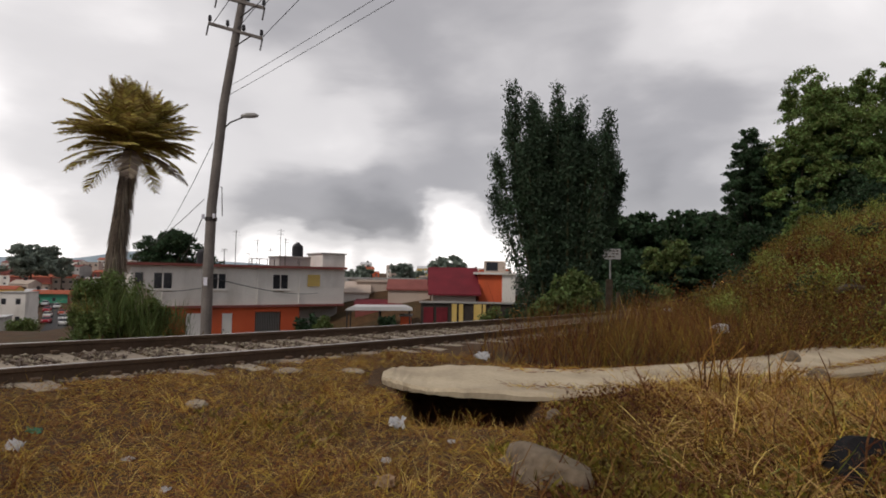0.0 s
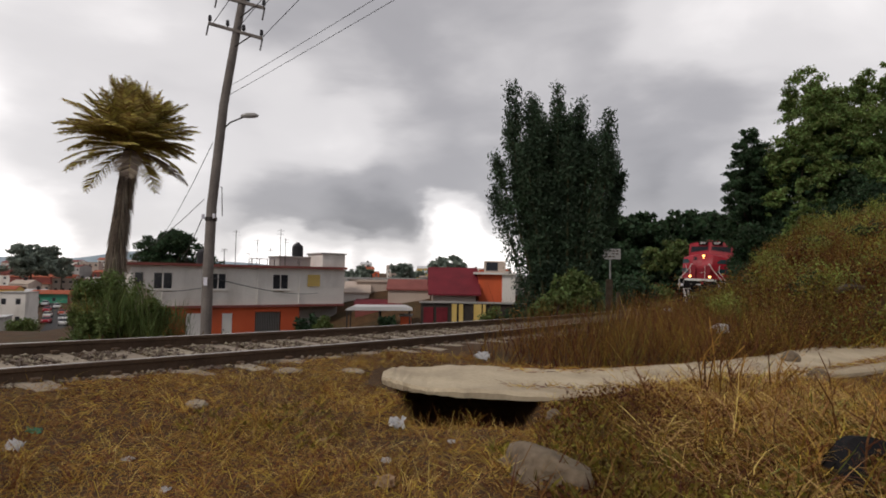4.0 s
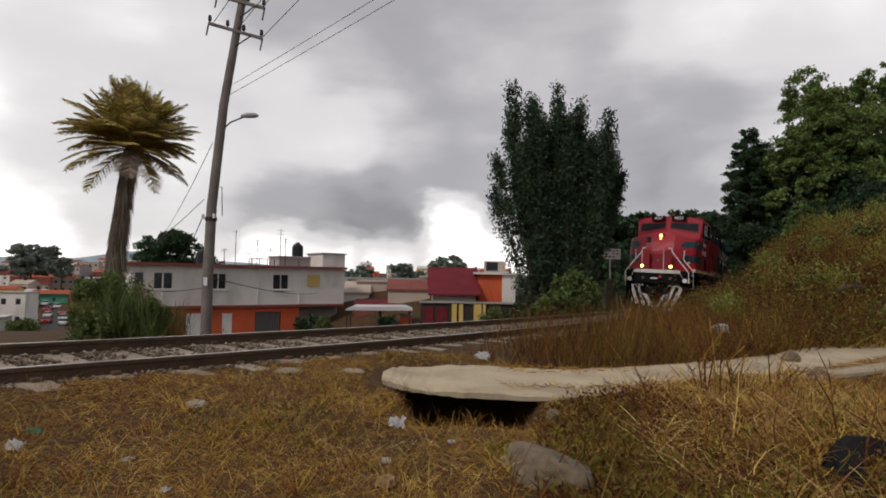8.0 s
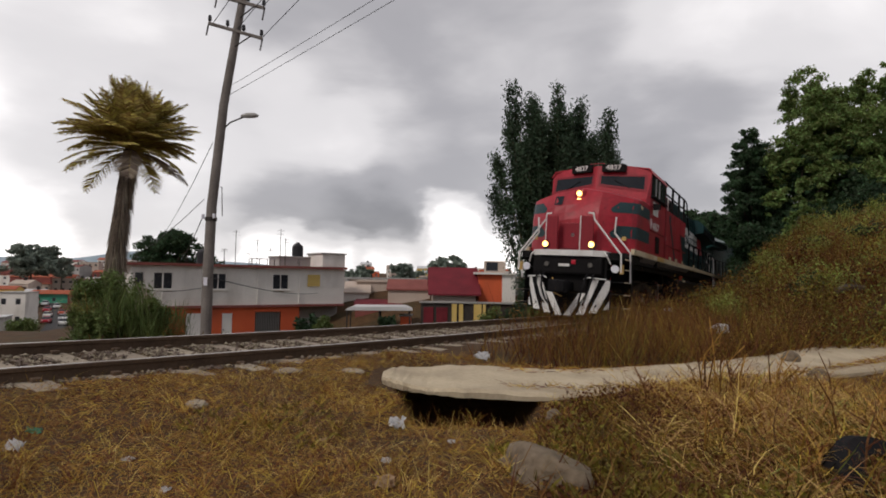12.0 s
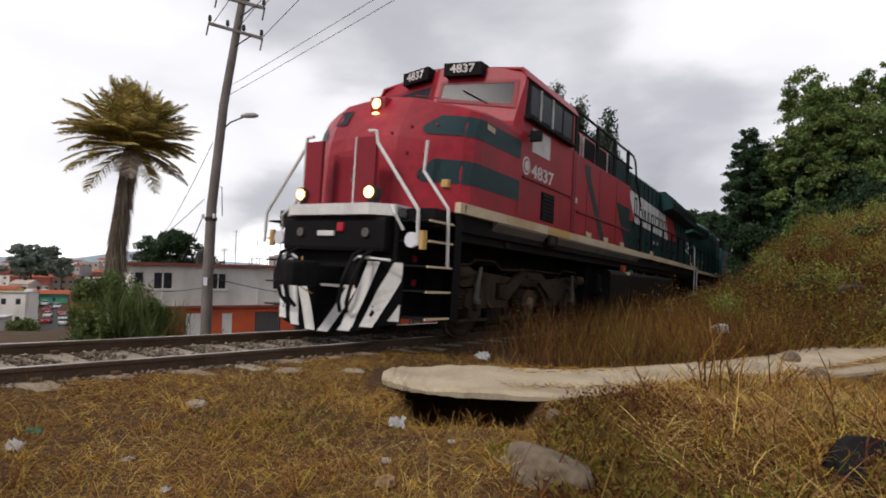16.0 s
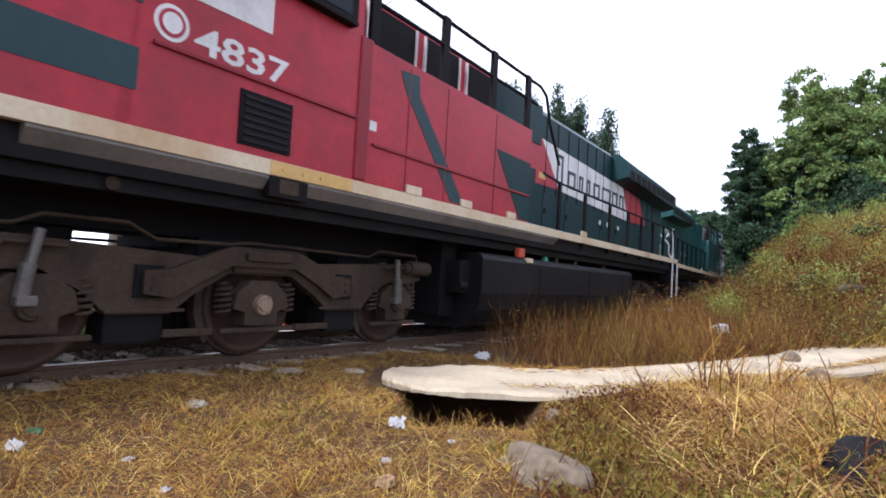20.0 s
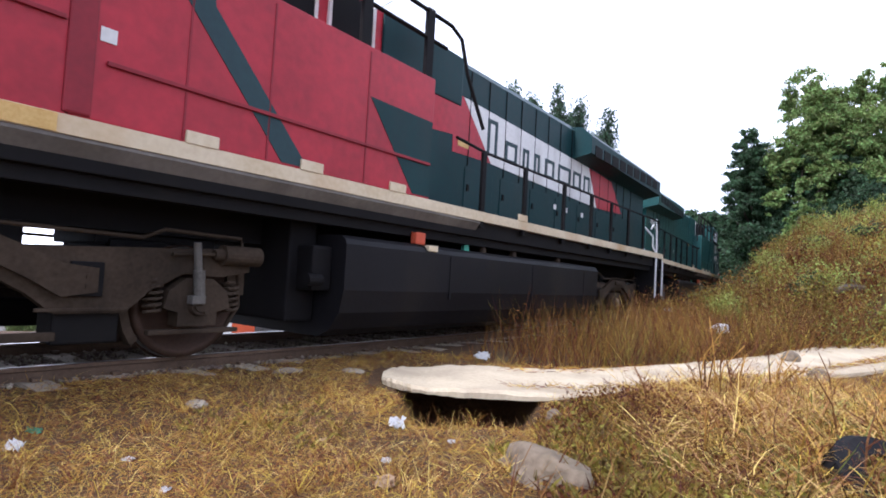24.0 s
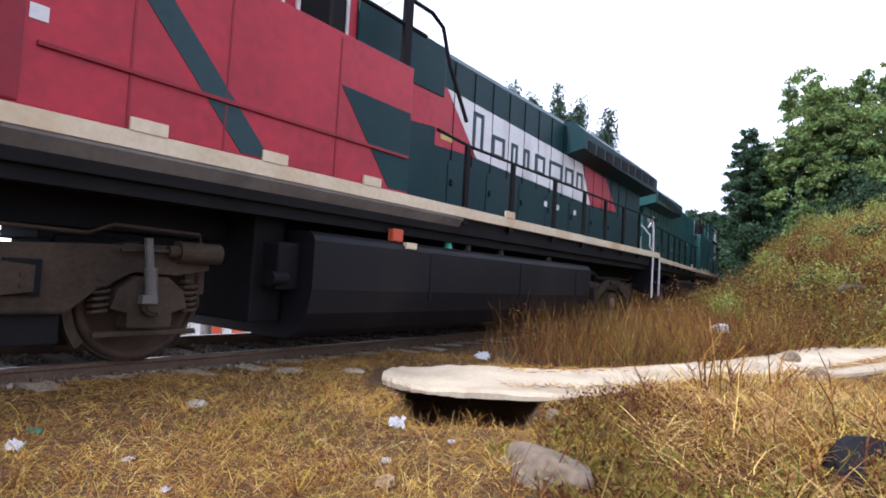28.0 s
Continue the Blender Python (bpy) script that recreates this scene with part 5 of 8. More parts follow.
        P("rear_handrail", one(tube, [(-21.1, side * 1.49, 0.7), (-21.1, side * 1.49, 1.9), (-21.16, side * 1.46, 2.75), (-21.34, side * 1.4, 2.9), (-21.5, side * 1.36, 2.75)], 0.026, 7), "white", root, "white rear handrail")
        P("rear_handrail", one(tube, [(-21.74, side * 1.49, 0.75), (-21.74, side * 1.49, 1.7), (-21.74, side * 1.2, 2.15), (-21.74, side * 1.2, 2.45), (-21.74, side * 0.85, 2.85)], 0.026, 7), "white", root, "white rear handrail")
    if not lit:
        for side in (1, -1):
            turn = Euler((radians(90), 0, 0 if side < 0 else radians(180))).to_matrix().to_4x4()
            lettering("number", number, 0.3, Matrix.Translation((-20.1, side * 1.125, 3.1)) @ turn, "white", hood, "white fleet number", 0.8)
    # fuel tank
    bm = bmesh.new()
    prism(bm, [(-1.12, 0.17), (-1.3, 0.26), (-1.44, 0.46), (-1.5, 0.72), (-1.5, 1.24), (-1.47, 1.3), (-1.41, 1.34), (1.41, 1.34), (1.47, 1.3), (1.5, 1.24), (1.5, 0.72), (1.44, 0.46), (1.3, 0.26), (1.12, 0.17)], "x", -16.75, -9.15)
    tank = P("fuel_tank", bm, "tank", root, "long grey-black fuel tank")
    for side in (1, -1):
        bm = bmesh.new()
        box(bm, -9.14, -8.85, *sorted((side * 0.9, side * 1.3)), 0.7, 1.2, 0.03)
        rod(bm, (-8.95, side * 1.32, 0.82), (-8.75, side * 1.32, 0.82), 0.07, None, 12)
        P("tank_fitting", bm, "black", tank)
        bm = bmesh.new()
        box(bm, -10.65, -10.45, *sorted((side * 1.35, side * 1.45)), 1.34, 1.5, 0.02)
        P("emergency_valve", bm, "orange_red", tank, "orange fuel cut-off")
        bm = bmesh.new()
        box(bm, -10.85, -10.65, *sorted((side * 1.44, side * 1.52)), 1.26, 1.34, 0.01)
        P("tank_label", bm, "cream", tank)
        for u, m in ((-11.9, "plastic_green"), (-12.4, "grime"), (-13.4, "grime"), (-15.2, "grime")):
            bm = bmesh.new()
            rod(bm, (u, side * 1.25, 1.33), (u, side * 1.25, 1.45), 0.07, 0.05, 12)
            P("filler_cap", bm, m, tank)
        for u in (-11.2, -13.7, -16.0):
            bm = bmesh.new()
            box(bm, u - 0.02, u + 0.02, *sorted((side * 1.498, side * 1.508)), 0.62, 1.22)
            P("tank_weld", bm, "tank", tank)
    bm = bmesh.new()
    box(bm, -9.12, -8.72, -1.05, 1.05, 0.34, 1.5, 0.03)
    P("air_reservoir_box", bm, "black")
    build_truck(root, AXLES_FRONT, 1)
    build_truck(root, AXLES_REAR, -1)
    return root


START = Matrix.Translation((0, 0, 0))
loco_a = build_loco(("red", "green", "stripe", "white"), "4837", True, START, "red and dark green diesel locomotive with striped plough on the track", True)
loco_b = build_loco(("green_light", "green_light", "green", "green_light"), "4437", False, START, "green diesel locomotive coupled behind the leading engine", False)


# ---------------------------------------------------------------- plants
def strips(name, root, tip_way, length, width, sag, mat, parent=None, label="", seed=0, kind="stuff", category=""):
    """Many narrow blades as one mesh: roots, directions, lengths, widths and how far they bow."""
    rnd = np.random.RandomState(seed)
    n = len(root)
    way = tip_way / np.linalg.norm(tip_way, axis=1, keepdims=True)
    side = np.cross(way, rnd.normal(size=(n, 3)))
    side /= np.linalg.norm(side, axis=1, keepdims=True) + 1e-9
    L, w = length[:, None], width[:, None] / 2
    down = np.array([0, 0, -1.0])[None] * (sag * length)[:, None]
    mid = root + way * L * 0.55 + down * 0.25
    tip = root + way * L + down
    v = np.stack([root - side * w, root + side * w, mid + side * w * 0.8, mid - side * w * 0.8, tip], axis=1).reshape(-1, 3)
    k = np.arange(n) * 5
    quads = np.stack([k, k + 1, k + 2, k + 3], axis=1)
    tris = np.stack([k + 3, k + 2, k + 4], axis=1)
    return tagged(sheet(name, v, quads.tolist() + tris.tolist(), mat, parent, label), category=category, kind=kind)


def leaves(name, centres, size, mat, parent, seed, droop=0.0, long=1.7, label=""):
    """A crown: many small leaf faces at the given places, as one mesh."""
    rnd = np.random.RandomState(seed)
    n = len(centres)
    a = rnd.normal(size=(n, 3))
    a[:, 2] -= droop
    a /= np.linalg.norm(a, axis=1, keepdims=True)
    b = np.cross(a, rnd.normal(size=(n, 3)))
    b /= np.linalg.norm(b, axis=1, keepdims=True) + 1e-9
    s = size * rnd.uniform(0.6, 1.3, (n, 1))
    v = np.stack([centres - a * s * long / 2, centres + b * s * 0.5, centres + a * s * long / 2, centres - b * s * 0.5], axis=1).reshape(-1, 3)
    k = np.arange(n) * 4
    return sheet(name, v, np.stack([k, k + 1, k + 2, k + 3], axis=1).tolist(), mat, parent, label)


def in_blobs(blobs, n, seed, hollow=0.45):
    rnd = np.random.RandomState(seed)
    vol = np.array([r[0] * r[1] * r[2] for _, r in blobs]) ** 0.75
    pick = rnd.choice(len(blobs), n, p=vol / vol.sum())
    c = np.array([b[0] for b in blobs])[pick]
    r = np.array([b[1] for b in blobs])[pick]
    d = rnd.normal(size=(n, 3))
    d /= np.linalg.norm(d, axis=1, keepdims=True)
    rad = (hollow + (1 - hollow) * rnd.rand(n, 1) ** 0.7) * (1 + 0.12 * rnd.normal(size=(n, 1)))
    return c + d * r * rad


def crown_blobs(cx, cy, z0, z1, half, count, seed, lean=0.0, small=0.32):
    """Clumps that make up an uneven crown between two heights."""
    rnd = np.random.RandomState(seed)
    out = []
    for i in range(count):
        f = rnd.rand()
        wide = half * (0.3 + 0.9 * math.sin(math.pi * (0.18 + 0.72 * f)) ** 1.2) * 0.85
        a, rr = rnd.uniform(0, 6.28), math.sqrt(rnd.rand()) * wide
        r = half * rnd.uniform(small * 0.7, small * 1.35)
        out.append(((cx + rr * math.cos(a) + lean * f, cy + rr * math.sin(a), z0 + (z1 - z0 - r) * f + r * 0.3), (r, r, r * rnd.uniform(0.9, 1.4))))
    return out


def sprays(z0, z1, half, count, seed, lean=0.0):
    """Small flat sprays of leaves on an uneven crown: a few leading shoots, shoulders and hollows between them."""
    rnd = np.random.RandomState(seed)
    lumps = rnd.uniform(0, 6.28, (4, 2))
    leaders = [(0.0, 0.0, 1.0)] + [(rnd.uniform(0.3, 0.75) * math.cos(a), rnd.uniform(0.3, 0.75) * math.sin(a), rnd.uniform(0.74, 0.97)) for a in rnd.uniform(0, 6.28, 5)]
    out = []
    for i in range(count):
        lx, ly, tall = leaders[i % 3] if i % 2 else leaders[rnd.randint(6)]
        f = rnd.rand() ** 0.85
        wide = half * math.sin(math.pi * (0.2 + 0.68 * f)) ** 0.75 * (1.12 - 0.3 * f)
        a = rnd.uniform(0, 6.28)
        lump = 1 + 0.28 * math.sin(2 * a + 5 * f + lumps[0, 0]) + 0.2 * math.sin(3 * a - 9 * f + lumps[1, 0]) + 0.14 * math.sin(17 * f + lumps[2, 0])
        rr = math.sqrt(rnd.uniform(0.12, 1.0)) * wide * lump * 0.8
        r = half * rnd.uniform(0.07, 0.19)
        z = z0 + (z1 - z0) * tall * f
        out.append(((lx * half * f + rr * math.cos(a) + lean * f, ly * half * f + rr * math.sin(a), z - r * 0.5), (r * 1.25, r * 1.25, r * rnd.uniform(0.55, 0.95))))
    return out


def tree(x, y, top, half, low, mat, seed, count=34, n=9000, size=0.2, label="broad-leaved tree with a dense uneven crown", lean=0.0, trunk=0.22, name="tree", second=None, group=""):
    z = height(x, y) - 0.1
    ob = empty(name, pose(x, y, z), label, name if name in ("bush",) else "tree", group)
    rnd = random.Random(seed)
    blobs = sprays(low - z, top - z, half, count * 4, seed, lean)
    bm = bmesh.new()
    fork = (low - z) + (top - low) * 0.25
    tube(bm, [(0, 0, 0), (0.06, 0.02, fork * 0.5), (lean * 0.2, 0.05, fork)], [trunk * 1.25, trunk, trunk * 0.75], 9)
    part("trunk", bm, "bark", ob)
    for i in range(6):
        c = blobs[rnd.randrange(len(blobs))][0]
        bm = bmesh.new()
        tube(bm, [(lean * 0.2, 0.05, fork * rnd.uniform(0.75, 0.98)), (c[0] * 0.45, c[1] * 0.45, (fork + c[2]) / 2 + 0.1), c], [trunk * 0.5, trunk * 0.32, trunk * 0.12], 6)
        part("limb", bm, "bark", ob)
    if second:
        # light and shade by colour: upper sprays take mat, lower ones the darker second
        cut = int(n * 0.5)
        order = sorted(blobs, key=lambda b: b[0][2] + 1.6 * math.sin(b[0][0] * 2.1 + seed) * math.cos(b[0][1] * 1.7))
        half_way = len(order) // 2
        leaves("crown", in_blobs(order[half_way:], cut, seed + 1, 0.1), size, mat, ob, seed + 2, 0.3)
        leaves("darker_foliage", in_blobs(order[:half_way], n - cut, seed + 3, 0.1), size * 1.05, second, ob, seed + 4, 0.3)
    else:
        leaves("crown", in_blobs(blobs, n, seed + 1, 0.1), size, mat, ob, seed + 2, 0.3)
    return ob


def bush(x, y, half, tall, mat, seed, n=2500, size=0.13, label="leafy green bush beyond the track", count=14, top=None):
    z = height(x, y) - 0.05
    tall = tall if top is None else top - z
    ob = empty("bush", pose(x, y, z), label, "bush")
    rnd = random.Random(seed)
    blobs = crown_blobs(0, 0, 0.0, tall, half, count, seed, 0, 0.42)
    for i in range(4):
        c = blobs[i][0]
        part("stem", one(tube, [(0, 0, 0), (c[0] * 0.5, c[1] * 0.5, c[2] * 0.6), c], [0.05, 0.035, 0.015], 5), "bark", ob)
    leaves("foliage", in_blobs(blobs, n, seed, 0.3), size, mat, ob, seed + 1)
    return ob


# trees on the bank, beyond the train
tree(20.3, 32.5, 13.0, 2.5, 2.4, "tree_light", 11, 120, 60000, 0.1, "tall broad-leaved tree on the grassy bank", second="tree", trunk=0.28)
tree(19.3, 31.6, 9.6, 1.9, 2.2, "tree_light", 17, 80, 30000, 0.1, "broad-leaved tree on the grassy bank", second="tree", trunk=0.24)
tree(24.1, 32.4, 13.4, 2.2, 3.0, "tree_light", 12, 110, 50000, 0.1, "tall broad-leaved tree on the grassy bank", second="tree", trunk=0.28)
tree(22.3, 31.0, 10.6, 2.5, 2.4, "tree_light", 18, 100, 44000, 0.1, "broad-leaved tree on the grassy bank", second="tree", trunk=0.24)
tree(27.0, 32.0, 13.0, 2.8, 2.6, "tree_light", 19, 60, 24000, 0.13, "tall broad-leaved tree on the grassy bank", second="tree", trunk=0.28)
tree(18.0, 33.8, 9.9, 1.75, 1.4, "tree", 13, 110, 46000, 0.1, "dark tree at the edge of the bank beside the track", trunk=0.2)
tree(19.4, 35.2, 8.4, 2.2, 1.0, "tree", 20, 80, 24000, 0.12, "dark tree at the edge of the bank beside the track", trunk=0.2)
tree(30.0, 33.0, 12.5, 3.2, 3.0, "tree", 15, 30, 8000, 0.22, "tall broad-leaved tree on the grassy bank")
tree(16.9, 27.8, 5.6, 0.8, 3.0, "tree_light", 16, 9, 2500, 0.12, "pale young sapling at the top of the bank", trunk=0.05)
for i, (bx, by, hf, tp) in enumerate(((16.6, 30.5, 1.2, 3.9), (18.6, 29.5, 1.5, 4.9), (20.6, 27.6, 1.6, 5.6), (17.4, 33.0, 1.0, 3.4), (22.6, 26.5, 1.6, 6.0))):
    bush(bx, by, hf, 1, "tree", 130 + i, 6000, 0.1, "dark bush under the trees on the bank", 18, tp)
# trees beyond the line in the distance
tree(20.4, 60.0, 8.0, 4.4, 0.5, "tree", 21, 48, 16000, 0.3, "dark distant tree behind the curve of the track")
tree(25.3, 61.0, 8.5, 4.6, 0.5, "tree", 22, 48, 16000, 0.3, "dark distant tree behind the curve of the track")
tree(31.0, 66.0, 8.8, 5.0, 0.5, "tree", 23, 48, 16000, 0.3, "dark distant tree behind the curve of the track")
tree(16.8, 58.0, 5.4, 3.4, 0.3, "tree", 24, 36, 11000, 0.26, "dark distant tree behind the curve of the track")
tree(20.8, 52.0, 4.6, 3.0, 0.2, "bush", 25, 34, 11000, 0.2, "lower green tree in front of darker trees", second="tree")
tree(37.0, 72.0, 9.5, 5.0, 0.5, "tree", 26, 30, 7000, 0.34, "dark distant tree behind the curve of the track")
tree(44.0, 62.0, 10.5, 5.0, 1.5, "tree", 27, 30, 7000, 0.34, "dark distant tree above the bank")
tree(38.0, 50.0, 11.5, 4.5, 2.0, "tree", 28, 30, 8000, 0.3, "dark tree above the bank")
bush(17.2, 49.5, 1.6, 2.2, "bush", 31, 2500, 0.18)
for i, (bx, by, hf, tp) in enumerate(((15.2, 56.0, 2.4, 3.0), (18.4, 55.0, 2.4, 3.4), (22.5, 56.0, 2.6, 4.0), (26.0, 55.5, 2.8, 4.6), (29.5, 58.0, 3.0, 5.0), (24.0, 51.0, 2.4, 3.6))):
    bush(bx, by, hf, 1, "tree", 230 + i, 9000, 0.2, "dark thicket under the distant trees", 22, tp)
bush(15.0, 46.0, 1.5, 1.9, "tree", 32, 2500, 0.18)
bush(12.4, 42.0, 1.5, 1.7, "tree", 33, 2500, 0.16)
bush(9.6, 37.0, 1.6, 1.8, "tree", 34, 2500, 0.16)
bush(11.6, 34.5, 1.0, 1.5, "tree", 35, 1500, 0.14)
bush(4.5, 23.4, 0.8, 1.2, "bush", 36, 2500, 0.12, "leafy green bush at the foot of the bamboo")
bush(5.7, 24.4, 0.9, 1.9, "bush", 37, 2000, 0.12, "leafy green bush at the foot of the bamboo")
bush(3.4, 24.5, 1.1, 1.2, "tree", 38, 2000, 0.12, "dark low bush at the foot of the bamboo")


def bamboo():
    x, y = 5.3, 26.6
    z = height(x, y) - 0.1
    ob = empty("bamboo_clump", pose(x, y, z), "tall dense bamboo clump with feathery drooping tops", "bamboo")
    rnd = random.Random(8)
    tops = [(-3.0, 6.8), (-2.35, 9.0), (-2.3, 9.9), (-1.35, 9.8), (-1.2, 9.4), (-0.3, 9.9), (-0.2, 9.3), (0.8, 9.2), (1.0, 9.5), (1.95, 8.7), (1.85, 8.2), (2.5, 6.9), (2.6, 5.9), (2.7, 6.2), (2.0, 7.0), (-2.2, 8.4), (-2.9, 5.6), (2.3, 4.6), (-0.3, 8.4), (-1.3, 8.2), (0.9, 8.0)]
    blobs = []
    for i in range(64):
        dx, top = tops[i % len(tops)] if i < 21 else (rnd.uniform(-2.3, 1.9), rnd.uniform(5.0, 8.9))
        dy = rnd.uniform(-1.4, 1.4)
        top = top - z - 0.55
        foot = (dx * 0.3 + rnd.uniform(-0.3, 0.3), dy * 0.5, 0)
        pts = [foot, (foot[0] + (dx - foot[0]) * 0.45, dy * 0.7, top * 0.5), (foot[0] + (dx - foot[0]) * 0.85, dy * 0.9, top * 0.86), (dx, dy, top)]
        part("culm", one(tube, pts, [0.055, 0.045, 0.025, 0.008], 6), "culm", ob)
        for k in range(9):
            f = 0.1 + 0.9 * k / 8
            j = min(int(f * 3), 2)
            g = f * 3 - j
            c = [pts[j][a] * (1 - g) + pts[j + 1][a] * g for a in range(3)]
            r = (0.5 if f < 0.7 else 0.5 - 0.35 * (f - 0.7)) * rnd.uniform(0.8, 1.25)
            blobs.append((tuple(c), (r, r, r * 1.25)))
    leaves("foliage", in_blobs(blobs, 150000, 9, 0.05), 0.062, "bamboo", ob, 10, 0.7, 3.4)
    # a sparse side spray
    spray = []
    for i in range(34):
        w = rnd.choice((-1, 1, 1))
        out, up = rnd.uniform(0.0, 1.0), rnd.uniform(3.0, 5.9)
        spray.append(((w * (1.5 + 0.18 * up + 0.55 * out) * (1.0 if w > 0 else 0.98), rnd.uniform(-0.6, 0.6), up + 0.4 * out - z), (0.3, 0.25, 0.16)))
    leaves("side_spray", in_blobs(spray, 1500, 19, 0.1), 0.07, "bamboo", ob, 20, 0.6, 3.0)
    return ob


bamboo()


def palm():
    x, y = -12.6, 22.0
    z = height(x, y) - 0.1
    ob = empty("palm_tree", pose(x, y, z), "date palm with a yellow-green crown and grey skirted trunk", "palm")
    rnd = random.Random(14)
    h = 5.55 - z
    bend = [(0, 0, 0), (0.05, 0, h * 0.35), (0.3, 0, h * 0.7), (0.62, 0, h)]
    part("trunk", one(tube, bend, [0.36, 0.25, 0.17, 0.24], 12), "palm_bark", ob)
    base = Vector((0.66, 0, h))
    # hanging dead leaves round the trunk
    skirt_root, skirt_way, skirt_len = [], [], []
    for i in range(3200):
        f = rnd.uniform(0.25, 1.02)
        a = rnd.uniform(0, 6.28)
        k = min(int(f * 3), 2)
        g = min(f * 3 - k, 1)
        p = Vector(bend[k]).lerp(Vector(bend[min(k + 1, 3)]), g)
        r = 0.14 + 0.3 * (1 - f) ** 1.5
        skirt_root.append((p.x + r * math.cos(a), p.y + r * math.sin(a), p.z + 0.1))
        skirt_way.append((math.cos(a) * 0.22, math.sin(a) * 0.22, -1))
        skirt_len.append(rnd.uniform(0.35, 1.1))
    strips("dead_leaf_skirt", np.array(skirt_root), np.array(skirt_way), np.array(skirt_len), np.full(3200, 0.03), np.full(3200, 0.05), "frond_dry", ob, "grey hanging dead leaves", 3, kind="")
    for i in range(140):
        az = i * 2.399 + rnd.uniform(-0.2, 0.2)
        f = i / 139
        el = radians(rnd.uniform(-22, 8) if i % 12 == 11 else 88 - 64 * f ** 1.1 + rnd.uniform(-7, 7))
        L = rnd.uniform(2.2, 2.75)
        roots, ways, lens = [], [], []
        rach = []
        p, e = base.copy(), el
        steps = 11
        for k in range(steps + 1):
            rach.append(p.copy())
            d = Vector((math.cos(az) * math.cos(e), math.sin(az) * math.cos(e), math.sin(e)))
            if k >= 2:
                lat = Vector((-math.sin(az), math.cos(az), 0))
                upv = d.cross(lat)
                for q in range(5):
                    c = p - d * (L / steps) * q / 5
                    ll = 0.62 * math.sin(math.pi * min(max((k - q / 5) / steps, 0.12), 0.96)) ** 0.6
                    for sgn in (1, -1):
                        w = d * 0.62 + lat * sgn * 0.75 - upv * 0.0 + Vector((0, 0, 0.12))
                        roots.append(c)
                        ways.append(w)
                        lens.append(ll * rnd.uniform(0.85, 1.1))
            p = p + d * (L / steps)
            e -= (0.04 + 0.05 * f) * math.cos(e) if e > -1.3 else 0
        ob_f = strips("frond", np.array([tuple(r) for r in roots]), np.array([tuple(w) for w in ways]), np.array(lens), np.full(len(lens), 0.036), np.full(len(lens), 0.2), "frond_dry" if i % 36 == 35 else "frond", ob, "", i, kind="")
        part("rachis", one(tube, rach[::2], [0.03, 0.026, 0.02, 0.016, 0.012, 0.008], 5), "frond", ob_f)
    return ob


palm()
for i, (bx, by, hf, tl, mt) in enumerate(((-12.05, 19.7, 0.6, 0.6, "bush"), (-11.5, 19.8, 0.9, 1.1, "bush"), (-10.5, 20.0, 0.8, 0.9, "bush"), (-12.0, 21.2, 1.1, 1.1, "bush"), (-9.7, 19.6, 0.6, 0.2, "bush"), (-10.9, 18.4, 0.8, -0.1, "bush"))):
    bush(bx, by, hf, 1, mt, 50 + i, 8000, 0.065, "leafy bush at the foot of the palm tree", 22, tl)

tree(-29.0, 62.0, 5.6, 3.9, 0.0, "tree", 61, 80, 26000, 0.17, "round dark tree behind the white house")
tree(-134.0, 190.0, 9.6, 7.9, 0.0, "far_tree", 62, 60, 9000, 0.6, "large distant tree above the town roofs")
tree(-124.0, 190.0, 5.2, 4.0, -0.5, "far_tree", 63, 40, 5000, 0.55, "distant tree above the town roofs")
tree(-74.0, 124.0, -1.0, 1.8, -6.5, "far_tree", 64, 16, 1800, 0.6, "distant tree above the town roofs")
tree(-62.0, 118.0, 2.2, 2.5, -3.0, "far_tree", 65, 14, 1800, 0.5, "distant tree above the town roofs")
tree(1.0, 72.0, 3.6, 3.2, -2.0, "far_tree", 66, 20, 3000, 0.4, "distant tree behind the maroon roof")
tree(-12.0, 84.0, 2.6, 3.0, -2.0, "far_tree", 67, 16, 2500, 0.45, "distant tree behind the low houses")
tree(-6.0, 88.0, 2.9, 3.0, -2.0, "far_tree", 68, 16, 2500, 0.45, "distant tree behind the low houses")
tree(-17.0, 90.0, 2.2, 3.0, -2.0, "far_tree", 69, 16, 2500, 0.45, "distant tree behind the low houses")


# ---------------------------------------------------------------- grass and weeds
def scatter(n, x0, x1, y0, y1, seed, keep, power=1.0):
    rnd = np.random.RandomState(seed)
    x, y = rnd.uniform(x0, x1, n), y0 + (y1 - y0) * rnd.rand(n) ** power
    s, q = along_across(x, y)
    m = keep(x, y, s, q)
    x, y, s, q = x[m], y[m], s[m], q[m]
    return np.stack([x, y, ground_height(x, y)], axis=1), s, q


def patch(x, y, size, seed, cut):
    return bumps(x, y, size, seed) > cut


def blades(name, root, seed, lo, hi, upright, width, sag, mat, label):
    rnd = np.random.RandomState(seed)
    n = len(root)
    a = rnd.uniform(0, 6.28, n)
    way = np.stack([np.cos(a), np.sin(a), upright[0] + (upright[1] - upright[0]) * rnd.rand(n)], axis=1)
    return strips(name, root, way, rnd.uniform(lo, hi, n), rnd.uniform(width * 0.6, width * 1.3, n), rnd.uniform(0, sag, n), mat, None, label, seed + 1, category="grass")


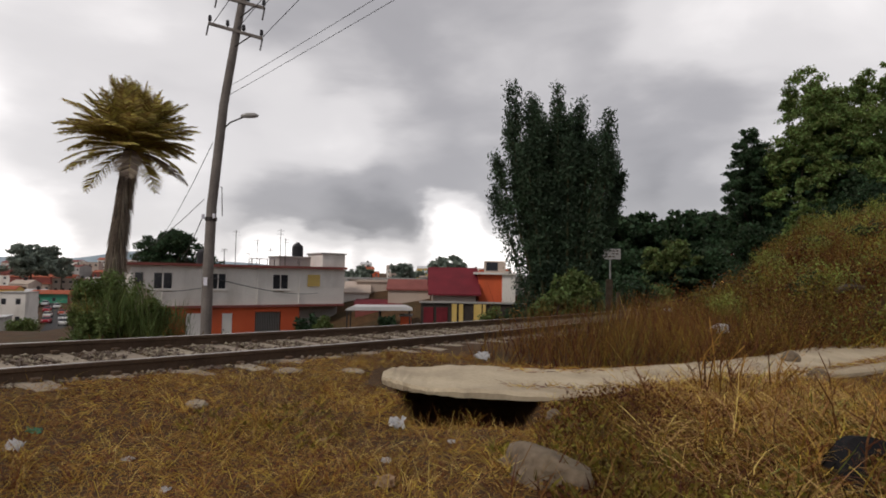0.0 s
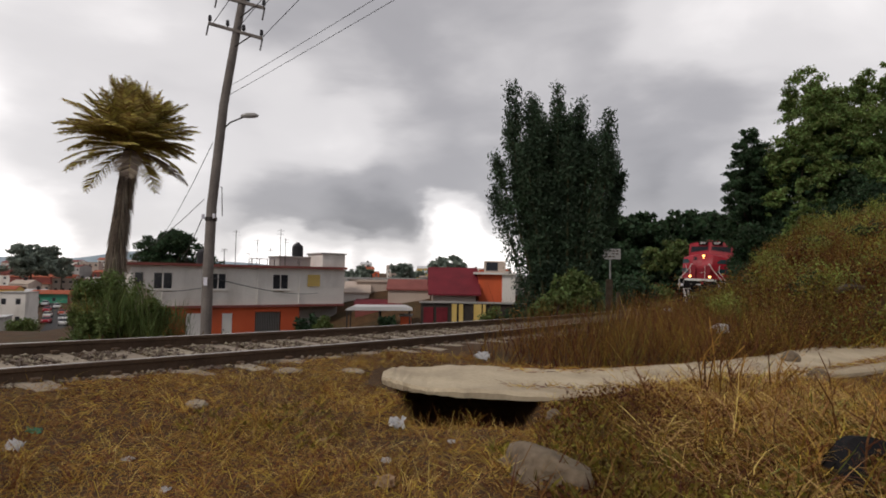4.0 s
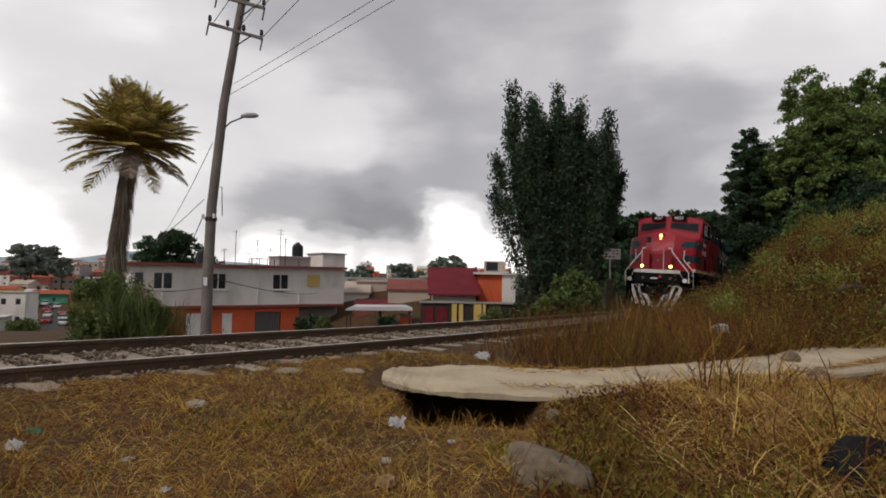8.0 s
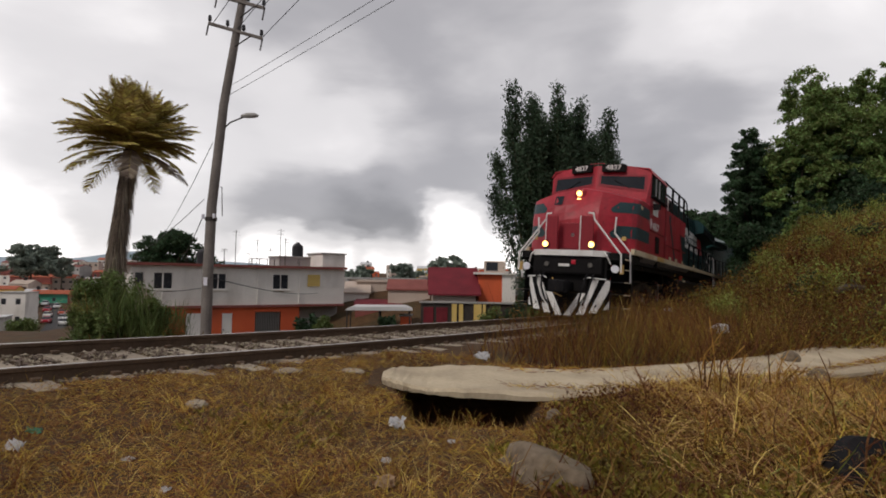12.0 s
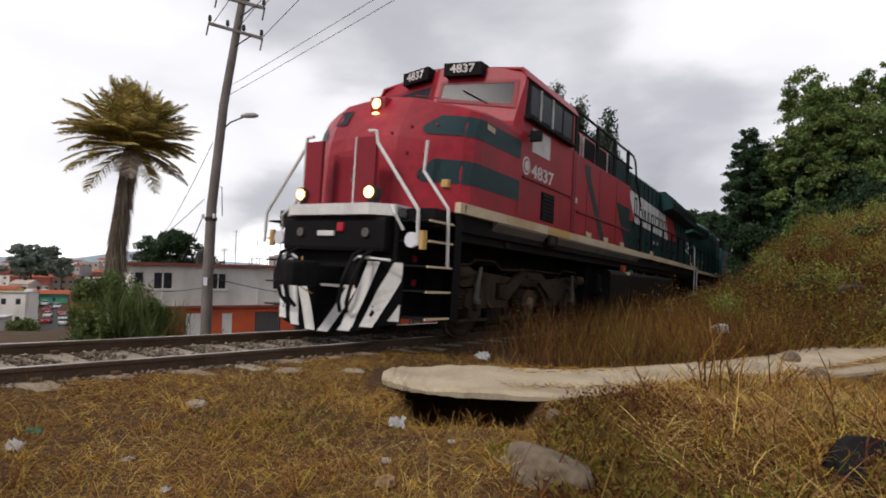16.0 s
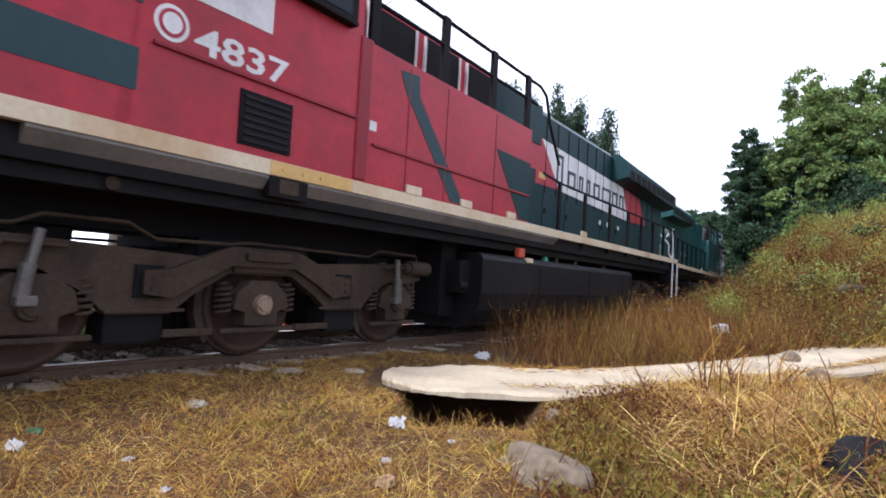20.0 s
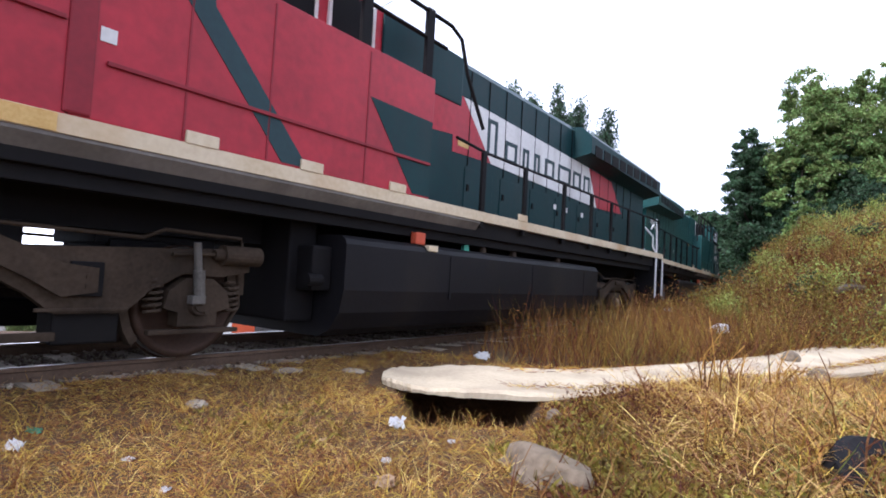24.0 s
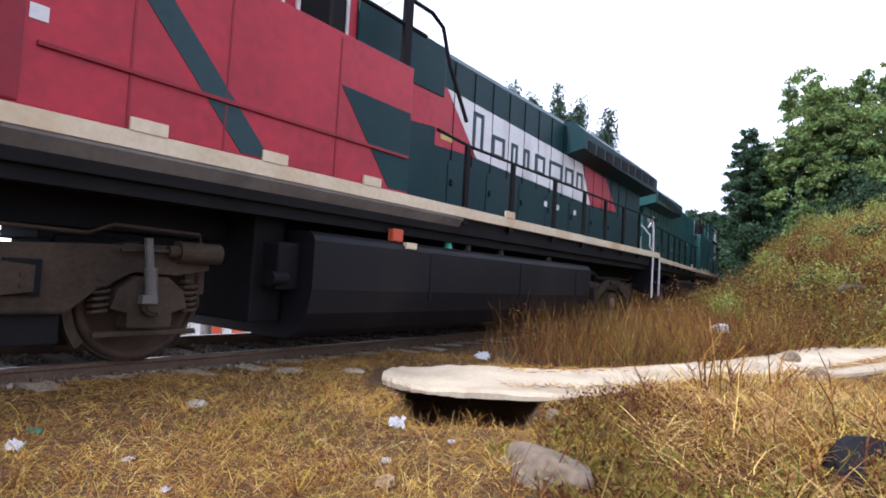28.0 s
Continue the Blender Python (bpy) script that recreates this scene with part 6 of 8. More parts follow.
PIT = lambda x, y: (np.abs((x - 0.27) / 0.54) ** 4 + np.abs((y - 5.72) / 1.04) ** 4) < 1
SLAB_CLEAR = lambda x, y: ~PIT(x, y) & ~((y > np.interp(x, (-0.75, 0.2, 0.7, 1.3, 2.2, 3.1, 4.2, 5.6, 7.4, 10.4), (5.6, 5.3, 5.35, 5.6, 5.98, 6.46, 7.1, 8.1, 9.45, 11.65))) & (y < 6.7 + (x + 0.6) * 0.42) & (x > -0.75))
BEHIND = lambda x, y: y > np.interp(x, (-0.62, -0.25, 0.75, 1.6, 2.6, 3.75, 5.2, 7.0, 9.6, 12.8), (6.1, 6.75, 6.98, 7.2, 7.65, 8.2, 9.25, 10.6, 12.05, 13.6))

root, s, q = scatter(330000, -7.5, 7.5, 1.9, 8.0, 71, lambda x, y, s, q: (q > 1.0) & SLAB_CLEAR(x, y) & (np.abs(x) < y * 0.9 + 0.6) & (np.random.RandomState(1).rand(len(x)) < (0.35 + 0.65 * step01(0.95, 1.45, q)) * (0.72 + 0.5 * bumps(x, y, 0.42, 3.0) + 0.35 * bumps(x, y, 0.16, 8.0))), 1.2)
blades("dry_grass", root, 72, 0.035, 0.15, (0.0, 1.2), 0.0025, 0.6, "straw", "trampled dry straw-coloured grass")
root, s, q = scatter(26000, -7.5, 5.0, 2.0, 8.0, 73, lambda x, y, s, q: (q > 1.3) & SLAB_CLEAR(x, y) & patch(x, y, 0.35, 2.0, 0.25), 1.2)
blades("grass_tufts", root, 74, 0.08, 0.23, (0.7, 3.0), 0.0026, 0.4, "grass", "standing yellow grass tufts")
# separate tussocks: blades fanning out of one foot
foot, s, q = scatter(300, -7.0, 5.0, 2.1, 8.0, 171, lambda x, y, s, q: (q > 1.5) & SLAB_CLEAR(x, y) & (np.abs(x) < y * 0.9 + 0.6), 1.3)
fan = np.repeat(foot, 46, axis=0) + np.random.RandomState(172).normal(size=(len(foot) * 46, 3)) * np.array([0.03, 0.03, 0.0])
blades("tussocks", fan, 173, 0.08, 0.24, (0.5, 2.6), 0.003, 0.5, "straw", "pale dry tussocks of grass")
root, s, q = scatter(9000, -6, 4.5, 1.9, 6.5, 75, lambda x, y, s, q: (q > 1.4) & SLAB_CLEAR(x, y) & patch(x, y, 0.6, 5.0, 0.3), 1.2)
blades("low_herbs", root, 76, 0.04, 0.12, (0.3, 1.6), 0.018, 0.3, "herb", "low olive-green herbs among dry grass")
# rank grass and herbs on the mound
root, s, q = scatter(20000, 0.6, 6.5, -1.0, 7.0, 77, lambda x, y, s, q: SLAB_CLEAR(x, y) & (x > 0.9 + 0.2 * y + 0.5 * bumps(x, y, 0.5, 2.0)) & (q > 2), 1.0)
blades("rank_grass", root, 78, 0.12, 0.5, (0.0, 1.2), 0.0045, 0.55, "grass", "long yellow-green grass lying over the mound")
root, s, q = scatter(9000, 0.3, 6.0, -1.0, 6.6, 79, lambda x, y, s, q: SLAB_CLEAR(x, y) & (x > 0.45 * (y - 2.4) + 0.4 * bumps(x, y, 0.4, 1.0)), 0.9)
blades("brown_stalks", root, 80, 0.12, 0.42, (0.3, 2.0), 0.007, 0.3, "weed", "brown dead weed stalks on the mound")
root, s, q = scatter(9000, 0.0, 3.2, -1.0, 4.3, 81, lambda x, y, s, q: (x > 0.3 + 0.5 * bumps(x, y, 0.5, 6.0)) & patch(x, y, 0.45, 8.0, -0.1), 0.8)
blades("mixed_herbs", root, 82, 0.05, 0.16, (0.4, 2.0), 0.02, 0.3, "herb", "leafy olive herbs close by")
root, s, q = scatter(38000, -8, 8, -7, 2.4, 91, lambda x, y, s, q: q > 1.4, 0.8)
blades("dry_grass_behind", root, 92, 0.06, 0.22, (0.05, 0.9), 0.008, 0.5, "straw", "trampled dry straw-coloured grass")
# weeds between slab and line, and over the bank
root, s, q = scatter(90000, -0.5, 14, 6.4, 26, 83, lambda x, y, s, q: (q > 1.75) & (q < 6.5) & (s < 10.0) & BEHIND(x, y), 1.5)
keep = np.random.RandomState(5).rand(len(root)) < (0.35 + 0.65 * step01(10, 5, s)) * (0.45 + 0.65 * (bumps(root[:, 0], root[:, 1], 0.8, 4.0) > -0.1))
tall, middling, short = keep & (s < 5.0), (s >= 5.0) & (s < 9.3) & (np.random.RandomState(15).rand(len(s)) < 0.75), keep & (s >= 9.3)
mix = np.random.RandomState(98).rand(len(root)) + 0.25 * bumps(root[:, 0], root[:, 1], 0.9, 5.0)
blades("middling_weeds", root[(middling) & (mix < 0.8)], 184, 0.3, 1.15, (0.9, 4.5), 0.006, 0.25, "weed", "brown weeds standing between slab and track")
blades("middling_weeds_green", root[(middling) & (mix >= 0.8) & (mix < 1.06)], 184, 0.3, 1.15, (0.9, 4.5), 0.006, 0.25, "herb", "olive-green weeds standing between slab and track")
blades("middling_weeds_bleached", root[(middling) & (mix >= 1.06)], 184, 0.3, 1.15, (0.9, 4.5), 0.006, 0.25, "pale_straw", "bleached weeds standing between slab and track")
mix = np.random.RandomState(70).rand(len(root)) + 0.25 * bumps(root[:, 0], root[:, 1], 0.9, 5.0)
blades("tall_weeds", root[(tall) & (mix < 0.8)], 84, 0.4, 1.35, (0.9, 4.5), 0.007, 0.25, "weed", "tall brown weeds along the track")
blades("tall_weeds_green", root[(tall) & (mix >= 0.8) & (mix < 1.06)], 84, 0.4, 1.35, (0.9, 4.5), 0.007, 0.25, "herb", "tall olive-green weeds along the track")
blades("tall_weeds_bleached", root[(tall) & (mix >= 1.06)], 84, 0.4, 1.35, (0.9, 4.5), 0.007, 0.25, "pale_straw", "tall bleached weeds along the track")
blades("short_weeds", root[short], 94, 0.2, 0.65, (1.0, 4.0), 0.008, 0.25, "weed", "brown weeds beside the ballast")
root, s, q = scatter(60000, 1, 18, 7, 34, 85, lambda x, y, s, q: (q > 2.4) & (s < 7) & BEHIND(x, y), 1.4)
pick = np.random.RandomState(6).rand(len(root)) < 0.3
blades("bank_grass", root[pick], 86, 0.25, 1.0, (0.5, 3.2), 0.008, 0.3, "straw", "dry straw-coloured grass on the bank")
mix = np.random.RandomState(77).rand(len(root)) + 0.25 * bumps(root[:, 0], root[:, 1], 0.9, 5.0)
blades("bank_stalks", root[(~pick) & (mix < 0.8)], 96, 0.25, 1.1, (0.5, 3.2), 0.008, 0.3, "weed", "brown dead stalks on the bank")
blades("bank_stalks_green", root[(~pick) & (mix >= 0.8) & (mix < 1.06)], 96, 0.25, 1.1, (0.5, 3.2), 0.008, 0.3, "herb", "olive-green dead stalks on the bank")
blades("bank_stalks_bleached", root[(~pick) & (mix >= 1.06)], 96, 0.25, 1.1, (0.5, 3.2), 0.008, 0.3, "pale_straw", "bleached dead stalks on the bank")
root, s, q = scatter(30000, 6, 24, 9, 34, 87, lambda x, y, s, q: BEHIND(x, y) & (q > 4.2) & (s < 4) & patch(x, y, 1.5, 3.0, -0.2), 1.2)
blades("bank_herbs", root, 88, 0.15, 0.5, (0.6, 3.0), 0.025, 0.3, "herb", "olive-green herbs on the top of the bank")


def low_growth(name, n, area, seed, keep, tall, size, mat, label, power=1.3):
    """Leafy tangle of small leaves above the ground, thicker in clumps."""
    rnd = np.random.RandomState(seed)
    root, s, q = scatter(n, *area, seed, keep, power)
    clump = 0.5 + 0.6 * bumps(root[:, 0], root[:, 1], 0.7, seed * 0.37) + 0.4 * bumps(root[:, 0], root[:, 1], 0.27, seed * 0.91)
    root[:, 2] += np.clip(clump, 0.08, 1.1) * tall * rnd.rand(len(root)) ** 0.8
    return tagged(leaves(name, root, size, mat, None, seed + 1, label=label), category="weeds", kind="stuff")


low_growth("weed_thicket", 150000, (0, 14, 6.6, 24), 141, lambda x, y, s, q: (q > 1.9) & (q < 6.5) & (s < 6.5) & BEHIND(x, y), 1.3, 0.022, "weed", "brown leafy weeds along the track")
low_growth("bank_thicket", 130000, (5, 24, 9, 36), 143, lambda x, y, s, q: BEHIND(x, y) & (q > 2.2) & (s < 4.5), 1.1, 0.03, "weed", "brown leafy weeds covering the bank", 1.1)
low_growth("green_thicket", 120000, (6, 26, 8, 34), 145, lambda x, y, s, q: BEHIND(x, y) & (q > 4.4 + 1.4 * bumps(x, y, 1.3, 1.0)) & (s < 4), 1.3, 0.04, "fresh_herb", "olive-green weeds on the top of the bank", 1.1)
low_growth("low_thicket", 26000, (0.5, 8, 6.6, 14), 157, lambda x, y, s, q: (q > 1.8) & (s > 4.5) & (s < 9.2) & BEHIND(x, y), 0.75, 0.02, "weed", "brown leafy weeds behind the slab", 1.0)
low_growth("olive_thicket", 70000, (5, 22, 8, 30), 155, lambda x, y, s, q: BEHIND(x, y) & (q > 2.2 + 0.8 * bumps(x, y, 0.9, 2.0)) & (s < 5) & (bumps(x, y, 0.8, 6.0) > -0.05), 1.0, 0.032, "herb", "olive-green weeds among brown ones on the bank", 1.1)
low_growth("green_verge", 14000, (0.5, 8, 7, 18), 147, lambda x, y, s, q: BEHIND(x, y) & (q > 1.9) & (q < 4.2) & (s < 5.5) & (bumps(x, y, 0.9, 2.0) > 0.15), 0.5, 0.05, "herb", "green weeds beside the slab")
low_growth("mound_herbs", 9000, (0.4, 4.5, 2.0, 5.6), 149, lambda x, y, s, q: (x > 0.3 + 0.22 * (y - 2)) & SLAB_CLEAR(x, y) & (bumps(x, y, 0.6, 5.0) > -0.1), 0.16, 0.022, "herb", "low olive herbs on the mound", 1.0)
low_growth("mound_litter", 9000, (0.4, 6.0, 2.0, 6.6), 151, lambda x, y, s, q: (x > 0.3 + 0.25 * (y - 2)) & SLAB_CLEAR(x, y), 0.14, 0.02, "weed", "dead brown leaves on the mound", 1.0)
root, s, q = scatter(9000, -20, 5, 7, 30, 89, lambda x, y, s, q: (q < -1.9) & (q > -6), 1.0)
blades("verge_grass", root, 90, 0.05, 0.16, (0.8, 3.0), 0.014, 0.3, "herb", "green and brown grass beyond the track")
root, s, q = scatter(7000, -13.6, -9.2, 18.6, 21.6, 181, lambda x, y, s, q: (bumps(x, y, 0.5, 3.0) > -0.4) & (x > -0.625 * y), 1.0)
root[:, 2] = np.random.RandomState(183).uniform(-1.6, -0.15, len(root)) - 0.5 * step01(-0.56, -0.62, root[:, 0] / root[:, 1]) - 0.6 * step01(-0.52, -0.47, root[:, 0] / root[:, 1])
blades("reeds", root, 182, 0.5, 1.15, (1.2, 5.0), 0.018, 0.35, "bush", "tall green reeds at the foot of the palm tree")
root, s, q = scatter(15000, -6.5, 5.0, 1.9, 7.5, 191, lambda x, y, s, q: (q > 1.4) & SLAB_CLEAR(x, y) & (np.abs(x) < y * 0.9 + 0.6), 1.3)
blades("bleached_stalks", root, 192, 0.05, 0.2, (0.0, 1.8), 0.0026, 0.3, "pale_straw", "bleached straws among the dry grass")
root, s, q = scatter(9000, 0.8, 5.5, 2.2, 6.4, 195, lambda x, y, s, q: SLAB_CLEAR(x, y) & (x > 0.5 + 0.22 * y + 0.4 * bumps(x, y, 0.4, 2.0)), 1.0)
blades("thatch", root, 196, 0.15, 0.5, (0.0, 0.9), 0.005, 0.5, "pale_straw", "pale flattened straw over the mound")
root, s, q = scatter(90000, -6.5, 4.0, 1.9, 7.0, 197, lambda x, y, s, q: (q > 0.95) & SLAB_CLEAR(x, y) & (np.abs(x) < y * 0.9 + 0.6), 1.3)
pick = np.random.RandomState(198).rand(len(root)) < 0.3
blades("straw_litter", root[~pick], 199, 0.025, 0.09, (0.0, 0.3), 0.0024, 0.1, "straw", "short broken straw lying on the soil")
blades("bleached_litter", root[pick], 201, 0.025, 0.08, (0.0, 0.3), 0.0022, 0.1, "pale_straw", "short bleached straw lying on the soil")
low_growth("lawn", 16000, (-12.0, -4.5, 34.0, 43.0), 161, lambda x, y, s, q: (q < -6) & (bumps(x, y, 2.0, 1.0) > -0.7), 0.5, 0.09, "bush", "green lawn below the track", 1.0)
for i, (bx, by, hf, tp) in enumerate(((-8.6, 38.0, 0.9, -1.5), (-7.6, 37.0, 0.8, -1.7), (-3.6, 38.5, 0.8, -1.6), (3.2, 37.0, 1.0, -0.9), (5.4, 40.0, 1.2, 0.2), (7.4, 43.0, 1.4, 0.8))):
    bush(bx, by, hf, 1, "bush" if i % 2 else "tree", 170 + i, 2500, 0.12, "green garden bush below the track", 12, tp)


def arching(name, foot, n, lo, hi, width, open_out, mat, seed, parent=None, label=""):
    """Long leaves that rise from one foot and arch over, in five joints each."""
    rnd = np.random.RandomState(seed)
    verts, faces = [], []
    for i in range(n):
        az, e = rnd.uniform(0, 6.28), radians(rnd.uniform(*open_out))
        L, w = rnd.uniform(lo, hi), width * rnd.uniform(0.6, 1.3)
        p = np.array(foot, float) + np.array([rnd.normal() * 0.09, rnd.normal() * 0.09, -0.02])
        bend = rnd.uniform(0.05, 0.45)
        turn = rnd.uniform(-0.4, 0.4)
        for k in range(6):
            d = np.array([math.cos(az) * math.cos(e), math.sin(az) * math.cos(e), math.sin(e)])
            side = np.array([-math.sin(az), math.cos(az), 0.0]) * w * (1 - k / 5.4) * 0.5
            verts += [p - side, p + side]
            if k:
                b = len(verts) - 4
                faces.append((b, b + 1, b + 3, b + 2))
            p = p + d * L / 5
            e -= bend
            az += turn
    return sheet(name, verts, faces, mat, parent, label)


def tussock(x, y, seed, n, lo, hi, width, mat, second, label, rise=(15, 75)):
    """A tussock of long leaves with fresher and dead ones mixed."""
    z = height(x, y)
    ob = empty("grass_tussock", pose(x, y, z), label, "grass", "grass tussocks")
    arching("long_leaves", (0, 0, 0), n, lo, hi, width, rise, mat, seed, ob)
    arching("dead_leaves", (0, 0, 0), n // 2, lo * 0.8, hi * 0.9, width * 0.8, (5, 45), second, seed + 1, ob)
    return ob


spot = random.Random(404)
for i in range(44):
    x = spot.uniform(1.75, 3.7)
    y = spot.uniform(2.9, 5.3) + 0.25 * (x - 1.8)
    tussock(x, y, 500 + 3 * i, 46, 0.25, 0.7, 0.012, ("grass", "pale_straw", "grass", "fresh_herb", "straw", "pale_straw")[i % 6], "straw" if i % 2 else "weed", "tangled tussock of long yellow grass leaves by the slab", (2, 58))
for i in range(34):
    x = spot.uniform(2.1, 4.3)
    y = spot.uniform(3.5, 5.6) + 0.3 * (x - 2.1)
    tussock(x, y, 1300 + 3 * i, 40, 0.3, 0.75, 0.011, ("pale_straw", "grass", "grass")[i % 3], "pale_straw" if i % 2 else "grass", "sprawling tussock of bright yellow straw by the slab", (0, 50))
for i in range(40):
    x = spot.uniform(2.0, 10.0)
    y = float(np.interp(x, (0.7, 1.3, 2.2, 3.1, 4.2, 5.6, 7.4, 10.4), (5.35, 5.5, 5.8, 6.3, 6.9, 7.9, 9.2, 11.4))) - spot.uniform(0.05, 0.5)
    tussock(x, y, 640 + 3 * i, 34, 0.2, 0.5, 0.01, ("grass", "pale_straw", "straw")[i % 3], "weed", "tussock of long yellow grass against the slab's edge", (5, 70))
for i in range(26):
    x, y = spot.uniform(-4.2, 0.0), spot.uniform(3.0, 5.8)
    tussock(x, y, 720 + 3 * i, 22, 0.1, 0.28, 0.004, ("pale_straw", "grass", "straw")[i % 3], "weed", "small upright tussock of dry grass")
for i, (x, y, z, mat) in enumerate(((-9.6, 19.3, -0.9, "bush"), (-10.4, 18.9, -0.8, "bush"), (-11.4, 19.0, -0.7, "frond"), (-10.0, 19.6, -0.3, "frond_dry"), (-12.2, 19.4, -0.8, "bush"), (-11.0, 19.3, 0.0, "bush"))):
    ob = empty("spiky_plant", pose(x, y, z), "clump of long spiky leaves at the foot of the palm tree", "plant", "spiky plants")
    arching("spiky_leaves", (0, 0, 0), 34, 0.8, 1.7, 0.045, (25, 88), mat, 1500 + i, ob)
    part("stem", one(tube, [(0, 0, height(x, y) - z - 0.1), (0, 0, 0.1)], [0.07, 0.05], 7), "bark", ob)
# red-brown herbs in the hollow ground before the slab
low_growth("russet_herbs", 16000, (0.35, 2.4, 2.1, 5.4), 211, lambda x, y, s, q: SLAB_CLEAR(x, y) & (x > 0.15 + 0.12 * y) & (x < 0.55 + 0.4 * y) & (y < 4.9 + 0.3 * x), 0.16, 0.02, "weed", "russet withered herbs on the mound", 1.0)
low_growth("yellow_green_herbs", 6000, (0.5, 1.9, 2.0, 3.6), 213, lambda x, y, s, q: bumps(x, y, 0.35, 2.0) > 0.05, 0.2, 0.02, "herb", "yellow-green low herbs on the mound", 1.0)


low_growth("slab_edge_weeds", 60000, (4.5, 17, 8.5, 18), 215, lambda x, y, s, q: BEHIND(x, y) & (q > 2.0) & (s < 13) & (bumps(x, y, 0.7, 3.0) > -0.45), 0.45, 0.026, "weed", "brown weeds along the upper edge of the slab", 1.0)
root, s, q = scatter(16000, 5.0, 17.0, 8.5, 18.0, 217, lambda x, y, s, q: BEHIND(x, y) & (q > 2.0) & (s < 13), 1.0)
blades("slab_edge_straw", root, 218, 0.15, 0.6, (0.3, 2.4), 0.008, 0.4, "straw", "dry straw along the upper edge of the slab")


def shrub(x, y, half, tall, mat, seed, n=1100):
    """A twiggy shrub: thin stems fanning from the foot, small leaves thicker towards their ends."""
    rnd = np.random.RandomState(seed)
    z = height(x, y)
    words = {"weed": "withered brown", "herb": "olive-green", "fresh_herb": "fresh green", "tree": "dark green", "bush": "leafy green"}[mat]
    ob = empty("shrub", pose(x, y, z), words + " twiggy shrub on the bank", "shrub", "shrubs on the bank")
    k = 46
    a, out = rnd.uniform(0, 6.28, k), np.sqrt(rnd.rand(k))
    way = np.stack([np.cos(a) * out * half, np.sin(a) * out * half, tall * rnd.uniform(0.75, 1.1, k) * (1.1 - 0.45 * out)], axis=1)
    strips("twigs", np.zeros((k, 3)), way, np.linalg.norm(way, axis=1), np.full(k, 0.012), rnd.uniform(0, 0.12, k), "weed", ob, "", seed, kind="")
    pick = rnd.randint(k, size=n)
    at = way[pick] * (0.3 + 0.75 * rnd.rand(n, 1) ** 0.6) + rnd.normal(size=(n, 3)) * np.array([0.07, 0.07, 0.05])
    at[:, 2] = np.maximum(at[:, 2], 0.03)
    leaves("foliage", at, 0.034, mat, ob, seed + 1, 0.0, 2.2)
    return ob


count = 0
while count < 130:
    x, y = spot.uniform(5.0, 22.0), spot.uniform(10.5, 31.0)
    (s_,), (q_,) = along_across(x, y)
    if not (q_ > 2.3 and s_ < 3.5 and BEHIND(x, y)):
        continue
    high = q_ > 4.6 + 1.2 * math.sin(x * 0.9)
    kind_of = spot.random()
    mat = ("fresh_herb" if kind_of < 0.4 else "herb" if kind_of < 0.75 else "weed" if kind_of < 0.9 else "tree") if high else ("weed" if kind_of < 0.6 else "herb" if kind_of < 0.9 else "tree")
    shrub(x, y, spot.uniform(0.35, 0.85), spot.uniform(0.5, 1.25), mat, 900 + 2 * count)
    count += 1


# ---------------------------------------------------------------- houses and street
def wall_box(bm, x0, x1, y0, y1, z0, z1, openings, t=0.25):
    """Four walls with openings through the front one (y0): each opening is x0, x1, z0, z1."""
    xs = sorted({x0, x1, *[v for o in openings for v in o[:2]]})
    zs = sorted({z0, z1, *[v for o in openings for v in o[2:]]})
    for xa, xb in zip(xs, xs[1:]):
        for za, zb in zip(zs, zs[1:]):
            if not any(o[0] <= (xa + xb) / 2 <= o[1] and o[2] <= (za + zb) / 2 <= o[3] for o in openings):
                box(bm, xa, xb, y0, y0 + t, za, zb)
    box(bm, x0, x0 + t, y0 + t, y1, z0, z1)
    box(bm, x1 - t, x1, y0 + t, y1, z0, z1)
    box(bm, x0 + t, x1 - t, y1 - t, y1, z0, z1)
    bmesh.ops.remove_doubles(bm, verts=bm.verts[:], dist=0.0005)


def window(parent, x0, x1, z0, z1, y, leaves_=2, frame_mat="door", name="window"):
    bm = bmesh.new()
    t = 0.05
    for a, b, c, d in ((x0, x1, z0, z0 + t), (x0, x1, z1 - t, z1), (x0, x0 + t, z0 + t, z1 - t), (x1 - t, x1, z0 + t, z1 - t)):
        box(bm, a, b, y + 0.06, y + 0.12, c, d)
    w = part(name, bm, frame_mat, parent)
    step = (x1 - x0 - 2 * t) / leaves_
    for i in range(leaves_):
        a = x0 + t + step * i
        part("pane", one(box, a + 0.015, a + step - 0.015, y + 0.08, y + 0.1, z0 + t, z1 - t), "pane", w)
        if i:
            part("mullion", one(box, a - 0.03, a + 0.03, y + 0.055, y + 0.125, z0 + t, z1 - t), frame_mat, w)
    return w


def water_tank(x, y, z, r=0.55, h=1.1):
    ob = empty("water_tank", pose(x, y, z), "round black plastic water tank on a flat roof", "water tank", "rooftop water tanks")
    bm = bmesh.new()
    tube(bm, [(0, 0, 0), (0, 0, h * 0.75), (0, 0, h * 0.92), (0, 0, h)], [r, r, r * 0.7, r * 0.3], 20)
    part("tank_body", bm, "tinaco", ob, smooth=False)
    part("lid", one(rod, (0, 0, h), (0, 0, h + 0.08), r * 0.32, None, 14), "tinaco", ob)
    for k in (0.25, 0.5):
        part("rib", one(rod, (0, 0, h * k), (0, 0, h * k + 0.05), r * 1.03, None, 20), "tinaco", ob)
    return ob


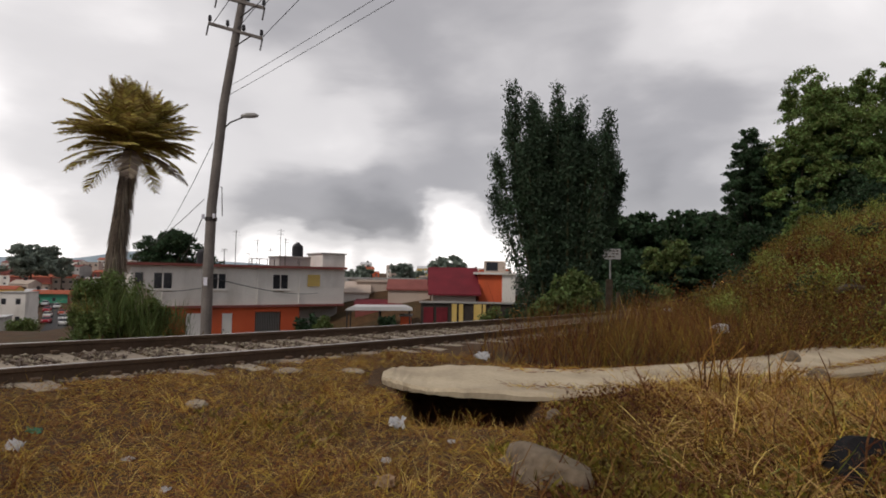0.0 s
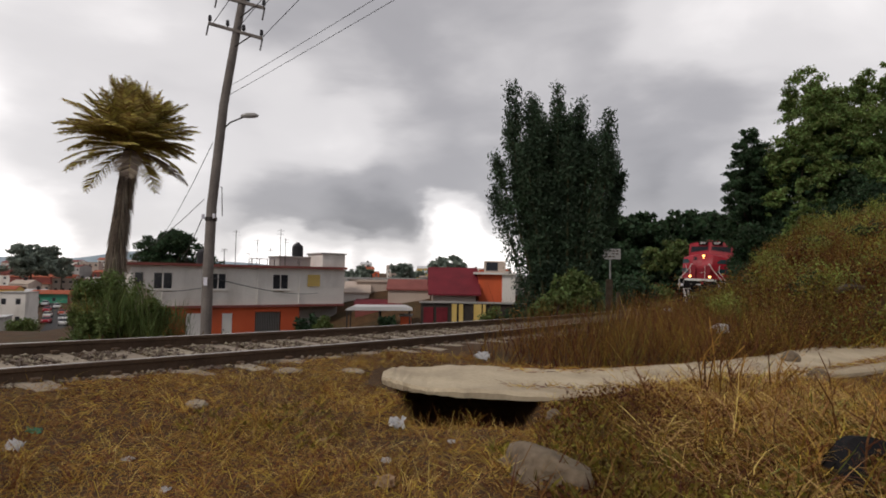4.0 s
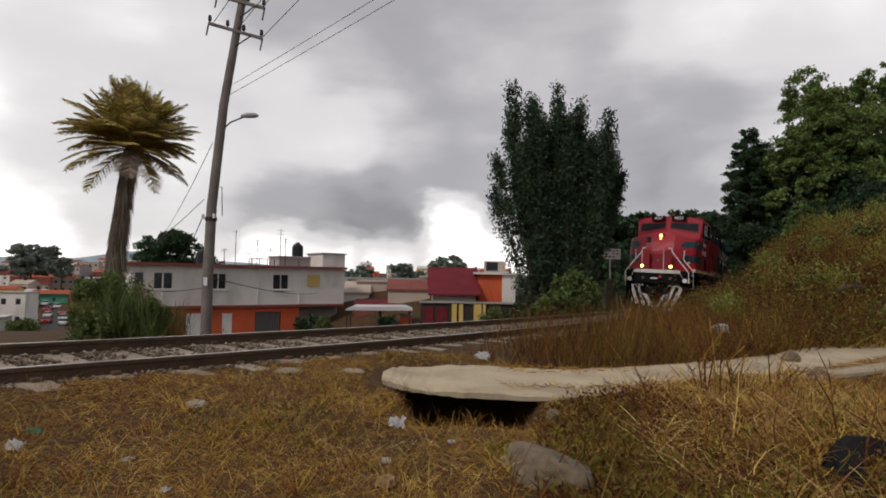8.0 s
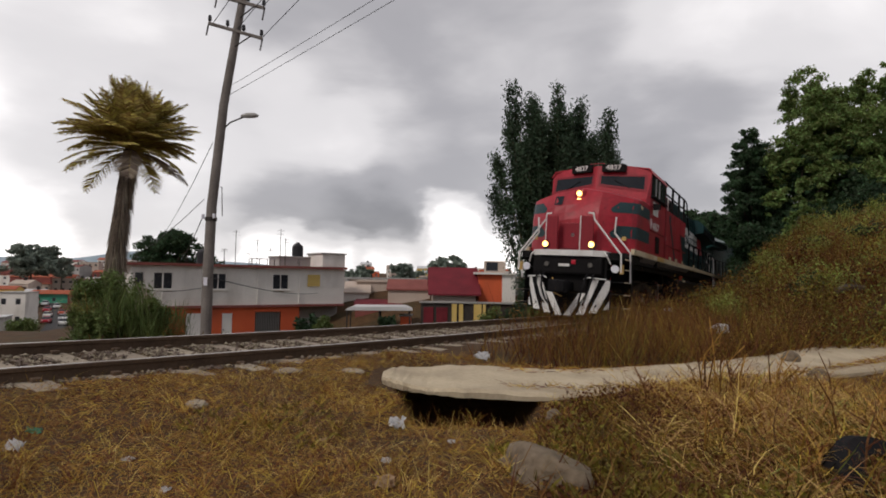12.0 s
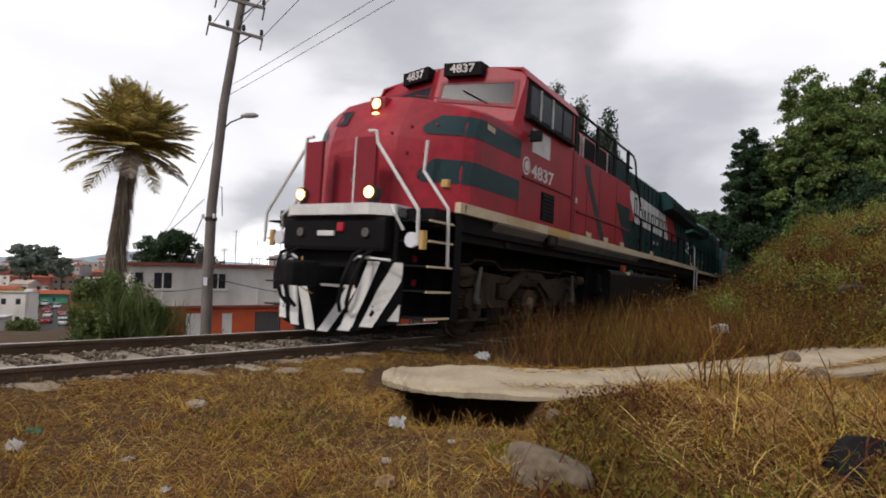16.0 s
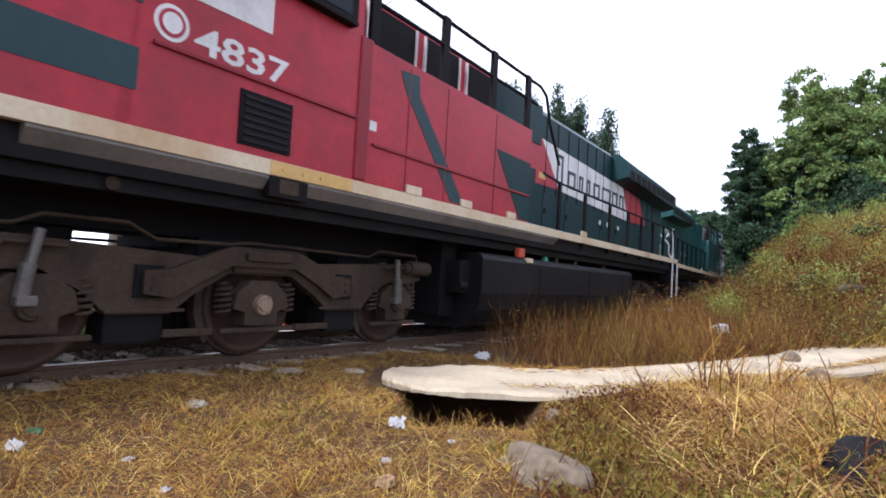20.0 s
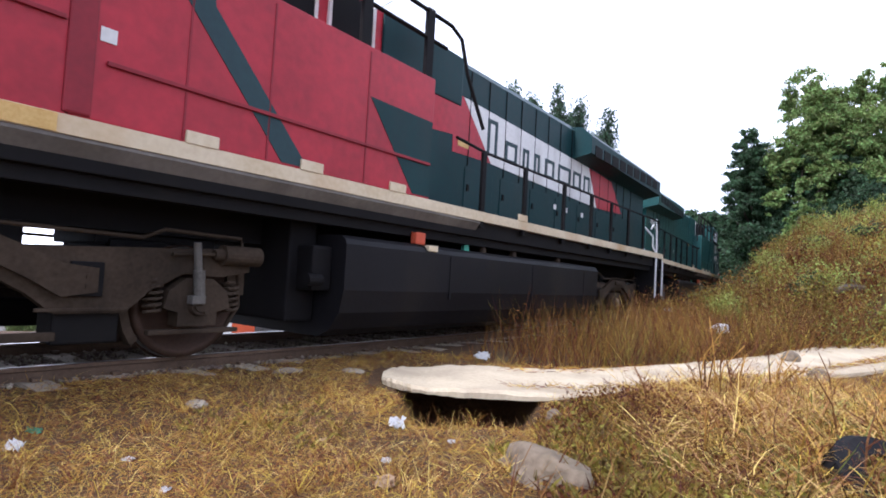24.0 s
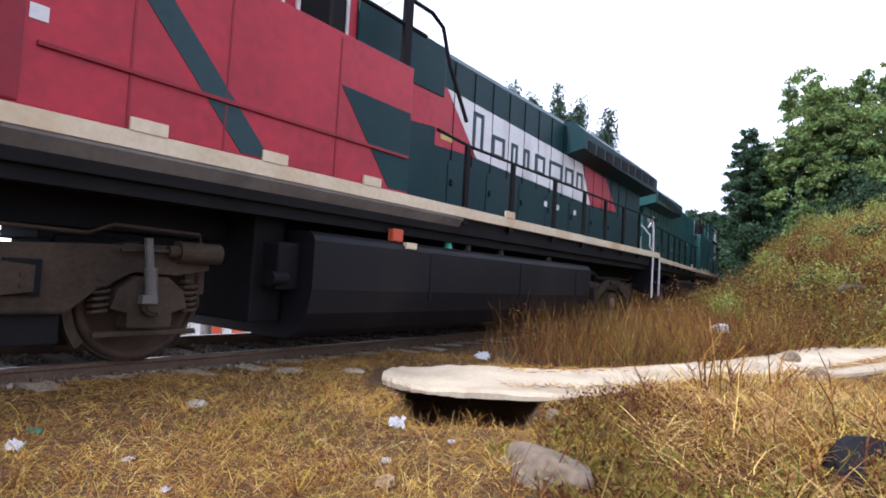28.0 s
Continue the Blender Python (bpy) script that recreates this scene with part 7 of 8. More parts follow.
def antenna(x, y, z, h, label="thin metal aerial mast on a roof"):
    ob = empty("aerial", pose(x, y, z), label, "aerial", "roof aerials")
    part("mast", one(rod, (0, 0, 0), (0, 0, h), 0.025, None, 6), "iron", ob)
    for k in (0.86, 0.95):
        part("cross_bar", one(rod, (-0.25, 0, h * k), (0.25, 0, h * k), 0.012, None, 5), "iron", ob)
    return ob


def white_house():
    m = pose(-20.3, 38.0, -4.05, 0, 0, 36.0)
    ob = empty("house", m, "two-storey house, white above and orange below, flat roof", "house")
    low = [(3.45, 4.5, 0.0, 2.2), (5.85, 6.6, 0.0, 2.15), (8.2, 10.15, 0.5, 2.2)]
    up = [(1.35, 2.55, 3.85, 5.0), (4.95, 6.1, 3.85, 5.0), (9.45, 10.7, 3.85, 5.0), (0.2, 0.8, 3.7, 5.0)]
    bm = bmesh.new()
    wall_box(bm, 0, 11.6, 0, 8, 0, 2.55, low)
    part("lower_wall", bm, "orange", ob, "orange painted ground-floor wall")
    bm = bmesh.new()
    wall_box(bm, 0, 15.3, 0.02, 8, 2.72, 5.45, up)
    part("upper_wall", bm, "plaster", ob, "off-white upper wall with water stains")
    part("recessed_wall", one(box, 11.6, 15.3, 1.2, 1.45, 0, 2.55), "grey_wall", ob)
    part("floor_band", one(box, -0.15, 15.3, -0.18, 8, 2.55, 2.72), "cornice", ob)
    bm = bmesh.new()
    box(bm, -0.6, 15.4, -0.35, 8.1, 5.45, 5.57)
    box(bm, -0.6, 15.4, -0.35, -0.2, 5.57, 5.63)
    roof = part("roof_slab", bm, "cornice", ob, "flat roof with a red edge")
    for o in up:
        w = window(ob, *o, 0.02, 2 if o[1] - o[0] > 0.8 else 1)
        part("sill", one(box, o[0] - 0.08, o[1] + 0.08, -0.08, 0.04, o[2] - 0.08, o[2]), "plaster", w)
    for i, o in enumerate(low[:2]):
        d = part("door", one(box, o[0] + 0.04, o[1] - 0.04, 0.015, 0.07, 0.02, o[3] - 0.04), "door", ob, "pale closed door")
        part("door_frame", one(box, o[0], o[1], 0.01, 0.08, o[3] - 0.04, o[3]), "plaster", d)
        part("handle", one(box, o[0] + 0.1, o[0] + 0.16, -0.02, 0.015, 0.95, 1.05), "iron", d)
    o = low[2]
    g = part("grille", one(box, o[0], o[1], 0.05, 0.08, o[2], o[2] + 0.05), "iron", ob, "iron window grille")
    for i in range(15):
        x = o[0] + 0.07 + i * (o[1] - o[0] - 0.14) / 14
        part("bar", one(box, x - 0.018, x + 0.018, 0.04, 0.07, o[2], o[3]), "iron", g)
    part("dark_shutter", one(box, o[0], o[1], 0.16, 0.2, o[2], o[3]), "grey_wall", g)
    for i in range(4):
        x = 1.9 + 3.2 * i
        part("rain_pipe", one(rod, (x, -0.05, 2.75), (x, -0.05, 5.4), 0.04, None, 6), "plaster", ob)
    # block rooms on the roof
    return m


HOUSE = white_house()


def on_house(x, y, z):
    return HOUSE @ Vector((x, y, z))


p = on_house(4.9, 1.6, 5.6)
water_tank(p.x, p.y, p.z, 0.5, 1.15)
p = on_house(12.2, 2.4, 5.6)
ob = empty("roof_room", Matrix.Translation(p) @ pose(0, 0, 0, 0, 0, 36), "small grey block room on the roof", "roof room")
bm = bmesh.new()
wall_box(bm, -1.4, 1.2, 0, 2.4, 0, 0.75, [])
part("wall", bm, "grey_wall", ob)
part("roof", one(box, -1.5, 1.3, -0.1, 2.5, 0.75, 0.86), "grey_wall", ob)
p = on_house(12.6, 3.2, 6.46)
water_tank(p.x, p.y, p.z, 0.45, 1.1)
p = on_house(14.4, 0.9, 5.6)
ob = empty("roof_room", Matrix.Translation(p) @ pose(0, 0, 0, 0, 0, 36), "pale block stair tower on the roof", "roof room")
bm = bmesh.new()
wall_box(bm, -1.0, 0.95, -0.9, 2.0, -1.6, 1.05, [])
part("wall", bm, "plaster", ob)
part("roof", one(box, -1.1, 1.05, -1.0, 2.1, 1.05, 1.15), "grey_wall", ob)
part("yellow_patch", one(box, -2.2, -1.2, -0.95, -0.88, -1.5, -0.6), "yellow", ob)
for x, h in ((7.0, 2.6), (8.6, 2.0), (9.6, 1.4), (10.4, 2.9), (10.8, 2.2), (6.2, 1.2), (8.0, 1.0)):
    p = on_house(x, 1.2, 5.6)
    antenna(p.x, p.y, p.z, h)
p = on_house(9.0, 0.8, 5.6)
ob = empty("roof_frame", Matrix.Translation(p) @ pose(0, 0, 0, 0, 0, 36), "metal clothes frame on the roof", "frame")
part("shelf", one(box, -0.9, 0.9, 0, 0.5, 0.5, 0.56), "sheet", ob)
for x in (-0.85, -0.3, 0.3, 0.85):
    part("leg", one(rod, (x, 0.1, 0), (x, 0.1, 0.5), 0.03, None, 6), "iron", ob)
for x in (0.2, 3.3, 7.7, 11.4):
    p = on_house(x, 0.2, 5.6)
    ob = empty("rebar_stub", Matrix.Translation(p), "rusty starter bars standing on a roof corner", "rebar")
    for k in range(3):
        part("bar", one(rod, (0.08 * k, 0, 0), (0.08 * k + 0.03, 0, 0.5 + 0.1 * k), 0.012, None, 5), "iron", ob)


def plain_house(x, y, z, w, d, h, turn, wall, roof, pitched=0.0, label="small plastered house", rows=1, cols=2, name="house", group="", overhang=0.15):
    ob = empty(name, pose(x, y, z, 0, 0, turn), label, "house", group)
    opens = []
    for r in range(rows):
        for c in range(cols):
            cx = w * (c + 0.5) / cols
            z0 = h * (r + 0.35) / rows
            opens.append((cx - min(0.5, w * 0.09), cx + min(0.5, w * 0.09), z0, z0 + min(1.1, h * 0.34 / rows)))
    bm = bmesh.new()
    wall_box(bm, 0, w, 0, d, 0, h, opens)
    part("wall", bm, wall, ob)
    for o in opens:
        window(ob, *o, 0, 1, "grey_wall")
    if pitched:
        bm = bmesh.new()
        e = overhang
        prism(bm, [(-e, h), (-e, h + 0.12), (d / 2, h + pitched + 0.12), (d + e, h + 0.12), (d + e, h), (d / 2, h + pitched)], "x", -e, w + e)
        part("roof", bm, roof, ob)
        for xx in (0.02, w - 0.02):
            bm = bmesh.new()
            prism(bm, [(0, h), (d, h), (d / 2, h + pitched - 0.02)], "x", xx - 0.015, xx + 0.015)
            part("gable", bm, wall, ob)
    else:
        bm = bmesh.new()
        box(bm, -overhang, w + overhang, -overhang, d + overhang, h, h + 0.16)
        part("roof", bm, roof, ob)
    return ob


# houses in the middle distance
plain_house(-0.7, 43.0, -4.0, 3.2, 6, 3.6, 2, "beige", "maroon", 2.0, "house with a steep maroon roof", 1, 2, overhang=0.35)
ob = plain_house(2.75, 44.0, -4.0, 2.6, 6, 5.2, 2, "orange", "plaster", 0, "orange flat-roofed house with a white corner", 1, 1, overhang=0.3)
part("corner_wall", one(box, 1.75, 2.75, -0.12, -0.02, 0, 5.2), "plaster", ob)
ob = empty("roof_room", pose(3.6, 45.5, 1.36), "dark square tank housing on a flat roof", "roof room")
part("wall", one(box, -0.3, 1.3, 0, 1.2, 0, 0.9), "beige", ob)
part("opening", one(box, -0.2, 0.7, -0.03, 0.0, 0.15, 0.8), "pane", ob)
ob = empty("garden_wall", pose(-1.5, 41.5, -3.4), "low dark wall with yellow gate posts", "wall")
part("wall", one(box, 0, 7.5, 0, 0.25, 0, 2.5), "iron", ob)
for x0, x1 in ((2.2, 2.55), (2.7, 3.0), (3.75, 4.3), (4.4, 4.6)):
    part("gate_post", one(box, x0, x1, -0.12, 0.0, 0, 2.45), "yellow", ob)
for x0, x1 in ((0.2, 0.9), (1.1, 1.9)):
    part("shutter", one(box, x0, x1, -0.06, 0.0, 0, 2.2), "maroon", ob)
part("coping", one(box, -0.1, 7.6, -0.15, 0.35, 2.5, 2.62), "grey_wall", ob)
plain_house(-7.6, 52.0, -4.2, 6.8, 6, 4.6, 4, "beige", "beige", 0, "beige plastered house with a flat roof", 1, 3)
plain_house(-9.9, 50.0, -4.2, 3.6, 5, 3.6, 6, "plaster", "beige", 0.9, "pale house with a low pitched roof", 1, 1)
plain_house(-6.9, 46.5, -4.2, 3.9, 4, 2.6, 4, "cornice", "maroon", 0.5, "low outbuilding with a red roof", 1, 2)
plain_house(-13.2, 55.0, -4.2, 4.0, 6, 4.6, 6, "grey_wall", "grey_wall", 0, "grey block house with a flat roof", 1, 2)
plain_house(6.0, 50.0, -3.0, 5.0, 6, 4.0, 0, "grey_wall", "grey_wall", 0, "grey block house with a flat roof", 1, 2)
plain_house(-10.5, 60.0, -4.4, 8.5, 6, 5.0, 3, "beige", "grey_wall", 0, "beige plastered house with a flat roof", 1, 3)
plain_house(-2.4, 63.0, -4.4, 6.5, 6, 5.3, -3, "grey_wall", "beige", 0, "grey block house with a pale flat roof", 1, 3)
plain_house(-4.4, 47.5, -4.2, 3.4, 4, 4.0, 2, "beige", "cornice", 0.8, "beige cottage with a red roof", 1, 2)
plain_house(-17.5, 62.0, -4.4, 6.0, 6, 5.0, 8, "plaster", "grey_wall", 0, "white plastered house with a flat roof", 1, 3)
ob = empty("carport", pose(-6.6, 40.0, -3.75, 0, 0, 4), "open carport with a pale sheet roof", "carport")
bm = bmesh.new()
prism(bm, [(0, 2.3), (0, 2.36), (0.5, 2.56), (4.1, 2.6), (4.6, 2.4), (4.6, 2.34)], "y", 0, 3.2)
part("roof", bm, "sheet", ob)
for x in (0.1, 2.3, 4.4):
    for y in (0.15, 3.0):
        part("post", one(rod, (x, y, 0), (x, y, 2.4), 0.05, None, 8), "iron", ob)
ob = empty("shed", pose(-2.9, 41.0, -4.2), "small orange painted garden shed", "shed")
part("wall", one(box, 0, 0.7, 0, 1.4, 0, 2.35), "orange", ob)
part("roof", one(box, -0.08, 0.8, -0.08, 1.5, 2.35, 2.45), "grey_wall", ob)


# the town below
def town():
    rnd = random.Random(77)
    walls = ("plaster", "beige", "grey_wall", "cornice", "yellow", "plaster", "beige", "orange")
    roofs = ("clay", "grey_wall", "cornice", "clay", "sheet", "beige")
    spots = []
    for row, (y, step) in enumerate(((112, 8.0), (126, 8.0), (142, 7.5), (158, 7.5), (176, 7.5), (196, 8.0), (220, 8.5), (246, 9.5), (275, 10.0), (310, 11.0))):
        x = -0.80 * y
        while x < -0.5 * y:
            if y > 168 or not -0.75 * y < x < -0.6 * y:
                spots.append((x + rnd.uniform(-1, 1), y + rnd.uniform(-4, 4), row))
            x += step
        if row >= 3:
            x = -0.14 * y
            while x < 0.1 * y:
                spots.append((x + rnd.uniform(-1, 1), y + rnd.uniform(-4, 4), row))
                x += step * 1.3
    for x, y, row in spots:
        w, d, h = rnd.uniform(5, 8), rnd.uniform(5, 8), rnd.choice((2.8, 3.0, 4.2, 5.2))
        pit = rnd.choice((0, 0, 0.9, 1.2))
        r = rnd.choice(roofs)
        wl = rnd.choice(walls)
        words = {"clay": "clay-tiled", "grey_wall": "grey-roofed", "cornice": "red-roofed", "sheet": "sheet-roofed", "beige": "pale-roofed"}[r]
        hue = {"plaster": "white", "beige": "beige", "grey_wall": "grey", "cornice": "brick-red", "yellow": "yellow", "orange": "orange"}[wl]
        plain_house(x, y, height(x, y) - 0.3, w, d, h, rnd.uniform(-18, 18), wl, r, pit, f"{words} {hue} house in the town below the track", 2 if h > 4 else 1, 3, group="town houses")
        if rnd.random() < 0.35:
            water_tank(x + w * 0.5, y + d * 0.5, height(x, y) - 0.3 + h + 0.16 + pit * 0.8, 0.5, 1.0)


town()
# street with awnings and parked cars
bm = bmesh.new()
ring = []
for i in range(31):
    y = 104.0 + i * 2.4
    x = -0.668 * y + 1.5 * math.sin(i * 0.12)
    ring.append([bm.verts.new((x + e * 2.3, y - e * 0.2, height(x, y) + 0.12)) for e in (-1, 1)])
for a, b in zip(ring, ring[1:]):
    bm.faces.new((a[0], a[1], b[1], b[0]))
tagged(part("road", bm, "asphalt"), "grey asphalt street going down into the town", "road", kind="structure")
plain_house(-121.0, 172.0, -9.4, 12.5, 6, 3.4, 8, "plastic_green", "clay", 1.0, "shop with a red awning roof and green front", 1, 3, overhang=0.8)
plain_house(-79.3, 104.0, -9.6, 4.6, 5, 6.4, 12, "plaster", "grey_wall", 0, "white two-storey corner house", 2, 2)
plain_house(-66.0, 82.0, -8.9, 4.0, 4, 3.0, 25, "grey_wall", "sheet", 0, "pale grey stall beside the street", 1, 1)
plain_house(-152.0, 205.0, height(-146, 205) - 0.5, 13.0, 7, 5.0, 10, "cornice", "clay", 1.2, "long brick-red house with a clay roof", 1, 4)
plain_house(-72.5, 132.0, -9.0, 9.0, 7, 3.4, 6, "beige", "clay", 0.8, "long beige house with a clay roof", 1, 4)
bush(-42.9, 60.0, 1.5, 1, "bush", 91, 4000, 0.13, "round green street tree beside the road", 14, -4.2)


def car(x, y, turn, paint, label):
    ob = empty("car", pose(x, y, height(x, y) + 0.1, 0, 0, turn), label, "car", "parked cars")
    bm = bmesh.new()
    prism(bm, [(-2.0, 0.3), (2.0, 0.3), (2.05, 0.62), (1.9, 0.82), (0.9, 0.92), (-1.8, 0.95), (-2.05, 0.7)], "y", -0.82, 0.82)
    body = part("body", bm, paint, ob)
    bm = bmesh.new()
    prism(bm, [(0.95, 0.9), (0.35, 1.4), (-1.2, 1.42), (-1.75, 0.94)], "y", -0.72, 0.72)
    part("cabin", bm, "pane", ob)
    part("roof_panel", one(box, -1.15, 0.3, -0.68, 0.68, 1.4, 1.45, 0.02), paint, ob)
    for a in (-1.25, 1.3):
        for b in (-0.8, 0.8):
            part("wheel", one(rod, (a, b - 0.08, 0.3), (a, b + 0.08, 0.3), 0.3, None, 16), "rubber", ob)
    for b in (-0.6, 0.6):
        part("headlight", one(box, 1.95, 2.06, b - 0.15, b + 0.15, 0.6, 0.74), "lens_white", ob)
    return ob


for y, off, paint, words in ((122, 1.6, "white", "white saloon car driving up the street"), (126, -2.2, "red", "red car parked beside the street"), (133, 1.4, "sheet", "silver car driving up the street"),
                             (139, -2.2, "white", "white car parked beside the street"), (146, 1.6, "orange_red", "orange-red car on the street"), (152, -2.0, "red", "red car far down the street"),
                             (160, 1.2, "white", "white van-like car far down the street"), (166, -1.8, "sheet", "silver car far down the street")):
    car(-0.668 * y + off + 1.5 * math.sin((y - 104) / 2.4 * 0.12), y, -62, paint, words)

# far hills, their blue haze held in the base colour
verts, faces = [], []
for i in range(61):
    a = radians(-62 + i * 1.2)
    hgt = 46 + 22 * math.sin(i * 0.23 + 1) + 10 * math.sin(i * 0.71)
    if i > 33:
        hgt *= max(0.25, 1 - (i - 33) * 0.05)
    for r, z in ((2300, -30), (2400, hgt), (2700, hgt * 0.6), (2900, -30)):
        verts.append((math.sin(a) * r, math.cos(a) * r, z))
for i in range(60):
    for j in range(3):
        k = i * 4 + j
        faces.append((k, k + 4, k + 5, k + 1))
tagged(sheet("hills", verts, faces, "hill", smooth=True), "hazy blue hills on the horizon", "hills", kind="structure")


# ---------------------------------------------------------------- pole, wires, sign
def utility_pole():
    x, y = -7.3, 18.0
    z = height(x, y) - 0.2
    ob = empty("utility_pole", pose(x, y, 0), "weathered leaning utility pole with crossarms and street lamp", "utility pole")
    top = 10.6
    pts = [(0.06, 0, z), (0.06, 0, 1.0), (0.1, 0, 3.0), (0.36, 0, 6.2), (0.75, 0, 9.0), (1.0, 0, top)]
    part("shaft", one(tube, pts, [0.17, 0.16, 0.15, 0.135, 0.12, 0.11], 12), "pole", ob)

    def shaft(h):
        for a, b in zip(pts, pts[1:]):
            if a[2] <= h <= b[2]:
                f = (h - a[2]) / (b[2] - a[2])
                return Vector(a).lerp(Vector(b), f)
        return Vector(pts[-1])
    for h, w, tilt in ((8.52, 0.85, -0.27), (9.45, 0.75, -0.25)):
        c = shaft(h)
        a, b = c + Vector((-w, -0.1, -tilt * w)), c + Vector((w, -0.1, tilt * w))
        bm = bmesh.new()
        tube(bm, [a, b], 0.06, 4)
        arm = part("crossarm", bm, "pole", ob, "timber crossarm")
        for f in (0.02, 0.35, 0.65, 0.98):
            p = a.lerp(b, f)
            bm = bmesh.new()
            rod(bm, p, p + Vector((0, 0, 0.1)), 0.02, None, 6)
            rod(bm, p + Vector((0, 0, 0.1)), p + Vector((0, 0, 0.26)), 0.06, 0.045, 10)
            part("insulator", bm, "tinaco", arm)
        for p in (a, b):
            part("dropper", one(rod, p, p + Vector((-0.06, 0, -0.38)), 0.025, None, 6), "iron", arm)
        bm = bmesh.new()
        tube(bm, [c + Vector((0, -0.1, -0.5)), c + Vector((w * 0.6, -0.1, tilt * w * 0.6))], 0.022, 5)
        part("brace", bm, "iron", arm)
    c = shaft(5.35)
    bm = bmesh.new()
    tube(bm, [c, c + Vector((0.3, 0, 0.3)), c + Vector((0.7, 0, 0.47))], 0.025, 6)
    arm = part("lamp_arm", bm, "iron", ob)
    bm = bmesh.new()
    tube(bm, [c + Vector((0.62, 0, 0.5)), c + Vector((0.8, 0, 0.52)), c + Vector((1.05, 0, 0.53)), c + Vector((1.16, 0, 0.52))], [0.04, 0.085, 0.08, 0.03], 10)
    part("lamp_head", bm, "grey_wall", arm, "grey cobra-head street lamp")
    c = shaft(2.6)
    for k, (dx, dz) in enumerate(((-0.2, 0.0), (0.14, 0.02))):
        bm = bmesh.new()
        rod(bm, c + Vector((dx, -0.12, dz)), c + Vector((dx, -0.12, dz + 0.14)), 0.05, None, 8)
        part("bracket", bm, "lens_white", ob)
    part("clamp_band", one(rod, c + Vector((0, 0, -0.05)), c + Vector((0, 0, 0.06)), 0.18, None, 12), "iron", ob)
    bm = bmesh.new()
    c3 = shaft(3.2)
    tube(bm, [c3 + Vector((-0.1, 0, 0.4)), c3 + Vector((0.3, -0.05, 0.4)), c3 + Vector((0.34, -0.05, -0.5))], 0.015, 5)
    part("conduit", bm, "iron", ob)
    part("number_tag", one(box, 0.0, 0.12, -0.18, -0.165, 0.55, 0.8), "lens_white", ob)
    return shaft, Vector((x, y, 0))


SHAFT, POLE = utility_pole()


def cable(name, a, b, sag, r=0.012, label="black cable sagging from the utility pole"):
    a, b = Vector(a), Vector(b)
    bm = bmesh.new()
    tube(bm, [a.lerp(b, i / 14) - Vector((0, 0, sag * 4 * (i / 14) * (1 - i / 14))) for i in range(15)], r, 5)
    return tagged(part(name, bm, "wire"), label, "cable", "overhead cables")


for dx, z in ((-0.75, 8.8), (0.0, 8.6), (0.8, 8.35), (-0.6, 9.6), (0.75, 9.3)):
    q_ = POLE + SHAFT(8.5) + Vector((dx, 0, z - 8.5))
    cable("overhead_cable", q_, (12 + dx * 1.5, -6.0, 12.5 + (z - 8.5)), 0.4, 0.011)
for dz in (0.0, 0.3):
    cable("overhead_cable", POLE + SHAFT(6.5 + dz) + Vector((0.1, 0, 0)), (15.9, -6.0, 7.9 + dz), 0.15, 0.007)
q_ = POLE + SHAFT(2.7)
cable("service_cable", q_ + Vector((-0.2, -0.1, 0)), (-21, 46, 1.6), 0.3, 0.016)
cable("service_cable", q_ + Vector((-0.2, -0.1, 0.5)), (-27, 50, 2.4), 0.4, 0.012)
cable("service_cable", POLE + SHAFT(5.0) + Vector((-0.2, 0, 0)), (-24, 48, 3.0), 0.5, 0.012)
p = on_house(0.5, -0.2, 4.0)
cable("service_cable", q_ + Vector((0, -0.1, -2.2)), p, 0.2, 0.012)
p = on_house(13.0, -0.2, 3.6)
cable("service_cable", q_ + Vector((0.1, -0.1, -1.9)), p, 0.25, 0.016)


def track_sign():
    x, y = 8.62, 30.0
    z = height(x, y)
    ob = empty("track_sign", pose(x, y, z - 0.1, 0, 0, -14), "pale lineside sign board on a thin post", "sign")
    part("concrete_base", one(box, -0.22, 0.12, -0.15, 0.15, 0, 0.98 - z + 0.1, 0.03), "rock", ob)
    part("post", one(rod, (0, 0, 0.9 - z), (0, 0, 2.2 - z), 0.045, None, 10), "white", ob)
    board = part("board", one(box, -0.52, 0.52, -0.09, -0.05, 2.1 - z, 2.64 - z, 0.01), "door", ob, "weathered white board with rows of dark marks")
    for r in range(3):
        for c in range(5):
            if (r, c) in ((1, 2), (2, 4)):
                continue
            part("mark", one(box, -0.44 + c * 0.18, -0.44 + c * 0.18 + 0.12, -0.095, -0.09, 2.5 - z - r * 0.15, 2.57 - z - r * 0.15), "rock", board)
    return ob


track_sign()
ob = empty("marker_post", pose(9.5, 31.5, height(9.5, 31.5)), "old leaning concrete post beside the track", "post")
part("shaft", one(box, -0.1, 0.1, -0.1, 0.1, -0.1, 1.1, 0.02), "rock", ob)


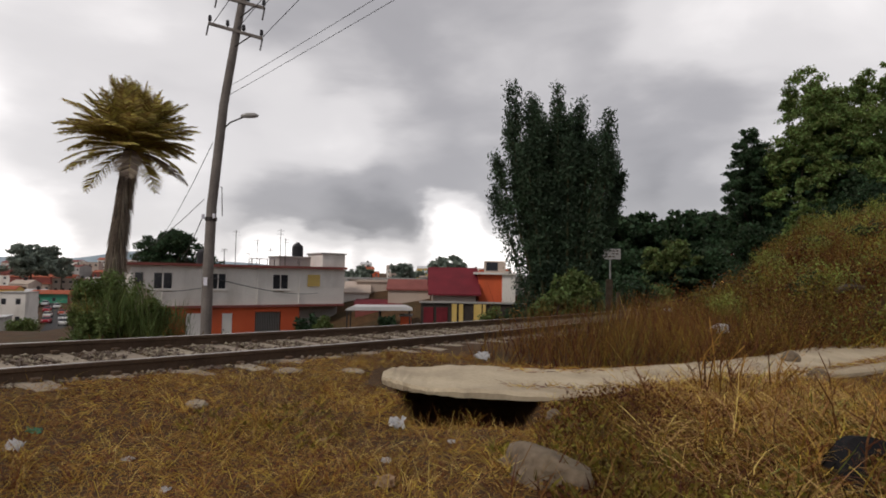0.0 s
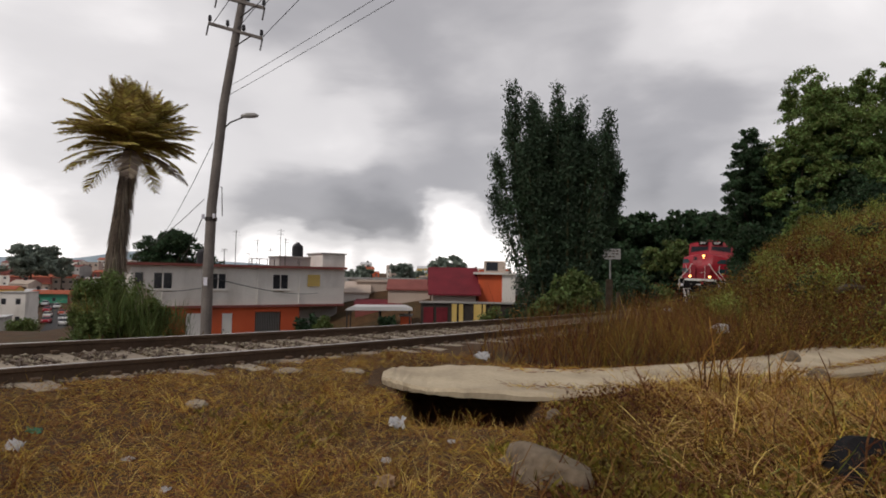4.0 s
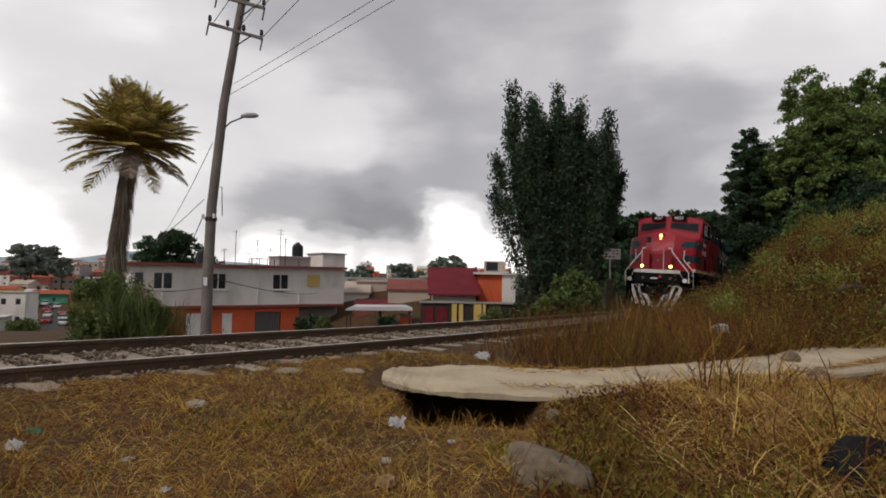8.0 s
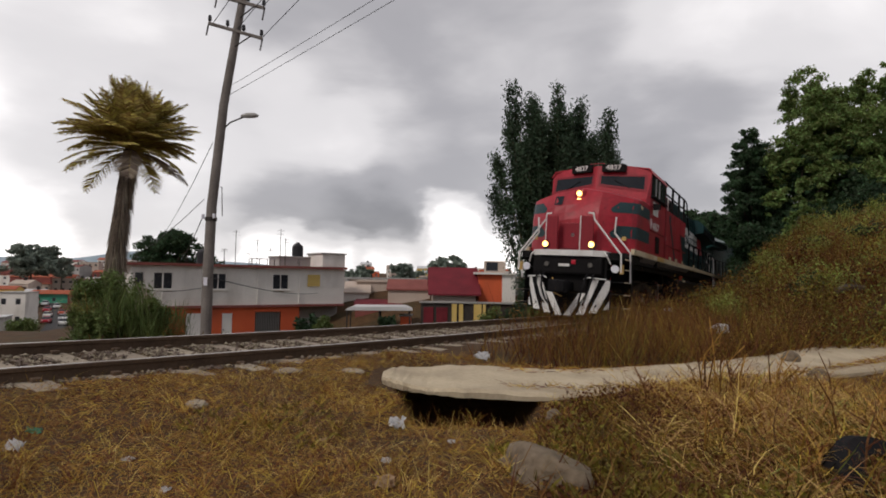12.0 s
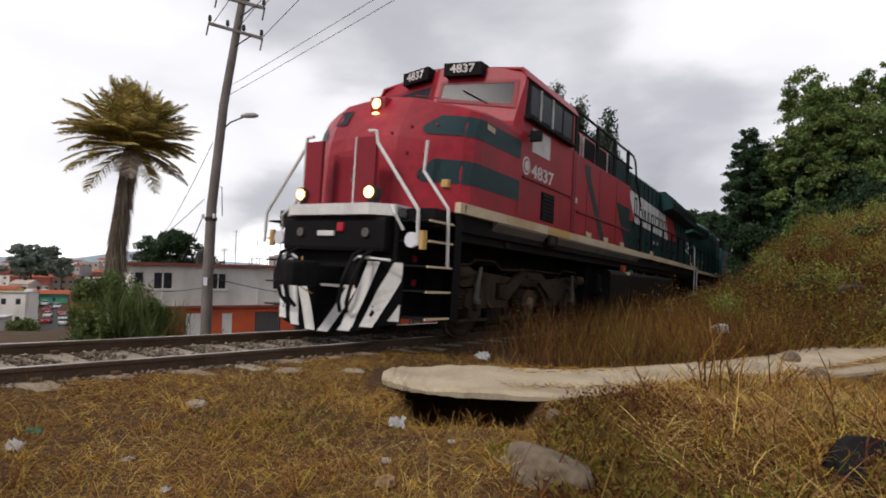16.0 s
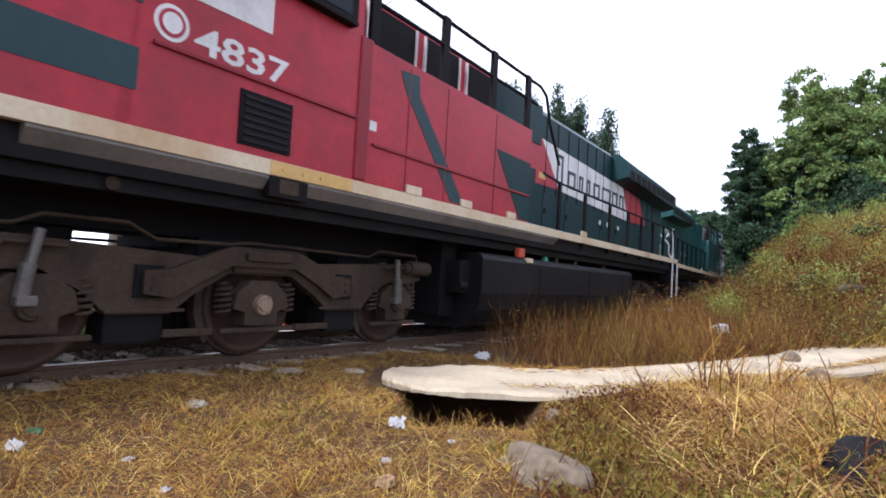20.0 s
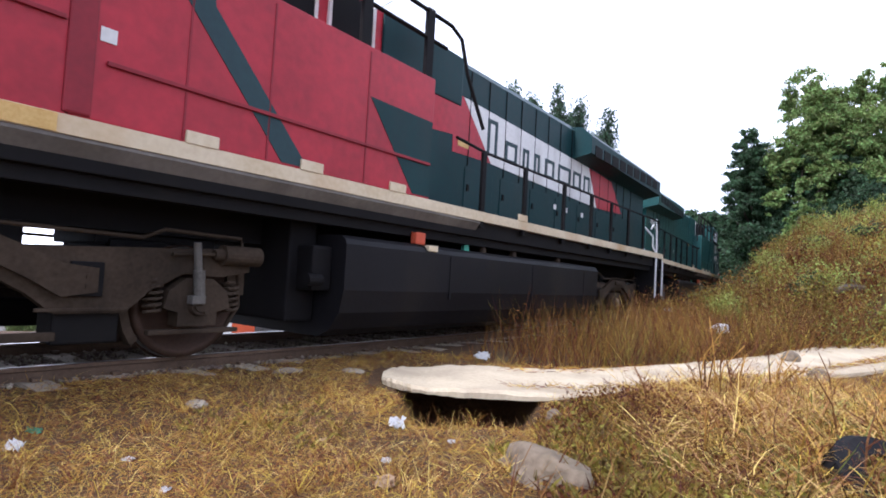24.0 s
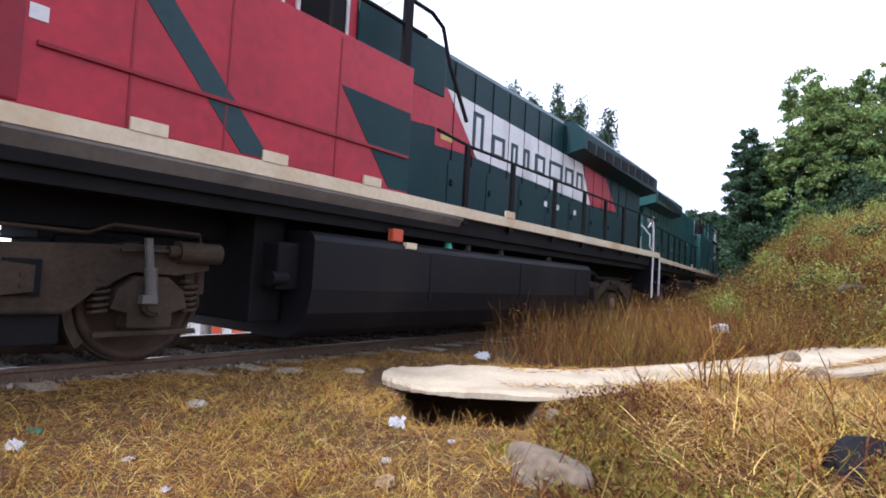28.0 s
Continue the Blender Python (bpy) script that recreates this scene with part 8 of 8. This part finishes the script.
# ---------------------------------------------------------------- slab, stones and litter in the foreground
def concrete_slab():
    ob = empty("concrete_slab", Matrix.Identity(4), "pale broken concrete slab over a hollow, half in weeds", "slab")
    near = [(-0.62, 5.95), (-0.45, 5.72), (-0.2, 5.55), (0.2, 5.46), (0.7, 5.48), (1.3, 5.66), (2.2, 6.02), (3.1, 6.5), (4.2, 7.15), (5.6, 8.15), (7.4, 9.5), (10.4, 11.7)]
    far = [(-0.62, 6.1), (-0.5, 6.45), (-0.25, 6.75), (0.15, 6.9), (0.75, 6.98), (1.6, 7.2), (2.6, 7.7), (3.75, 8.3), (5.2, 9.4), (7.0, 10.9), (9.6, 12.6), (12.8, 14.8)]
    ks = np.linspace(0, len(near) - 1, 67)
    idx = np.arange(len(near))

    def smooth(points):
        return [np.convolve(np.pad(np.interp(ks, idx, [p_[j] for p_ in points]), 3, mode="edge"), np.ones(7) / 7, "valid") for j in (0, 1)]
    (ax, ay), (bx, by) = smooth(near), smooth(far)
    rnd = np.random.RandomState(12)
    chip_a, chip_b = rnd.normal(size=67) * 0.014, rnd.normal(size=67) * 0.014
    verts, faces = [], []
    for i in range(67):
        lift = 0.03 * max(0.0, ks[i] - 6)
        a, b = (ax[i], ay[i] + chip_a[i]), (bx[i], by[i] + chip_b[i])
        za, zb = rail_plane(*a) - 0.11 + lift * 0.25, rail_plane(*b) - 0.09 + lift * 1.5
        e = 0.012 * math.sin(ks[i] * 2.3) + chip_b[i] * 0.2
        cross = [(a[0] + (b[0] - a[0]) * g, a[1] + (b[1] - a[1]) * g, za + (zb - za) * g + e) for g in (0.012, 0.035, 0.3, 0.65, 0.97, 1.0)]
        cross[0] = (*cross[0][:2], cross[0][2] - 0.03)
        cross[2] = (*cross[2][:2], cross[2][2] - 0.008 + chip_a[i] * 0.3)
        cross[5] = (*cross[5][:2], cross[5][2] - 0.03)
        verts += cross + [(b[0], b[1], zb - 0.3), (a[0] + 0.04, a[1] + 0.16, za - 0.1), (a[0] + 0.01, a[1] + 0.02, za - 0.075)]
    for i in range(66):
        for j in range(9):
            p_, q2 = i * 9 + j, i * 9 + (j + 1) % 9
            faces.append((p_, p_ + 9, q2 + 9, q2))
    faces += [tuple(range(8, -1, -1)), tuple(66 * 9 + j for j in range(9))]
    sheet("slab", verts, faces, "slab", ob)
    return ob


concrete_slab()


def slab_thatch():
    """Loose straw and soil crumbs blown on to the slab, thicker along its edges."""
    rnd = np.random.RandomState(41)
    n = 4200
    x = 0.6 + 9.0 * rnd.rand(n) ** 0.8
    near_y = np.interp(x, (-0.6, 0.2, 1.3, 3.1, 5.6, 10.4), (5.95, 5.46, 5.66, 6.5, 8.15, 11.7))
    far_y = np.interp(x, (-0.6, 0.15, 1.6, 3.75, 7.0, 12.8), (6.1, 6.9, 7.2, 8.3, 10.9, 14.8))
    f = np.clip(np.where(rnd.rand(n) < 0.5, 0.03 + 0.16 * rnd.rand(n), 1.0 - 0.3 * rnd.rand(n) ** 2), 0.03, 0.99)
    y = near_y + (far_y - near_y) * f
    z = rail_plane(x, y) - 0.09 + np.clip((x - 3.1) * 0.025, 0, 0.25)
    blades("slab_straw", np.stack([x, y, z], axis=1), 42, 0.04, 0.2, (0.0, 0.5), 0.006, 0.2, "straw", "loose dry straw lying on the slab")


slab_thatch()


def boulder(x, y, r, squash, seed, label, mat="rock", name="boulder", dz=0.0):
    bm = bmesh.new()
    bmesh.ops.create_icosphere(bm, subdivisions=4, radius=1.0)
    off = Vector((seed * 3.1, seed * 1.7, seed))
    for v in bm.verts:
        k = 1 + 0.28 * noise.noise(v.co * 1.3 + off) + 0.1 * noise.noise(v.co * 3.5 + off) + 0.03 * noise.noise(v.co * 9 + off)
        v.co = Vector((v.co.x * r[0] * k, v.co.y * r[1] * k, v.co.z * squash * k))
    ob = part(name, bm, mat, None, smooth=True)
    ob.matrix_world = pose(x, y, height(x, y) + dz, 0, 0, seed * 40)
    return tagged(ob, label, "stone")


boulder(0.56, 3.3, (0.17, 0.3), 0.16, 1, "pale weathered boulder half sunk in dry grass")
boulder(0.95, 4.9, (0.09, 0.08), 0.07, 2, "small pale stone at the edge of the hollow")
boulder(-1.9, 4.6, (0.1, 0.08), 0.03, 3, "pale flat stone in the dry grass", "concrete")
boulder(-0.95, 6.3, (0.14, 0.1), 0.03, 4, "pale flat stone beside the rail", "concrete")
boulder(-1.55, 6.0, (0.16, 0.12), 0.03, 5, "pale flat stone beside the rail", "concrete")
boulder(5.3, 8.9, (0.16, 0.13), 0.13, 6, "grey stone lying on the concrete slab", dz=0.16)
boulder(4.7, 7.3, (0.12, 0.12), 0.12, 7, "dark stone at the edge of the slab", dz=0.05)


def litter(x, y, w, h, seed, mat, label, lift=-0.005, name="crumpled_paper"):
    """A crumpled scrap: a folded, thin, uneven sheet."""
    rnd = random.Random(seed)
    bm = bmesh.new()
    k = 7
    g = [[bm.verts.new(((i / (k - 1) - 0.5) * w + rnd.uniform(-0.1, 0.1) * w, (j / (k - 1) - 0.5) * h * 0.6 + rnd.uniform(-0.1, 0.1) * h, rnd.uniform(0, 0.4) * h + 0.35 * h * (j / (k - 1)))) for j in range(k)] for i in range(k)]
    for i in range(k - 1):
        for j in range(k - 1):
            if (i, j) not in ((0, 0), (k - 2, 0), (0, k - 2)):
                bm.faces.new((g[i][j], g[i + 1][j], g[i + 1][j + 1], g[i][j + 1]))
    bmesh.ops.solidify(bm, geom=bm.faces[:], thickness=0.002)
    ob = part(name, bm, mat)
    ob.matrix_world = pose(x, y, height(x, y) + lift, 0, 0, rnd.uniform(-20, 20))
    return tagged(ob, label, "litter", "scattered litter")


litter(-2.42, 3.36, 0.11, 0.1, 1, "paper", "crumpled white paper scrap on dry grass")
litter(-1.35, 2.93, 0.05, 0.05, 2, "paper", "small white scrap on dry grass")
litter(-0.27, 3.0, 0.1, 0.09, 3, "brown_paper", "torn brown card scrap on dry grass")
litter(-0.31, 4.3, 0.12, 0.13, 4, "paper", "torn printed white wrapper on dry grass", 0.0)
litter(-0.78, 3.95, 0.05, 0.04, 5, "brown_paper", "small brown scrap on dry grass")
litter(-0.31, 3.45, 0.06, 0.05, 6, "paper", "greyish paper scrap on dry grass")
litter(-2.54, 3.69, 0.12, 0.06, 7, "plastic_green", "faded green plastic scrap on dry grass")
litter(0.54, 7.75, 0.2, 0.18, 8, "paper", "white rag beside the track weeds", 0.02)
litter(5.05, 10.6, 0.34, 0.32, 9, "paper", "white plastic bag caught in the bank weeds", 0.36, "plastic_bag")
litter(6.9, 12.0, 0.28, 0.2, 10, "plastic_green", "green plastic bottle scrap in weeds", 0.2)
litter(0.08, 3.81, 0.05, 0.04, 11, "paper", "small white scrap near the hollow")
litter(-1.78, 3.38, 0.07, 0.04, 12, "paper", "white paper scrap beside the rail")
litter(9.9, 12.6, 0.12, 0.12, 13, "paper", "round white scrap at the edge of the slab", 0.45)
litter(8.6, 17.5, 0.5, 0.3, 14, "paper", "pale rubbish on the bank", 0.2)
litter(6.2, 16.0, 0.3, 0.2, 15, "paper", "pale rubbish among the weeds", 0.5)


def old_tyre(x, y, dz, turn):
    ob = empty("old_tyre", pose(x, y, height(x, y) + dz, 34, -14, turn), "old black tyre half buried in weeds", "tyre")
    bm = bmesh.new()
    prof = ((0.19, -0.09), (0.3, -0.11), (0.335, -0.07), (0.34, 0.07), (0.3, 0.11), (0.19, 0.09), (0.21, 0.05), (0.29, 0.06), (0.29, -0.06), (0.21, -0.05))
    k = 40
    rings = [[bm.verts.new((r * math.cos(2 * math.pi * i / k), r * math.sin(2 * math.pi * i / k), z)) for r, z in prof] for i in range(k)]
    for i in range(k):
        a, b = rings[i], rings[(i + 1) % k]
        for j in range(len(prof)):
            bm.faces.new((a[j], b[j], b[(j + 1) % len(prof)], a[(j + 1) % len(prof)]))
    bmesh.ops.recalc_face_normals(bm, faces=bm.faces[:])
    part("casing", bm, "rubber", ob)
    for i in range(24):
        bm = bmesh.new()
        box(bm, 0.335, 0.342, -0.02, 0.02, -0.065, 0.065)
        t = part("tread_block", bm, "rubber", ob)
        t.matrix_local = pose(0, 0, 0, 0, 0, i * 15)
    return ob


old_tyre(2.52, 3.3, -0.06, 40)

# a fallen branch and dry stalks by the slab
ob = empty("fallen_branch", pose(9.6, 13.6, height(9.6, 13.6) + 0.25, 0, 0, 35), "broken dry log lying above the slab", "branch")
part("limb", one(tube, [(-1.0, 0, 0), (-0.3, 0.05, 0.08), (0.5, 0, 0.06), (1.1, 0.1, 0)], [0.07, 0.09, 0.08, 0.05], 9), "bark", ob)
part("twig", one(tube, [(0.2, 0, 0.1), (0.4, 0.2, 0.3)], [0.03, 0.01], 5), "bark", ob)
rnd = random.Random(31)
for i in range(40):
    a, r = rnd.uniform(0, 6.28), rnd.uniform(0, 1)
    x, y = 2.9 + 0.9 * r * math.cos(a) + 0.3, 5.7 + 0.5 * r * math.sin(a)
    if i > 14:
        x, y = rnd.uniform(1.6, 3.2), rnd.uniform(3.0, 4.8)
    if i > 25:
        x, y = 2.5 + 0.22 * r * math.cos(a), 5.25 + 0.2 * r * math.sin(a)
    z = height(x, y)
    h = rnd.uniform(0.2, 0.55) if i < 26 else rnd.uniform(0.4, 0.75)
    lx, ly = rnd.uniform(-0.25, 0.25), rnd.uniform(-0.2, 0.2)
    st = empty("dead_stalk", pose(x, y, z), "dry bent weed stalk in the grass", "weed", "dry weed stalks")
    part("stem", one(tube, [(0, 0, -0.03), (lx * 0.3, ly * 0.3, h * 0.6), (lx, ly, h)], [0.008, 0.006, 0.003], 5), "grass" if i % 2 else "weed", st)
    for k in range(2):
        f = rnd.uniform(0.4, 0.8)
        part("side_shoot", one(tube, [(lx * 0.3 * f, ly * 0.3 * f, h * f), (lx * 0.3 * f + rnd.uniform(-0.12, 0.12), ly * 0.3 * f, h * f + rnd.uniform(0.02, 0.12))], [0.004, 0.002], 4), "grass" if i % 2 else "weed", st)
ob = empty("iron_stake", pose(7.6, 9.9, height(7.6, 9.9)), "short rusty iron stake standing by the slab", "stake")
part("shaft", one(rod, (0, 0, -0.1), (0, 0, 0.55), 0.035, 0.025, 8), "iron", ob)


# ---------------------------------------------------------------- what moves
RUN = ((0.0, -47.2), (1.0, -44.6), (2.0, -41.9), (3.0, -39.0), (4.0, -35.6), (5.0, -32.0), (6.0, -28.1), (7.0, -24.0), (8.0, -20.3), (9.0, -16.69), (10.0, -13.31), (11.0, -10.2), (12.0, -7.49),
       (13.0, -5.05), (14.0, -2.78), (15.0, -0.53), (16.0, 1.28), (17.0, 3.06), (18.0, 4.71), (19.0, 6.13), (20.0, 7.3), (21.0, 8.19), (22.0, 8.94), (23.0, 9.62), (24.0, 10.12), (25.0, 10.32), (26.0, 10.41), (27.0, 10.5), (28.0, 10.57))
GAP = 21.6


def run_at(t):
    ts, ss = np.array([r[0] for r in RUN]), np.array([r[1] for r in RUN])
    k = int(min(max(np.searchsorted(ts, t) - 1, 0), len(ts) - 2))
    slope = np.gradient(ss, ts)
    h = ts[k + 1] - ts[k]
    f = (t - ts[k]) / h
    return float((2 * f ** 3 - 3 * f ** 2 + 1) * ss[k] + (f ** 3 - 2 * f ** 2 + f) * h * slope[k] + (3 * f ** 2 - 2 * f ** 3) * ss[k + 1] + (f ** 3 - f ** 2) * h * slope[k + 1])


def loco_pose(s):
    x, y, th = line_point(s)
    return CANTED @ pose(x, y, 0, 0, 0, math.degrees(th)) @ Matrix.Translation((11.15, 0, 0))


def motions():
    # the second engine is coupled with its long hood leading
    turned = Matrix.Translation((-11.15, 0, 0)) @ pose(0, 0, 0, 0, 0, 180) @ Matrix.Translation((11.15, 0, 0))
    for ob, back, way in ((loco_a, 0.0, Matrix.Identity(4)), (loco_b, GAP, turned)):
        walk(ob, [(t, loco_pose(run_at(t) - back) @ way) for t in np.arange(0, 28.01, 0.5)])
    s0 = run_at(0.0)
    times = [i * 0.125 for i in range(225)]
    for i, (w, d, side) in enumerate(WHEELS):
        rows = []
        ahead = 1 if i < len(WHEELS) // 2 else -1
        for t in times:
            turn = math.degrees((run_at(t) - s0) / 0.533)
            m = pose(d, side * 0.755, 0.535, 0, 0, 0 if side > 0 else 180) @ pose(0, 0, 0, 0, turn * side * ahead, 0)
            rows.append((t, m))
        walk(w, rows)


motions()
